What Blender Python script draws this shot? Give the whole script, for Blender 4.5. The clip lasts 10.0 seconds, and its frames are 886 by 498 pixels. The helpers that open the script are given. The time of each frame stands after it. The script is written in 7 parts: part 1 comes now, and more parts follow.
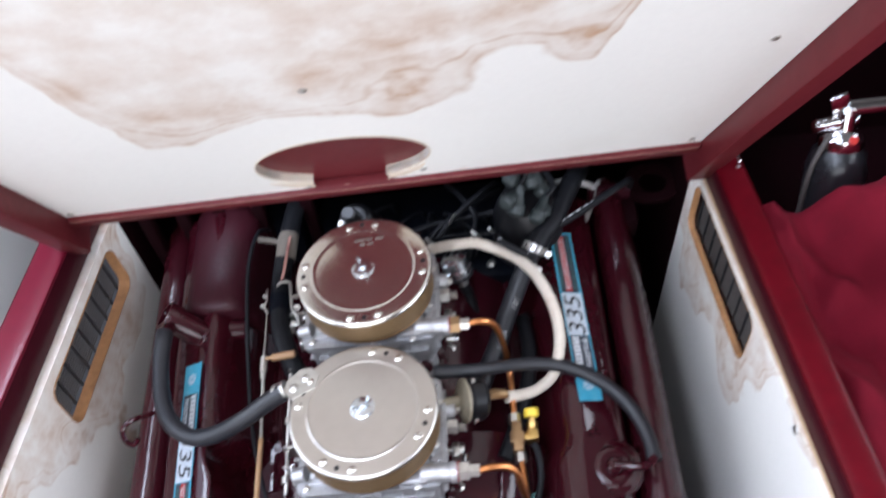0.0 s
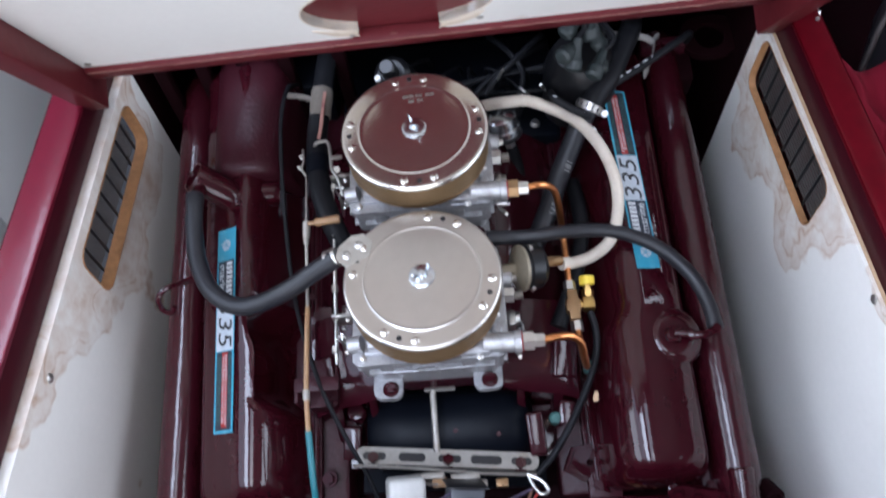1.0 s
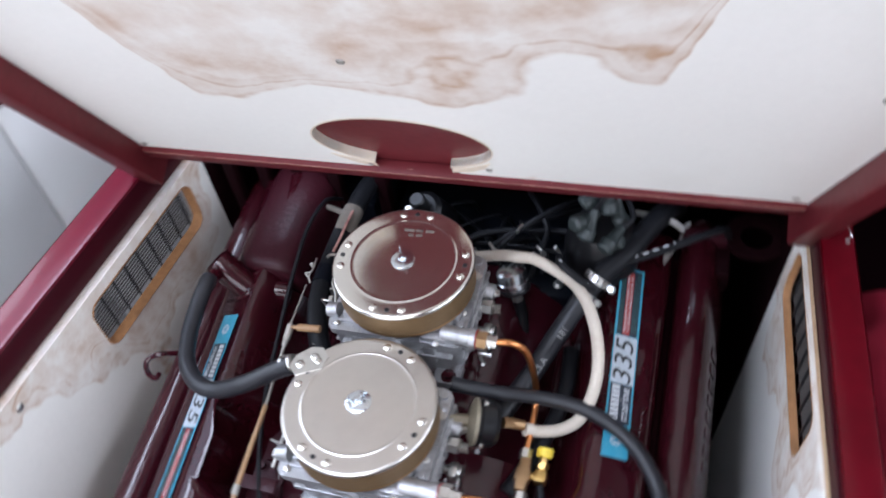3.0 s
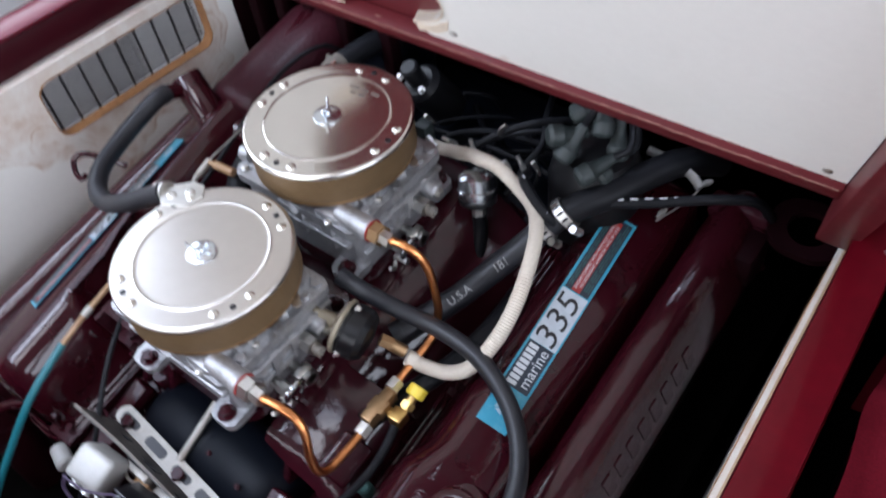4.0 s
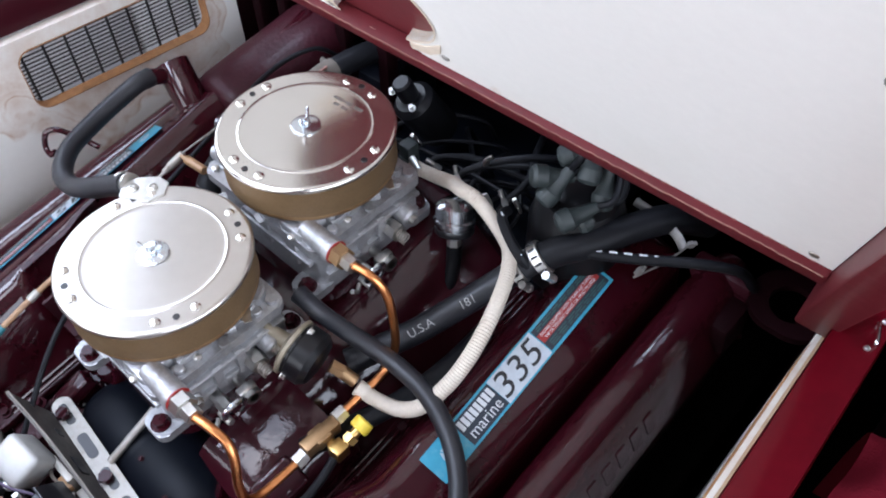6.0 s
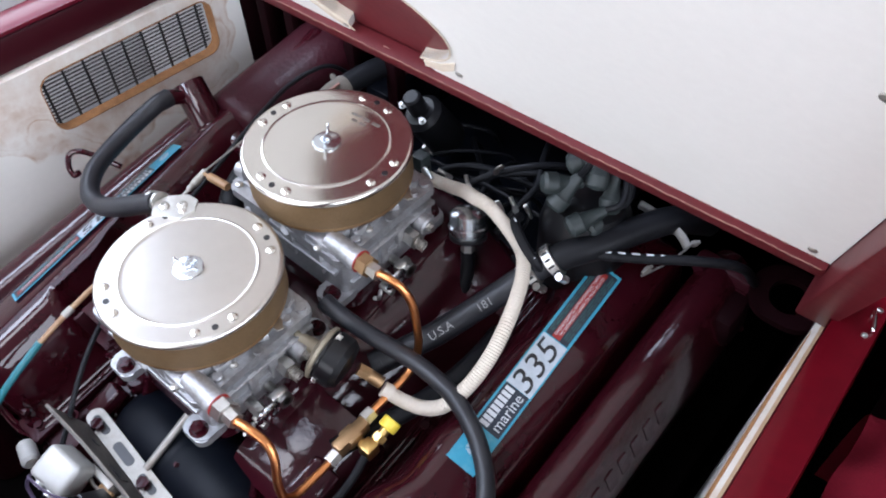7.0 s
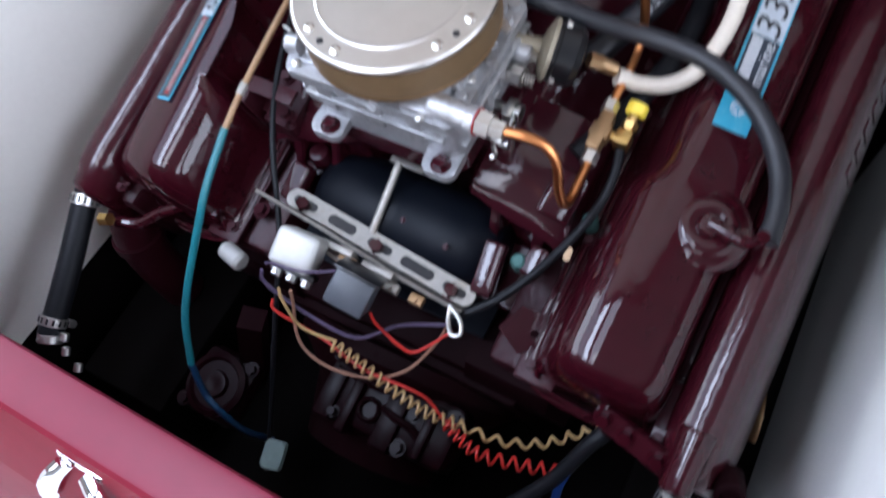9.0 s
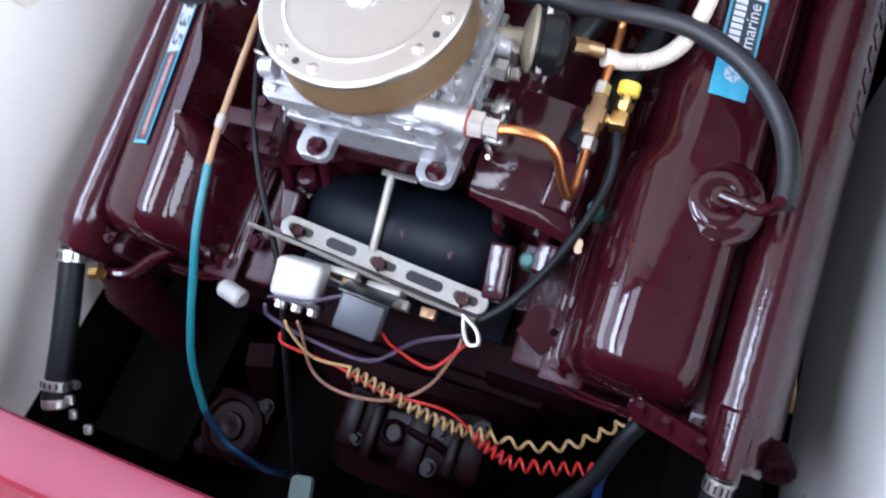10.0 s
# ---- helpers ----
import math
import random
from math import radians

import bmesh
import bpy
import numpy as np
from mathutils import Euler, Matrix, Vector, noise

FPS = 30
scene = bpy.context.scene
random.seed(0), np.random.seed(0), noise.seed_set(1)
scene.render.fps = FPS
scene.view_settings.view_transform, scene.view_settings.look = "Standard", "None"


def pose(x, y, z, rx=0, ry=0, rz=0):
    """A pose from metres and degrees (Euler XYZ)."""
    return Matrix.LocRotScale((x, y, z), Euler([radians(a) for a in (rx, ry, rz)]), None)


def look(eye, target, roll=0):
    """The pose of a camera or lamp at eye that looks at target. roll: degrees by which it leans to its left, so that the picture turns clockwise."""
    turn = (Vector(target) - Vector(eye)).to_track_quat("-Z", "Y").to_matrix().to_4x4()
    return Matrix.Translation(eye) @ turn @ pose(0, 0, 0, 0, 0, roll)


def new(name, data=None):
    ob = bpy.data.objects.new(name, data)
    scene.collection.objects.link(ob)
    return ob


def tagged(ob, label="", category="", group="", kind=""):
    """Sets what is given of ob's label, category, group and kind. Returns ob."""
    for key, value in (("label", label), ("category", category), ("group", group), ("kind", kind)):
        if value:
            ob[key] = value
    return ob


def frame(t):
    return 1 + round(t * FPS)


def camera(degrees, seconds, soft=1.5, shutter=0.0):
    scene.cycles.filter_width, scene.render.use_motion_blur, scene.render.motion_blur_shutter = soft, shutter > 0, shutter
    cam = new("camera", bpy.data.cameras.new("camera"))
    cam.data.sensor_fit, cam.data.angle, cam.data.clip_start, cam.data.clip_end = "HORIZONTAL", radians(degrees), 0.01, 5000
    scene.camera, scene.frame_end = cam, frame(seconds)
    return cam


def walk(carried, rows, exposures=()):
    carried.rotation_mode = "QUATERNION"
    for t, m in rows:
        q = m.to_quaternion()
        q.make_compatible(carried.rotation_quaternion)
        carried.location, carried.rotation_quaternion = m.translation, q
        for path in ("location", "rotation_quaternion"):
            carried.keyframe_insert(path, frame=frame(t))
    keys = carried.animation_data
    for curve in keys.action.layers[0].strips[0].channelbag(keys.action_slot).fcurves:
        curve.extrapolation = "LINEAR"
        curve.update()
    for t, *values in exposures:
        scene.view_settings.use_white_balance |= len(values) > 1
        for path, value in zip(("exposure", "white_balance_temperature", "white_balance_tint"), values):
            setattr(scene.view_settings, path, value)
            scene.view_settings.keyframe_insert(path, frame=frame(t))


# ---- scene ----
cam = camera(57.0, 10.0, soft=1.9, shutter=0.7)
PATH = [
    (0, (0.208, -0.573, 1.758), (0.07, 0.74, 0.256), -10.2),
    (0.4, (0.134, -0.523, 1.744), (0.009, 0.651, 0.131), -10.4),
    (0.5, (0.122, -0.52, 1.731), (-0.012, 0.626, 0.098), -11.1),
    (1, (0.083, -0.521, 1.707), (-0.017, 0.519, 0.002), -9.5),
    (1.5, (0.079, -0.525, 1.698), (0.01, 0.452, -0.046), -8.6),
    (2, (0.062, -0.518, 1.695), (0.04, 0.481, -0.037), -7.0),
    (2.2, (0.072, -0.52, 1.708), (0.035, 0.559, 0.025), -7.9),
    (3.3, (0.496, -0.44, 1.676), (-0.234, 0.745, 0.24), -8.9),
    (3.5, (0.571, -0.381, 1.604), (-0.258, 0.741, 0.171), -8.6),
    (4, (0.619, -0.255, 1.446), (-0.297, 0.679, -0.067), -8.8),
    (4.5, (0.625, -0.2, 1.416), (-0.329, 0.655, -0.119), -6.8),
    (5, (0.629, -0.185, 1.405), (-0.285, 0.697, -0.139), -3.2),
    (5.5, (0.618, -0.183, 1.416), (-0.297, 0.735, -0.107), -1.6),
    (7, (0.604, -0.239, 1.474), (-0.291, 0.729, -0.03), -2.2),
    (7.5, (0.588, -0.273, 1.493), (-0.328, 0.688, -0.002), -3.6),
    (8, (0.531, -0.346, 1.498), (-0.393, 0.549, -0.034), -10.2),
    (8.5, (0.463, -0.399, 1.439), (-0.37, 0.388, -0.2), -14.6),
    (9, (0.393, -0.436, 1.366), (-0.266, 0.205, -0.41), -19.2),
    (9.5, (0.372, -0.421, 1.336), (-0.232, 0.182, -0.472), -24.0),
    (10, (0.368, -0.429, 1.343), (-0.276, 0.233, -0.431), -25.4),
]
walk(cam, [(t, look(eye, target, roll)) for t, eye, target, roll in PATH], [(0.0, -0.17, 5930, 10), (0.6, -0.39, 5740, 10), (1.5, -0.46, 5700, 10), (2.2, -0.34, 5650, 10), (3.6, -0.31, 5900, 10), (4.4, -0.45, 5800, 10), (5.5, -0.19, 5780, 10), (7.5, -0.11, 5870, 10), (8.6, -0.27, 5700, 10), (9.0, -0.16, 5620, 10), (9.5, 0.36, 5600, 10), (10.0, 0.41, 5600, 10)])

# ---------------------------------------------------------------- light
world = bpy.data.worlds.new("sky")
scene.world = world
world.use_nodes = True
wn = world.node_tree.nodes
sky = wn.new("ShaderNodeTexSky")
sky.sky_type, sky.sun_disc = "NISHITA", False
sky.sun_elevation, sky.sun_rotation = radians(58), radians(144)
sky.air_density, sky.dust_density = 1.0, 5.0
wn["Background"].inputs["Strength"].default_value = 0.12
world.node_tree.links.new(sky.outputs[0], wn["Background"].inputs[0])
sun_data = bpy.data.lights.new("sun", "SUN")
sun_data.energy, sun_data.angle, sun_data.color = 0.85, radians(40), (1.0, 0.96, 0.92)
sun = new("sun", sun_data)
sun.matrix_world = look((1.0, -1.4, 2.8), (0, 0, 0))


def opening_light(name, at, target, wide, long, power, color):
    """Area lamp standing in for daylight in an added, unseen shed opening."""
    d = bpy.data.lights.new(name, "AREA")
    d.shape, d.size, d.size_y, d.energy, d.color = "RECTANGLE", wide, long, power, color
    ob = new(name, d)
    ob.matrix_world = look(at, target)
    return ob


ROOF = 3.6
# All unseen; the wide western one is added to whiten the arrestor covers.
SKYLIGHTS = ((-2.26, 1.68, 64), (-0.92, 0.80, 190), (0.28, 0.72, 40))
for x, w, power in SKYLIGHTS:
    opening_light("skylight_daylight", (x, -0.6, ROOF - 0.02), (x, -0.5999, 0), w, 4.2, power, (0.84, 0.88, 1.0))
# The door is unseen, assumed behind the camera to light the lid.
opening_light("door_daylight", (-0.4, -4.45, 1.9), (-0.4, 0, 1.9), 5.0, 3.2, 225, (1.0, 0.965, 0.93))

# Unseen side windows added as fill for the walls and round covers.
opening_light("west_window_daylight", (-3.18, -0.6, 2.4), (0, -0.6, 2.4), 4.0, 2.2, 178, (0.92, 0.95, 1.0))
opening_light("east_window_daylight", (3.18, -0.6, 2.2), (0, -0.6, 2.2), 4.0, 1.8, 150, (0.95, 0.96, 1.0))

# ---------------------------------------------------------------- materials


def material(name, color, rough=0.5, metal=0.0, grain=60.0, vary=0.25, bump=0.1, coat=0.0, second=None, patch=6.0, amount=0.5, rough_vary=0.15, spec=0.5, wobble=0.05):
    """A principled material with fine grain, larger patches of a second colour, uneven gloss and relief."""
    m = bpy.data.materials.new(name)
    m.use_nodes = True
    n, l = m.node_tree.nodes, m.node_tree.links
    p = n["Principled BSDF"]
    p.inputs["Metallic"].default_value = metal
    p.inputs["Specular IOR Level"].default_value = spec
    p.inputs["Coat Weight"].default_value = coat
    p.inputs["Coat Roughness"].default_value = 0.03
    co = n.new("ShaderNodeTexCoord")
    fine, wide = n.new("ShaderNodeTexNoise"), n.new("ShaderNodeTexNoise")
    fine.inputs["Scale"].default_value, fine.inputs["Detail"].default_value = grain, 4
    wide.inputs["Scale"].default_value, wide.inputs["Detail"].default_value = patch, 6
    wide.inputs["Roughness"].default_value = 0.62
    for node in (fine, wide):
        l.new(co.outputs["Object"], node.inputs["Vector"])
    base = n.new("ShaderNodeMix")
    base.data_type = "RGBA"
    dark = [c * (1 - vary) for c in color]
    light = [min(1.0, c * (1 + vary)) for c in color]
    base.inputs["A"].default_value, base.inputs["B"].default_value = (*dark, 1), (*light, 1)
    l.new(fine.outputs["Fac"], base.inputs["Factor"])
    out = base.outputs["Result"]
    if second:
        ramp = n.new("ShaderNodeValToRGB")
        ramp.color_ramp.elements[0].position, ramp.color_ramp.elements[1].position = 0.52, 0.72
        ramp.color_ramp.elements[1].color = (amount, amount, amount, 1)
        l.new(wide.outputs["Fac"], ramp.inputs["Fac"])
        over = n.new("ShaderNodeMix")
        over.data_type = "RGBA"
        over.inputs["B"].default_value = (*second, 1)
        l.new(ramp.outputs["Color"], over.inputs["Factor"])
        l.new(out, over.inputs["A"])
        out = over.outputs["Result"]
    l.new(out, p.inputs["Base Color"])
    gloss = n.new("ShaderNodeMapRange")
    gloss.inputs["To Min"].default_value = max(0.02, rough - rough_vary * rough)
    gloss.inputs["To Max"].default_value = min(1.0, rough + rough_vary * rough + 0.02)
    l.new(wide.outputs["Fac"], gloss.inputs["Value"])
    l.new(gloss.outputs["Result"], p.inputs["Roughness"])
    if bump:
        b = n.new("ShaderNodeBump")
        b.inputs["Strength"].default_value, b.inputs["Distance"].default_value = bump, 0.002
        l.new(fine.outputs["Fac"], b.inputs["Height"])
        l.new(b.outputs["Normal"], p.inputs["Normal"])
    if coat:
        w = n.new("ShaderNodeBump")
        w.inputs["Strength"].default_value, w.inputs["Distance"].default_value = (0.5 if coat < 0.6 else wobble), (0.002 if coat < 0.6 else 0.02)
        l.new((fine if coat < 0.6 else wide).outputs["Fac"], w.inputs["Height"])
        l.new(w.outputs["Normal"], p.inputs["Coat Normal"])
    return m


ENGINE_RED = material("engine_maroon_enamel", (0.027, 0.0022, 0.0053), 0.45, 0, 35, 0.2, 0.10, 1.0, (0.021, 0.0018, 0.0042), 9, 0.6, 0.15, 0.04)
CAST_GLOSS = material("glossy_rough_casting_maroon", (0.028, 0.003, 0.0068), 0.45, 0, 60, 0.25, 0.10, 1.0, (0.020, 0.003, 0.006), 15, 0.6, 0.15, 0.06, 0.06)
FRONT_RED = material("satin_crimson_paint", (0.130, 0.0045, 0.020), 0.46, 0, 50, 0.12, 0.08, 0, (0.105, 0.004, 0.016), 4, 0.5, 0.15, 0.34)
PANEL_RED = material("crimson_panel_paint", (0.125, 0.0025, 0.012), 0.5, 0, 50, 0.12, 0.08, 0, (0.10, 0.0022, 0.010), 4, 0.5, 0.15, 0.10)
PALE_GREEN = material("pale_green_oxide", (0.13, 0.175, 0.16), 0.6, 0.1, 90, 0.25, 0.2, 0, (0.15, 0.20, 0.18), 40, 0.6)
CAST_RED = material("rough_cast_maroon", (0.030, 0.004, 0.008), 0.5, 0, 160, 0.25, 0.4, 0.14, (0.018, 0.004, 0.005), 12, 0.6, 0.15, 0.15)
# Copy of CAST_RED, darkened for surfaces that lie in shade.
SHADED_RED = material("shaded_dark_maroon", (0.0085, 0.002, 0.003), 0.55, 0, 90, 0.25, 0.25, 0.0, (0.006, 0.003, 0.003), 12, 0.6, 0.15, 0.04)
MANIFOLD_RED = material("cast_maroon_enamel", (0.030, 0.0030, 0.0064), 0.5, 0, 130, 0.22, 0.22, 1.0, (0.022, 0.0028, 0.0052), 16, 0.7, 0.15, 0.04, 0.10)
MANIFOLD_RED.node_tree.nodes["Principled BSDF"].inputs["Coat Roughness"].default_value = 0.10
# Near-black glossy copy, shade included, for castings low on the engine.
SHADED_GLOSS = material("shaded_glossy_casting", (0.0065, 0.0012, 0.0022), 0.32, 0, 90, 0.25, 0.12, 0, (0.004, 0.0012, 0.002), 14, 0.7, 0.15, 0.10)
WOOD_RED = material("maroon_painted_wood", (0.115, 0.015, 0.019), 0.45, 0, 70, 0.18, 0.18, 0.04, (0.08, 0.012, 0.014), 5, 0.6, 0.15, 0.22)
RAIL_RED = material("bright_maroon_gloss", (0.105, 0.0042, 0.015), 0.36, 0, 50, 0.12, 0.08, 0.35, (0.08, 0.0035, 0.011), 4, 0.5, 0.15, 0.3)
# Darker maroon for the coaming's sides than for the strip on top.
DARK_RAIL = material("dark_maroon_coaming_sides", (0.036, 0.0026, 0.0065), 0.42, 0, 60, 0.15, 0.1, 0.0, (0.026, 0.002, 0.005), 5, 0.5, 0.15, 0.16)
CRIMSON = material("crimson_gloss", (0.090, 0.0022, 0.0065), 0.32, 0, 50, 0.18, 0.10, 0.10, (0.065, 0.0018, 0.005), 9, 0.8, 0.15, 0.12)
SATIN = material("satin_scuffed_aluminium", (0.585, 0.555, 0.515), 0.29, 1, 60, 0.05, 0.02, 0, (0.52, 0.49, 0.45), 10, 0.6, 0.25)
POLISHED = material("polished_chrome", (0.74, 0.715, 0.67), 0.20, 1, 40, 0.03, 0, 0, (0.64, 0.615, 0.575), 14, 0.5, 0.3)
FILTER = material("brass_filter_mesh", (0.155, 0.098, 0.047), 0.5, 0.35, 500, 0.3, 0.25, 0, (0.12, 0.075, 0.035), 24, 0.7)
ALLOY = material("cast_aluminium", (0.42, 0.42, 0.43), 0.42, 0.75, 260, 0.22, 0.35, 0, (0.24, 0.23, 0.215), 38, 0.85)
RELAY_TIN = material("dull_tinned_can", (0.46, 0.455, 0.43), 0.5, 0.3, 120, 0.12, 0.1, 0, (0.44, 0.42, 0.38), 30, 0.5)
STEEL = material("zinc_plated_steel", (0.62, 0.61, 0.58), 0.32, 1, 120, 0.15, 0.1, 0, (0.42, 0.38, 0.32), 40, 0.5)
ZINC = material("bright_zinc", (0.66, 0.70, 0.74), 0.22, 1, 120, 0.12, 0.08, 0, (0.50, 0.53, 0.56), 60, 0.6)
WORN_STEEL = material("dark_worn_steel", (0.16, 0.15, 0.14), 0.5, 0.7, 140, 0.35, 0.3, 0, (0.20, 0.17, 0.14), 45, 0.8)
DULL_STEEL = material("dull_galvanised_steel", (0.33, 0.31, 0.28), 0.5, 0.8, 140, 0.2, 0.2, 0, (0.30, 0.24, 0.19), 25, 0.7)
CHROME = material("chrome", (0.85, 0.85, 0.86), 0.08, 1, 100, 0.03, 0.01)
DARK_WIRE = material("dull_grey_wire", (0.085, 0.075, 0.07), 0.55, 0.3, 120, 0.2, 0.1, 0, (0.06, 0.045, 0.04), 20, 0.6)
BRASS = material("brass", (0.60, 0.40, 0.14), 0.3, 1, 120, 0.15, 0.06, 0, (0.40, 0.26, 0.10), 40, 0.6)
OLD_BRASS = material("tarnished_brass", (0.36, 0.23, 0.12), 0.42, 0.9, 120, 0.15, 0.06, 0, (0.25, 0.15, 0.09), 40, 0.6)
COPPER = material("copper_tube", (0.66, 0.27, 0.10), 0.3, 1, 80, 0.1, 0.04, 0, (0.42, 0.17, 0.07), 30, 0.5)
RUBBER = material("black_rubber", (0.007, 0.0073, 0.009), 0.46, 0, 200, 0.2, 0.15, 0, (0.012, 0.012, 0.014), 14, 0.6, 0.15, 0.17)
# Greyer and shinier black than RUBBER, for the larger hoses.
HOSE = material("greyer_black_hose", (0.014, 0.0145, 0.018), 0.4, 0, 200, 0.2, 0.12, 0, (0.026, 0.026, 0.029), 14, 0.6, 0.15, 0.42)
BLACK = material("black_enamel", (0.012, 0.012, 0.014), 0.28, 0, 120, 0.2, 0.08, 0.2, (0.03, 0.028, 0.026), 14, 0.4)
BAKELITE = material("black_moulded_plastic", (0.006, 0.006, 0.007), 0.3, 0, 120, 0.2, 0.06, 0, (0.012, 0.011, 0.011), 14, 0.4, 0.15, 0.35)
BOOT = material("grey_green_rubber", (0.022, 0.029, 0.029), 0.5, 0, 150, 0.2, 0.12, 0, (0.05, 0.058, 0.055), 30, 0.6)
BRAID = material("white_cloth_braid", (0.56, 0.50, 0.42), 0.8, 0, 260, 0.12, 0.35, 0, (0.42, 0.33, 0.25), 22, 0.5)
# Grubby cloth, darkened further for the shade under the hatch.
GRUBBY_DIM = material("grubby_dimmed_cloth", (0.14, 0.12, 0.10), 0.85, 0, 260, 0.2, 0.35, 0, (0.12, 0.10, 0.08), 22, 0.6)
TEAL = material("teal_cable_sleeve", (0.016, 0.135, 0.16), 0.35, 0, 120, 0.1, 0.05, 0, (0.016, 0.08, 0.18), 6, 0.6)
TAN = material("tan_cable_sleeve", (0.31, 0.18, 0.085), 0.4, 0, 120, 0.15, 0.05, 0, (0.22, 0.11, 0.06), 20, 0.6)
YELLOW = material("yellow_plastic", (0.75, 0.56, 0.05), 0.4, 0, 120, 0.08, 0.03)
DUCT_BLACK = material("satin_black_paint", (0.0035, 0.0045, 0.0075), 0.40, 0, 90, 0.2, 0.1, 0, (0.006, 0.007, 0.010), 14, 0.5, 0.15, 0.11)
GREY_PLASTIC = material("grey_plastic", (0.06, 0.065, 0.075), 0.4, 0, 120, 0.1, 0.05)
WIRE_RED = material("red_wire", (0.45, 0.022, 0.016), 0.4, 0, 100, 0.08, 0)
WIRE_TAN = material("tan_wire", (0.40, 0.26, 0.11), 0.45, 0, 100, 0.08, 0)
WIRE_BROWN = material("brown_wire", (0.28, 0.15, 0.10), 0.45, 0, 100, 0.08, 0)
WIRE_PURPLE = material("dark_violet_wire", (0.07, 0.05, 0.09), 0.45, 0, 100, 0.08, 0)
SLEEVE_BLUE = material("dark_blue_sleeve", (0.006, 0.030, 0.075), 0.4, 0, 100, 0.15, 0.05, 0, (0.008, 0.06, 0.12), 14, 0.6)
WIRE_BLUE = material("blue_wire", (0.02, 0.08, 0.35), 0.45, 0, 100, 0.08, 0)
VERDIGRIS = material("green_corroded_brass", (0.055, 0.13, 0.12), 0.6, 0.3, 150, 0.3, 0.3)
CREAM = material("pale_grey_vinyl", (0.72, 0.72, 0.71), 0.5, 0, 220, 0.04, 0.12, 0, (0.66, 0.66, 0.65), 4, 0.4)
# Dark grey stands in for the shade on the floor beyond the west vent.
SHADED_FLOOR = material("dark_grey_shaded_floor", (0.055, 0.055, 0.058), 0.95, 0, 300, 0.35, 0.5, 0, (0.04, 0.038, 0.038), 6, 0.6, 0.05, 0.1)
FABRIC = material("crimson_cloth", (0.165, 0.005, 0.016), 0.9, 0, 420, 0.25, 0.5, 0, (0.10, 0.004, 0.011), 12, 0.5, 0.05, 0.2)
# Near-black tone stands in for the deep shade of the bilge.
BILGE = material("near_black_bilge_paint", (0.0045, 0.0038, 0.0036), 0.9, 0, 40, 0.3, 0.3, 0, (0.006, 0.0045, 0.004), 8, 0.6, 0.15, 0.015)
GROUND = material("grey_concrete", (0.30, 0.29, 0.28), 0.9, 0, 12, 0.15, 0.3, 0, (0.22, 0.21, 0.2), 0.6, 0.6)
# Tone of the added shed, kept dark to dull reflections in the engine.
SHED = material("added_shed_timber", (0.13, 0.114, 0.108), 0.8, 0, 20, 0.25, 0.2, 0, (0.10, 0.086, 0.08), 1.5, 0.6)
BARE_WOOD = material("bare_plywood_edge", (0.52, 0.36, 0.22), 0.75, 0, 120, 0.25, 0.3, 0, (0.36, 0.2, 0.1), 12, 0.6)
RIM_WOOD = material("orange_brown_cut_plywood", (0.40, 0.20, 0.085), 0.75, 0, 120, 0.35, 0.3, 0, (0.13, 0.06, 0.03), 18, 0.8)
CHIPPED = material("chipped_pinkish_edge", (0.30, 0.15, 0.12), 0.7, 0, 200, 0.5, 0.2, 0, (0.13, 0.03, 0.03), 30, 0.9)
CREAM_WOOD = material("primed_cut_edge", (0.68, 0.58, 0.46), 0.7, 0, 120, 0.15, 0.2)
BEIGE = material("beige_zinc", (0.25, 0.215, 0.155), 0.45, 0.3, 150, 0.2, 0.2)
STICK_BLUE = material("light_blue_print", (0.055, 0.31, 0.44), 0.35, 0, 90, 0.12, 0.02, 0, (0.22, 0.42, 0.50), 60, 0.5)
STICK_SILVER = material("silver_print", (0.52, 0.57, 0.62), 0.35, 0.2, 90, 0.18, 0.03, 0, (0.36, 0.43, 0.50), 70, 0.6)
STICK_DARK = material("dark_blue_black_print", (0.018, 0.026, 0.04), 0.35, 0, 90, 0.1, 0.02)
STICK_RED = material("red_print", (0.30, 0.024, 0.02), 0.4, 0, 90, 0.1, 0.02)
STICK_WHITE = material("white_print", (0.62, 0.64, 0.66), 0.4, 0, 90, 0.06, 0.02)
STICK_INK = material("black_print", (0.015, 0.015, 0.018), 0.4, 0, 90, 0.1, 0.02)
PRINT_GREY = material("grey_hose_print", (0.32, 0.32, 0.32), 0.6, 0, 300, 0.3, 0)


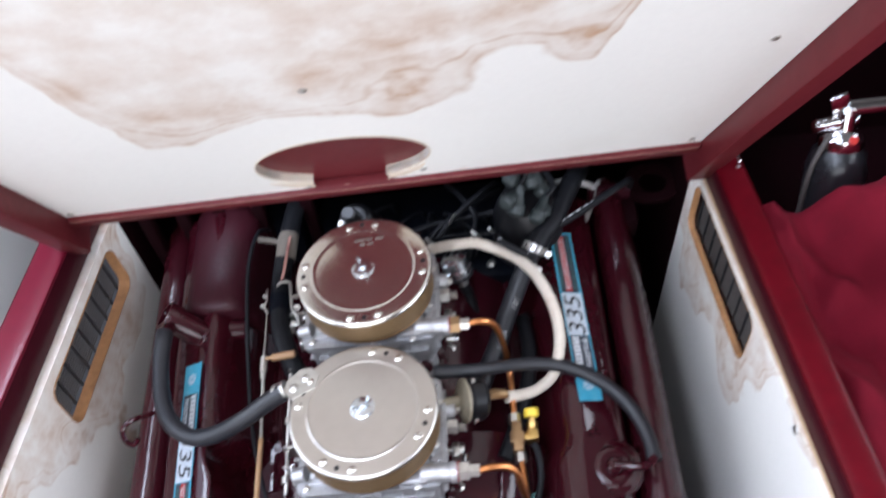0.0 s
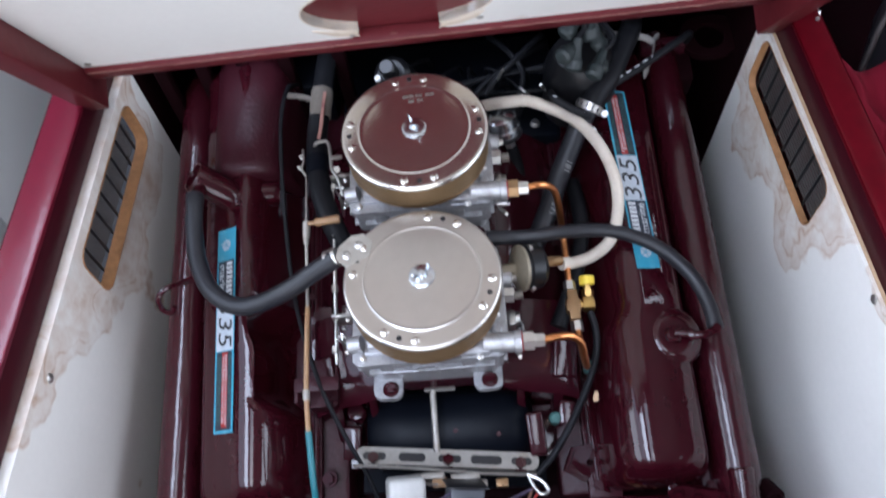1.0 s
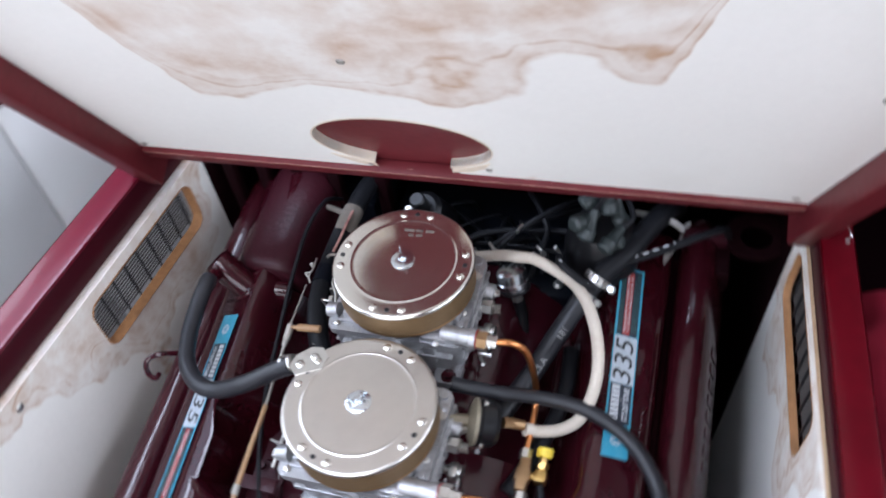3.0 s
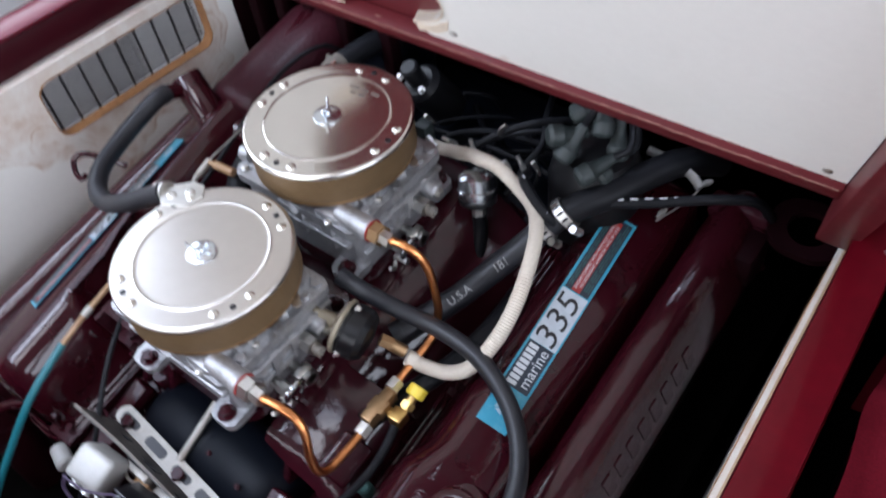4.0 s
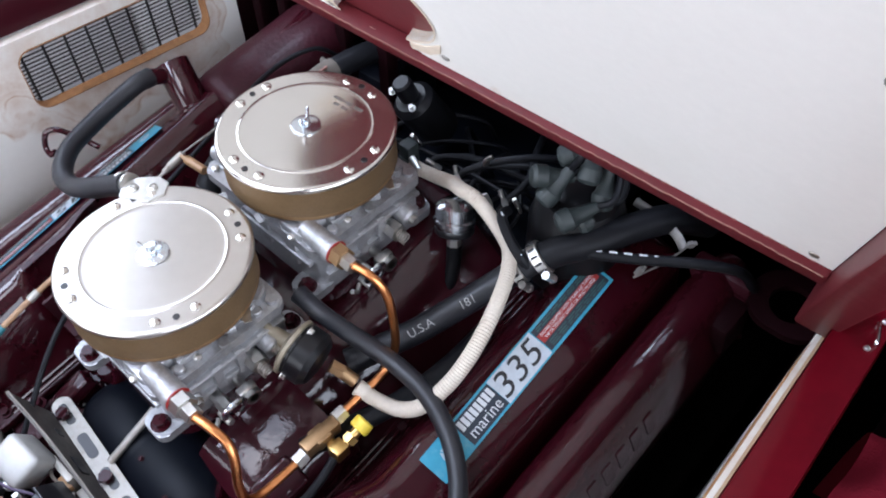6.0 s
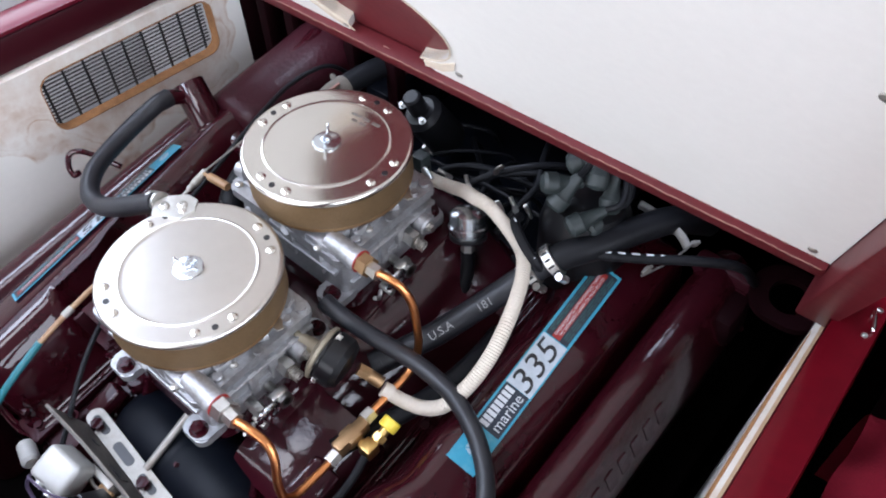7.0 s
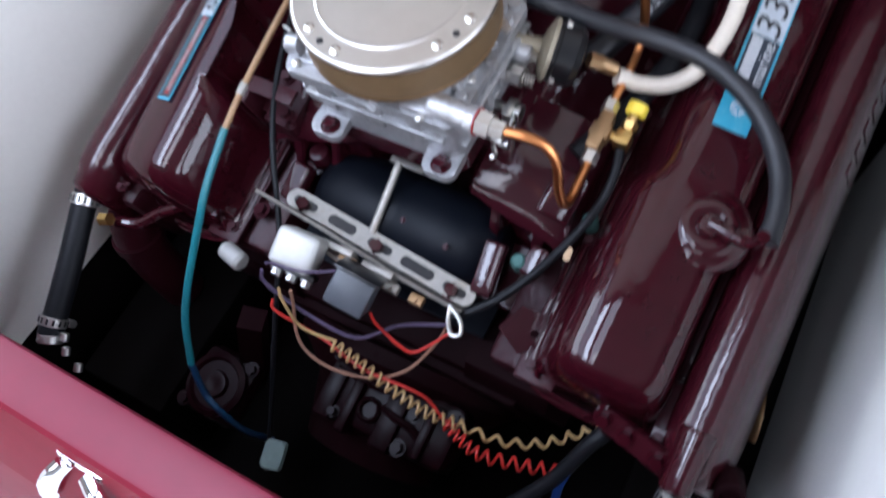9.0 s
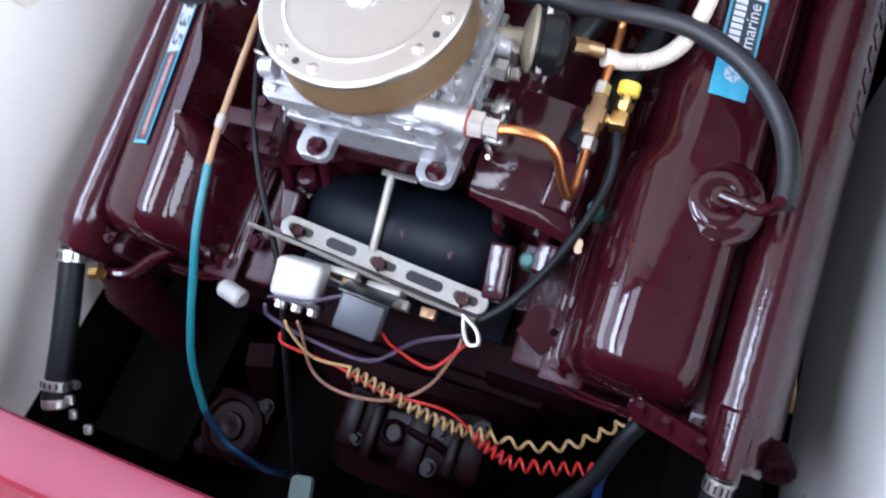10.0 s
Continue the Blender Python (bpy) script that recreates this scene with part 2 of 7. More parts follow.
def stained_white(name, seed, strength, low, high, axis, scale=3.0):
    """White paint with tea-coloured water stains that dry to darker rims; they lie where the coordinate on the axis runs from low to high."""
    m = material(name, (0.82, 0.797, 0.75), 0.55, 0, 90, 0.03, 0.12, 0, (0.77, 0.745, 0.69), 5, 0.5)
    n, l = m.node_tree.nodes, m.node_tree.links
    p = n["Principled BSDF"]
    before = p.inputs["Base Color"].links[0].from_socket
    co = n.new("ShaderNodeTexCoord")
    shift = n.new("ShaderNodeMapping")
    shift.inputs["Location"].default_value = (seed, seed * 0.37, 0)
    l.new(co.outputs["Object"], shift.inputs["Vector"])
    field = n.new("ShaderNodeTexNoise")
    field.inputs["Scale"].default_value, field.inputs["Detail"].default_value = scale, 3
    field.inputs["Roughness"].default_value = 0.42
    l.new(shift.outputs["Vector"], field.inputs["Vector"])
    split = n.new("ShaderNodeSeparateXYZ")
    l.new(co.outputs["Object"], split.inputs[0])
    reach = n.new("ShaderNodeMapRange")
    reach.inputs["From Min"].default_value, reach.inputs["From Max"].default_value = low, high
    reach.inputs["To Min"].default_value, reach.inputs["To Max"].default_value = -0.25, 0.25
    l.new(split.outputs["XYZ".index(axis)], reach.inputs["Value"])
    add = n.new("ShaderNodeMath")
    l.new(field.outputs["Fac"], add.inputs[0])
    l.new(reach.outputs["Result"], add.inputs[1])
    ramp = n.new("ShaderNodeValToRGB")
    els = ramp.color_ramp.elements
    els[0].position, els[1].position = 0.490, 1.0
    els[0].color, els[1].color = (0, 0, 0, 1), (0.25, 0.25, 0.25, 1)
    for pos, v in ((0.516, 0.44), (0.540, 0.27), (0.585, 0.22), (0.60, 0.5), (0.62, 0.25), (0.68, 0.34), (0.70, 0.24), (0.80, 0.38), (0.90, 0.28)):
        e = els.new(pos)
        e.color = (v * strength,) * 3 + (1,)
    l.new(add.outputs[0], ramp.inputs["Fac"])
    mix = n.new("ShaderNodeMix")
    mix.data_type = "RGBA"
    mix.inputs["B"].default_value = (0.46, 0.28, 0.165, 1)
    # blotches that thin and thicken the stain
    blot = n.new("ShaderNodeTexNoise")
    blot.inputs["Scale"].default_value, blot.inputs["Detail"].default_value = scale * 2.6, 6
    blot.inputs["Roughness"].default_value = 0.62
    l.new(shift.outputs["Vector"], blot.inputs["Vector"])
    thick = n.new("ShaderNodeMapRange")
    thick.inputs["From Min"].default_value, thick.inputs["From Max"].default_value = 0.36, 0.66
    thick.inputs["To Min"].default_value, thick.inputs["To Max"].default_value = 0.35, 1.75
    l.new(blot.outputs["Fac"], thick.inputs["Value"])
    amount = n.new("ShaderNodeMath")
    amount.operation, amount.use_clamp = "MULTIPLY", True
    l.new(ramp.outputs["Color"], amount.inputs[0])
    l.new(thick.outputs["Result"], amount.inputs[1])
    l.new(amount.outputs[0], mix.inputs["Factor"])
    l.new(before, mix.inputs["A"])
    l.new(mix.outputs["Result"], p.inputs["Base Color"])
    return m


def tide(m, axis, low, high, line, reach=(-0.16, 0.40), wobble=(-0.28, 0.33)):
    """Keeps the stain above one wavy tide line, given as its height along the axis (0 for x, 1 for y)."""
    n, l = m.node_tree.nodes, m.node_tree.links
    add = [k for k in n if k.bl_idname == "ShaderNodeMath"][0]
    split = [k for k in n if k.bl_idname == "ShaderNodeSeparateXYZ"][0]
    across = n.new("ShaderNodeMapRange")
    across.inputs["From Min"].default_value, across.inputs["From Max"].default_value = low, high
    l.new(split.outputs[axis], across.inputs["Value"])
    rim = n.new("ShaderNodeValToRGB")
    rim.color_ramp.interpolation = "B_SPLINE"
    els = rim.color_ramp.elements
    for k, (x, z) in enumerate(line):
        e = els[k] if k in (0, 1) else els.new((x - low) / (high - low))
        e.position = (x - low) / (high - low)
        e.color = (z,) * 3 + (1,)
    l.new(across.outputs["Result"], rim.inputs["Fac"])
    over = n.new("ShaderNodeMath")
    over.operation = "SUBTRACT"
    l.new(split.outputs[2], over.inputs[0])
    l.new(rim.outputs["Color"], over.inputs[1])
    squeeze = n.new("ShaderNodeMapRange")
    squeeze.inputs["From Min"].default_value, squeeze.inputs["From Max"].default_value = reach
    squeeze.inputs["To Min"].default_value, squeeze.inputs["To Max"].default_value = wobble
    l.new(over.outputs[0], squeeze.inputs["Value"])
    l.new(squeeze.outputs["Result"], add.inputs[1])
    return m


WEST_WHITE = tide(stained_white("white_wall_paint_tea_stains", 3.0, 1.1, 0.56, 0.88, "Z", 9.0), 1, -0.5, 0.5,
                  [(-0.45, 0.76), (0.45, 0.75), (-0.25, 0.755), (-0.174, 0.741), (-0.113, 0.722), (-0.06, 0.715), (-0.043, 0.735), (0.0, 0.685), (0.03, 0.64), (0.06, 0.612), (0.10, 0.59), (0.143, 0.562), (0.20, 0.555), (0.266, 0.561), (0.33, 0.575), (0.376, 0.61), (0.42, 0.69)], (-0.10, 0.20), (-0.27, 0.54))
EAST_WHITE = tide(stained_white("white_wall_paint_brown_tide_line", 5.2, 1.1, 0.56, 0.88, "Z", 9.0), 1, -0.5, 0.5,
                  [(-0.45, 0.79), (0.48, 0.627), (-0.1, 0.785), (0.005, 0.742), (0.025, 0.705), (0.034, 0.664), (0.054, 0.634), (0.11, 0.6), (0.161, 0.595), (0.257, 0.582), (0.352, 0.548), (0.436, 0.587)], (-0.10, 0.20), (-0.27, 0.54))
LID_WHITE = tide(stained_white("white_lid_paint_tea_stains", 1.3, 1.2, 0.18, 0.75, "Z", 5.0), 0, -0.4, 0.4,
                 [(-0.352, 0.95), (0.36, 0.95), (-0.32, 0.42), (-0.28, 0.25), (-0.20, 0.20), (-0.13, 0.235), (-0.04, 0.295), (0.07, 0.305), (0.133, 0.27), (0.20, 0.32), (0.27, 0.37), (0.31, 0.55)], (-0.10, 0.30), (-0.20, 0.60))

# ---------------------------------------------------------------- mesh helpers


def part(name, bm, mat, parent=None, label="", smooth=35):
    """Links a bmesh as one mesh object, under a thing or a part if one is given."""
    bmesh.ops.recalc_face_normals(bm, faces=bm.faces)
    me = bpy.data.meshes.new(name)
    bm.to_mesh(me)
    bm.free()
    me.materials.append(mat)
    me.polygons.foreach_set("use_smooth", [True] * len(me.polygons))
    me.set_sharp_from_angle(angle=radians(smooth))
    ob = new(name, me)
    if parent:
        ob.parent = parent
    if label:
        ob["label"] = label
    return ob


def thing(name, label, category, m=None, group="", kind=""):
    ob = new(name)
    ob.empty_display_size = 0.05
    if m is not None:
        ob.matrix_world = m
    return tagged(ob, label, category, group, kind)


def box(bm, x0, x1, y0, y1, z0, z1, bevel=0.0, m=None, segments=2):
    made = bmesh.ops.create_cube(bm, size=1.0)["verts"]
    bmesh.ops.scale(bm, vec=(x1 - x0, y1 - y0, z1 - z0), verts=made)
    bmesh.ops.translate(bm, vec=((x0 + x1) / 2, (y0 + y1) / 2, (z0 + z1) / 2), verts=made)
    if bevel:
        edges = list({e for v in made for e in v.link_edges})
        made = [g for g in bmesh.ops.bevel(bm, geom=edges, offset=bevel, segments=segments, affect="EDGES", profile=0.5)["verts"]]
        made = list({v for v in made} | {v for f in {f for v in made for f in v.link_faces} for v in f.verts})
    if m is not None:
        bmesh.ops.transform(bm, matrix=m, verts=made)
    return bm


def lathe(bm, profile, steps=32, m=None, close=True):
    """Turns (radius, height) pairs about z."""
    rings = []
    for r, z in profile:
        if r < 1e-6:
            rings.append([bm.verts.new((0, 0, z))])
        else:
            rings.append([bm.verts.new((r * math.cos(2 * math.pi * k / steps), r * math.sin(2 * math.pi * k / steps), z)) for k in range(steps)])
    for a, b in zip(rings, rings[1:]):
        for k in range(steps):
            j = (k + 1) % steps
            if len(a) == 1 and len(b) > 1:
                bm.faces.new((a[0], b[k], b[j]))
            elif len(b) == 1 and len(a) > 1:
                bm.faces.new((a[k], a[j], b[0]))
            elif len(a) > 1:
                bm.faces.new((a[k], a[j], b[j], b[k]))
    if close:
        for ring in (rings[0], rings[-1]):
            if len(ring) > 1:
                bm.faces.new(ring)
    if m is not None:
        bmesh.ops.transform(bm, matrix=m, verts=[v for ring in rings for v in ring])
    return bm


def aim(a, b):
    """A matrix whose z axis runs from a to b."""
    a, b = Vector(a), Vector(b)
    return Matrix.Translation(a) @ (b - a).to_track_quat("Z", "Y").to_matrix().to_4x4()


def rod(bm, a, b, r, steps=16, r2=None, bevel=0.0):
    h = (Vector(b) - Vector(a)).length
    r2 = r if r2 is None else r2
    prof = [(r, 0), (r2, h)] if not bevel else [(r - bevel, 0), (r, bevel), (r2, h - bevel), (r2 - bevel, h)]
    return lathe(bm, prof, steps, aim(a, b))


def smooth_path(points, per=8):
    """Catmull-Rom through the points."""
    p = [Vector(q) for q in points]
    p = [2 * p[0] - p[1], *p, 2 * p[-1] - p[-2]]
    out = []
    for k in range(1, len(p) - 2):
        for j in range(per):
            t = j / per
            a, b, c, d = p[k - 1], p[k], p[k + 1], p[k + 2]
            out.append(0.5 * (2 * b + (c - a) * t + (2 * a - 5 * b + 4 * c - d) * t * t + (3 * b - a - 3 * c + d) * t**3))
    return out + [p[-2]]


def tube(bm, points, r, steps=12, per=8, ribs=0.0, smooth=True, flat=1.0):
    """A round tube along a smooth path; ribs: depth of fine rings round it."""
    path = smooth_path(points, per) if smooth else [Vector(q) for q in points]
    rings, side = [], None
    for k, c in enumerate(path):
        way = (path[min(k + 1, len(path) - 1)] - path[max(k - 1, 0)]).normalized()
        if side is None:
            side = way.orthogonal().normalized()
        side = (side - way * side.dot(way)).normalized()
        up = way.cross(side)
        rr = r - (ribs if k % 2 else 0)
        rings.append([bm.verts.new(c + rr * (math.cos(a) * side + flat * math.sin(a) * up)) for a in (2 * math.pi * j / steps for j in range(steps))])
    for a, b in zip(rings, rings[1:]):
        for k in range(steps):
            j = (k + 1) % steps
            bm.faces.new((a[k], a[j], b[j], b[k]))
    bm.faces.new(rings[0])
    bm.faces.new(rings[-1])
    return bm


def prism(bm, outline, depth, m=None, bevel=0.0):
    """A flat outline in x and y, thickened upwards by depth."""
    low = [bm.verts.new((x, y, 0)) for x, y in outline]
    top = [bm.verts.new((x, y, depth)) for x, y in outline]
    caps = [bm.faces.new(low), bm.faces.new(top)]
    for k in range(len(outline)):
        j = (k + 1) % len(outline)
        bm.faces.new((low[k], low[j], top[j], top[k]))
    made = low + top
    if bevel:
        made = list({v for v in bmesh.ops.bevel(bm, geom=list(caps[1].edges), offset=bevel, segments=2, affect="EDGES")["verts"]} | {v for v in made if v.is_valid})
    if m is not None:
        bmesh.ops.transform(bm, matrix=m, verts=made)
    return bm


def rounded(w, h, r, n=5, cx=0.0, cy=0.0):
    """The outline of a rounded rectangle about a centre."""
    pts = []
    for sx, sy, a0 in ((1, 1, 0), (-1, 1, 90), (-1, -1, 180), (1, -1, 270)):
        for k in range(n + 1):
            a = radians(a0 + 90 * k / n)
            pts.append((cx + sx * (w / 2 - r) + r * math.cos(a), cy + sy * (h / 2 - r) + r * math.sin(a)))
    return pts


def hexnut(bm, a, b, r):
    return rod(bm, a, b, r, 6)


def bolt(bm, at, up=(0, 0, 1), r=0.007, h=0.006):
    """A hexagon head on a washer."""
    a, u = Vector(at), Vector(up).normalized()
    rod(bm, a, a + u * 0.0015, r * 1.45, 16)
    rod(bm, a + u * 0.0015, a + u * (0.0015 + h), r, 6)
    return bm


def B():
    return bmesh.new()


# ---------------------------------------------------------------- compartment
WALL_L, WALL_R, NEAR, FAR, TOP, TOP_R = -0.472, 0.553, -0.450, 0.44, 0.780, 0.752
VENT = {-1: (0.085, 0.385, 0.660, 0.760), 1: (0.107, 0.408, 0.6415, 0.7450)}


def vent_outline(out, n=5):
    """The louvre's outline in y and z, in the west (-1) or the east wall (+1)."""
    y0, y1, z0, z1 = VENT[out]
    return rounded(y1 - y0, z1 - z0, 0.022, n, (y0 + y1) / 2, (z0 + z1) / 2)


def side_wall(name, x, out, mat, foot):
    """A plywood wall with an opening for the vent; out is +1 or -1, the way to its back."""
    bm = B()
    hole = vent_outline(out)
    top = TOP if out < 0 else TOP_R
    frame_pts = [(FAR, top), (NEAR - 0.036, top), (NEAR - 0.036, foot), (FAR, foot)]
    t = 0.018 if out < 0 else 0.010
    for xx in (x, x + out * t):
        inner = [bm.verts.new((xx, a, b)) for a, b in hole]
        outer = [bm.verts.new((xx, a, b)) for a, b in frame_pts]
        n = len(hole) // 4
        # each quarter of the hole joins one corner of the board
        for q in range(4):
            run = inner[q * n:(q + 1) * n]
            for a, b in zip(run, run[1:]):
                bm.faces.new((a, b, outer[q]))
            nxt = inner[((q + 1) * n) % len(inner)]
            bm.faces.new((run[-1], nxt, outer[(q + 1) % 4], outer[q]))
        if xx == x:
            first = (inner, outer)
    for ring_a, ring_b in ((first[0], inner), (first[1], outer)):
        for k in range(len(ring_a)):
            j = (k + 1) % len(ring_a)
            bm.faces.new((ring_a[k], ring_a[j], ring_b[j], ring_b[k]))
    return tagged(part(name, bm, mat), "white painted plywood side wall with brown water stains", "wall", kind="structure")


wall_west = side_wall("wall_west", WALL_L, -1, WEST_WHITE, 0.300)
wall_east = side_wall("wall_east", WALL_R, 1, EAST_WHITE, 0.02)


def vent(x, out, label):
    """A wire louvre in the opening, with the bare rim of the cut round it."""
    v = thing("vent_grille", label, "vent grille", group="wall vents")
    rim = B()
    o = vent_outline(out, 6)
    GR_Y0, GR_Y1, GR_Z0, GR_Z1 = VENT[out]
    cy, cz = (GR_Y0 + GR_Y1) / 2, (GR_Z0 + GR_Z1) / 2
    o = [(cy + (a - cy) * 0.992, cz + (b - cz) * 0.97) for a, b in o]
    big = [(cy + (a - cy) * 1.009 + 0.0006, cz + (b - cz) * 1.022 - 0.0008) for a, b in o]
    faces = []
    for xx in (x - out * (0.0015 if out < 0 else 0.0004), x + out * (0.0185 if out < 0 else 0.0105)):
        faces.append(([rim.verts.new((xx, a, b)) for a, b in o], [rim.verts.new((xx, a, b)) for a, b in big]))
    for k in range(len(o)):
        j = (k + 1) % len(o)
        (i0, o0), (i1, o1) = faces
        rim.faces.new((i0[k], i0[j], o0[j], o0[k]))
        rim.faces.new((i0[k], i0[j], i1[j], i1[k]))
        rim.faces.new((o0[k], o0[j], o1[j], o1[k]))
    part("rim", rim, RIM_WOOD, v, "bare orange-brown cut edge")
    back = 0.0225 if out < 0 else 0.0140
    for k in range(9):
        y = GR_Y0 + 0.014 + (GR_Y1 - GR_Y0 - 0.028) * k / 8
        bm = B()
        rod(bm, (x + out * back, y, GR_Z0 - 0.006), (x + out * back, y, GR_Z1 + (0.006 if out < 0 else 0.001)), 0.0022, 6)
        part("bar", bm, BLACK, v)
    for k in range(15):
        z = GR_Z0 + 0.005 + (GR_Z1 - GR_Z0 - 0.01) * k / 14
        e = 0.010 if k in (0, 14) else 0.002
        bm = B()
        rod(bm, (x + out * (back + 0.0025), GR_Y0 + e, z), (x + out * (back + 0.0025), GR_Y1 - e, z), 0.0015, 5)
        part("slat", bm, DARK_WIRE, v)
    return v


vent(WALL_L, -1, "black wire vent grille in a bare-edged wall opening")
vent(WALL_R, 1, "black wire vent grille in a stained wall opening")

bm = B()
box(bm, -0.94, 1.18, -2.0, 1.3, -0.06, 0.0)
tagged(part("floor", bm, BILGE), "bilge floor under the engine, coloured near black for shade", "floor", kind="structure")
# Walls behind the engine have their shade in the darkened maroon.
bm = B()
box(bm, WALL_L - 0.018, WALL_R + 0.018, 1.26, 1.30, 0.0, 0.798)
tagged(part("wall_north", bm, SHADED_RED), "maroon painted bulkhead behind the engine, darkened for shade", "wall", kind="structure")
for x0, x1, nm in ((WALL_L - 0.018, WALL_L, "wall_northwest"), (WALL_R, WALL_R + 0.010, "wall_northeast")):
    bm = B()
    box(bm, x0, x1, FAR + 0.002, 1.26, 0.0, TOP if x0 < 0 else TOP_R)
    tagged(part(nm, bm, SHADED_RED), "maroon plywood side panel behind the white wall, darkened for shade", "wall", kind="structure")


bm = B()
box(bm, WALL_R + 0.0050, WALL_R + 0.0098, NEAR - 0.034, FAR, TOP_R + 0.0004, TOP_R + 0.0012)
ply = tagged(part("trim_ply_edge", bm, BARE_WOOD), "bare plywood edge on the white wall", "plywood edge", kind="structure")


def splay(ob, east=0.040, lean=0.0):
    """The box widens towards its open end: shifts what stands at its sides outwards there."""
    for part_ in [ob, *ob.children]:
        if part_.type == "MESH":
            for v in part_.data.vertices:
                v.co.x += (east * (0.40 - v.co.y) - lean * max(0.0, TOP_R - v.co.z) if v.co.x > 0 else -0.055 * (0.35 - v.co.y))
    return ob


for ob in (wall_west, wall_east, ply, *[o for o in bpy.data.objects if o.name.startswith(("vent_grille", "wall_northwest", "wall_northeast"))]):
    splay(ob, 0.040, 0.070)


def rail(name, x0, x1, y0, y1, z0, z1, label, mat=RAIL_RED):
    bm = B()
    box(bm, x0, x1, y0, y1, z0, z1, 0.006)
    return tagged(part(name, bm, mat), label, "coaming", kind="structure")


# Each coaming is split in two: darker sides, brighter crimson top strip.
splay(rail("trim_west", WALL_L - 0.062, WALL_L - 0.012, -0.62, 1.3, 0.7815, 0.8345, "coaming sides along the engine box, darker maroon than the top", DARK_RAIL))
splay(rail("trim_west_cap", WALL_L - 0.064, WALL_L - 0.010, -0.62, 1.3, 0.8350, 0.8430, "glossy crimson top strip of the coaming"))
splay(rail("trim_east", WALL_R + 0.0108, WALL_R + 0.053, -0.62, 1.3, 0.7465, 0.8005, "coaming sides along the engine box, darker maroon than the top", DARK_RAIL), 0.040)
splay(rail("trim_east_cap", WALL_R + 0.0098, WALL_R + 0.055, -0.62, 1.3, 0.8010, 0.8090, "glossy crimson top strip of the coaming", CRIMSON), 0.040)
board = rail("trim_south", WALL_L - 0.028, WALL_R + 0.09, -0.497, NEAR, 0.0, 0.785, "glossy crimson board across the open end of the box", FRONT_RED)
for v in board.data.vertices:
    v.co.y -= max(0.0, 0.77 - v.co.z) * 0.10
bm = B()
prism(bm, [(-0.490, 0.7835), (-0.490, 0.70), (-0.740, 0.171), (-0.755, 0.171), (-0.511, 0.70), (-0.4985, 0.7835)], 1.28, Matrix.Translation((WALL_L - 0.09, 0, 0)) @ Matrix(((0, 0, 1, 0), (1, 0, 0, 0), (0, 1, 0, 0), (0, 0, 0, 1))))
for v in bm.verts:
    v.co.y -= max(0.0, 0.784 - v.co.z) * 0.4 if v.co.z > 0.6 else 0.0
tagged(part("trim_front", bm, PANEL_RED, smooth=4), "glossy crimson sloping front panel of the engine box", "panel", kind="structure")
# Unseen deck and lip added to keep light off the engine's far end.
bm = B()
box(bm, WALL_L - 0.07, WALL_R + 0.07, 0.452, 1.3, 0.845, 0.863, 0.003)
box(bm, WALL_L - 0.07, WALL_R + 0.07, 0.452, 0.47, 0.80, 0.845)
tagged(part("deck", bm, WOOD_RED), "unseen maroon deck added behind the raised hatch to block light", "deck", kind="structure")
bm = B()
box(bm, -0.94, -0.90, -2.0, 0.445, 0.0, 0.815, 0.01)
box(bm, -0.94, -0.90, 0.4485, 1.3, 0.0, 0.815, 0.01)
tagged(part("wall_port", bm, CREAM), "pale grey vinyl side lining with a vertical seam", "wall", kind="structure")
bm = B()
box(bm, -0.96, -0.895, -2.0, 1.3, 0.8165, 0.98, 0.012)
tagged(part("wall_port_upper", bm, WOOD_RED), "maroon painted gunwale over the pale lining", "wall", kind="structure")
bm = B()
box(bm, -0.90, WALL_L - 0.10, -2.0, 1.3, 0.12, 0.15)
tagged(part("floor_port", bm, SHADED_FLOOR), "floor beside the engine box, coloured dark grey for shade", "floor", kind="structure")
# Locker surfaces carry the locker's deep shade in their colour.
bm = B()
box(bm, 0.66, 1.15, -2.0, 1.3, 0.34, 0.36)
tagged(part("floor_starboard", bm, SHADED_RED), "maroon locker floor beside the engine box, darkened for shade", "floor", kind="structure")
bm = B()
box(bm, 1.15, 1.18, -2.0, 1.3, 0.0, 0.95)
tagged(part("wall_starboard", bm, SHADED_RED), "maroon painted boat side of the open locker, darkened for shade", "wall", kind="structure")
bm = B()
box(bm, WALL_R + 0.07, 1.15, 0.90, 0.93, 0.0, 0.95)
tagged(part("wall_locker", bm, SHADED_RED), "maroon painted bulkhead at the end of the locker, darkened for shade", "wall", kind="structure")

# Unseen pale floor added as a reflector that brightens the lid's lining.
bm = B()
box(bm, -0.898, 1.148, -2.0, -0.499, 0.152, 0.17)
tagged(part("floor_cockpit", bm, CREAM), "unseen pale grey floor added before the engine box to bounce light", "floor", kind="structure")
bm = B()
box(bm, WALL_R + 0.044, WALL_R + 0.054, -0.49, 1.26, 0.36, 0.7455)
splay(tagged(part("wall_starboard_side", bm, WOOD_RED), "maroon board under the coaming rail", "wall", kind="structure"), 0.040)
bm = B()
box(bm, -40, 40, -40, 40, -0.75, -0.7)
tagged(part("ground", bm, GROUND), "plain grey concrete yard under the boat", "ground", kind="structure")

# Bearers added to black out the shaded bilge beside the engine.
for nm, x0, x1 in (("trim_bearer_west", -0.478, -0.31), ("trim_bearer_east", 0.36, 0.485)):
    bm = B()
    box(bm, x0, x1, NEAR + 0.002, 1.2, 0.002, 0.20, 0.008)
    tagged(part(nm, bm, BILGE), "added bearer in the bilge, coloured near black for shade", "bearer", kind="structure")

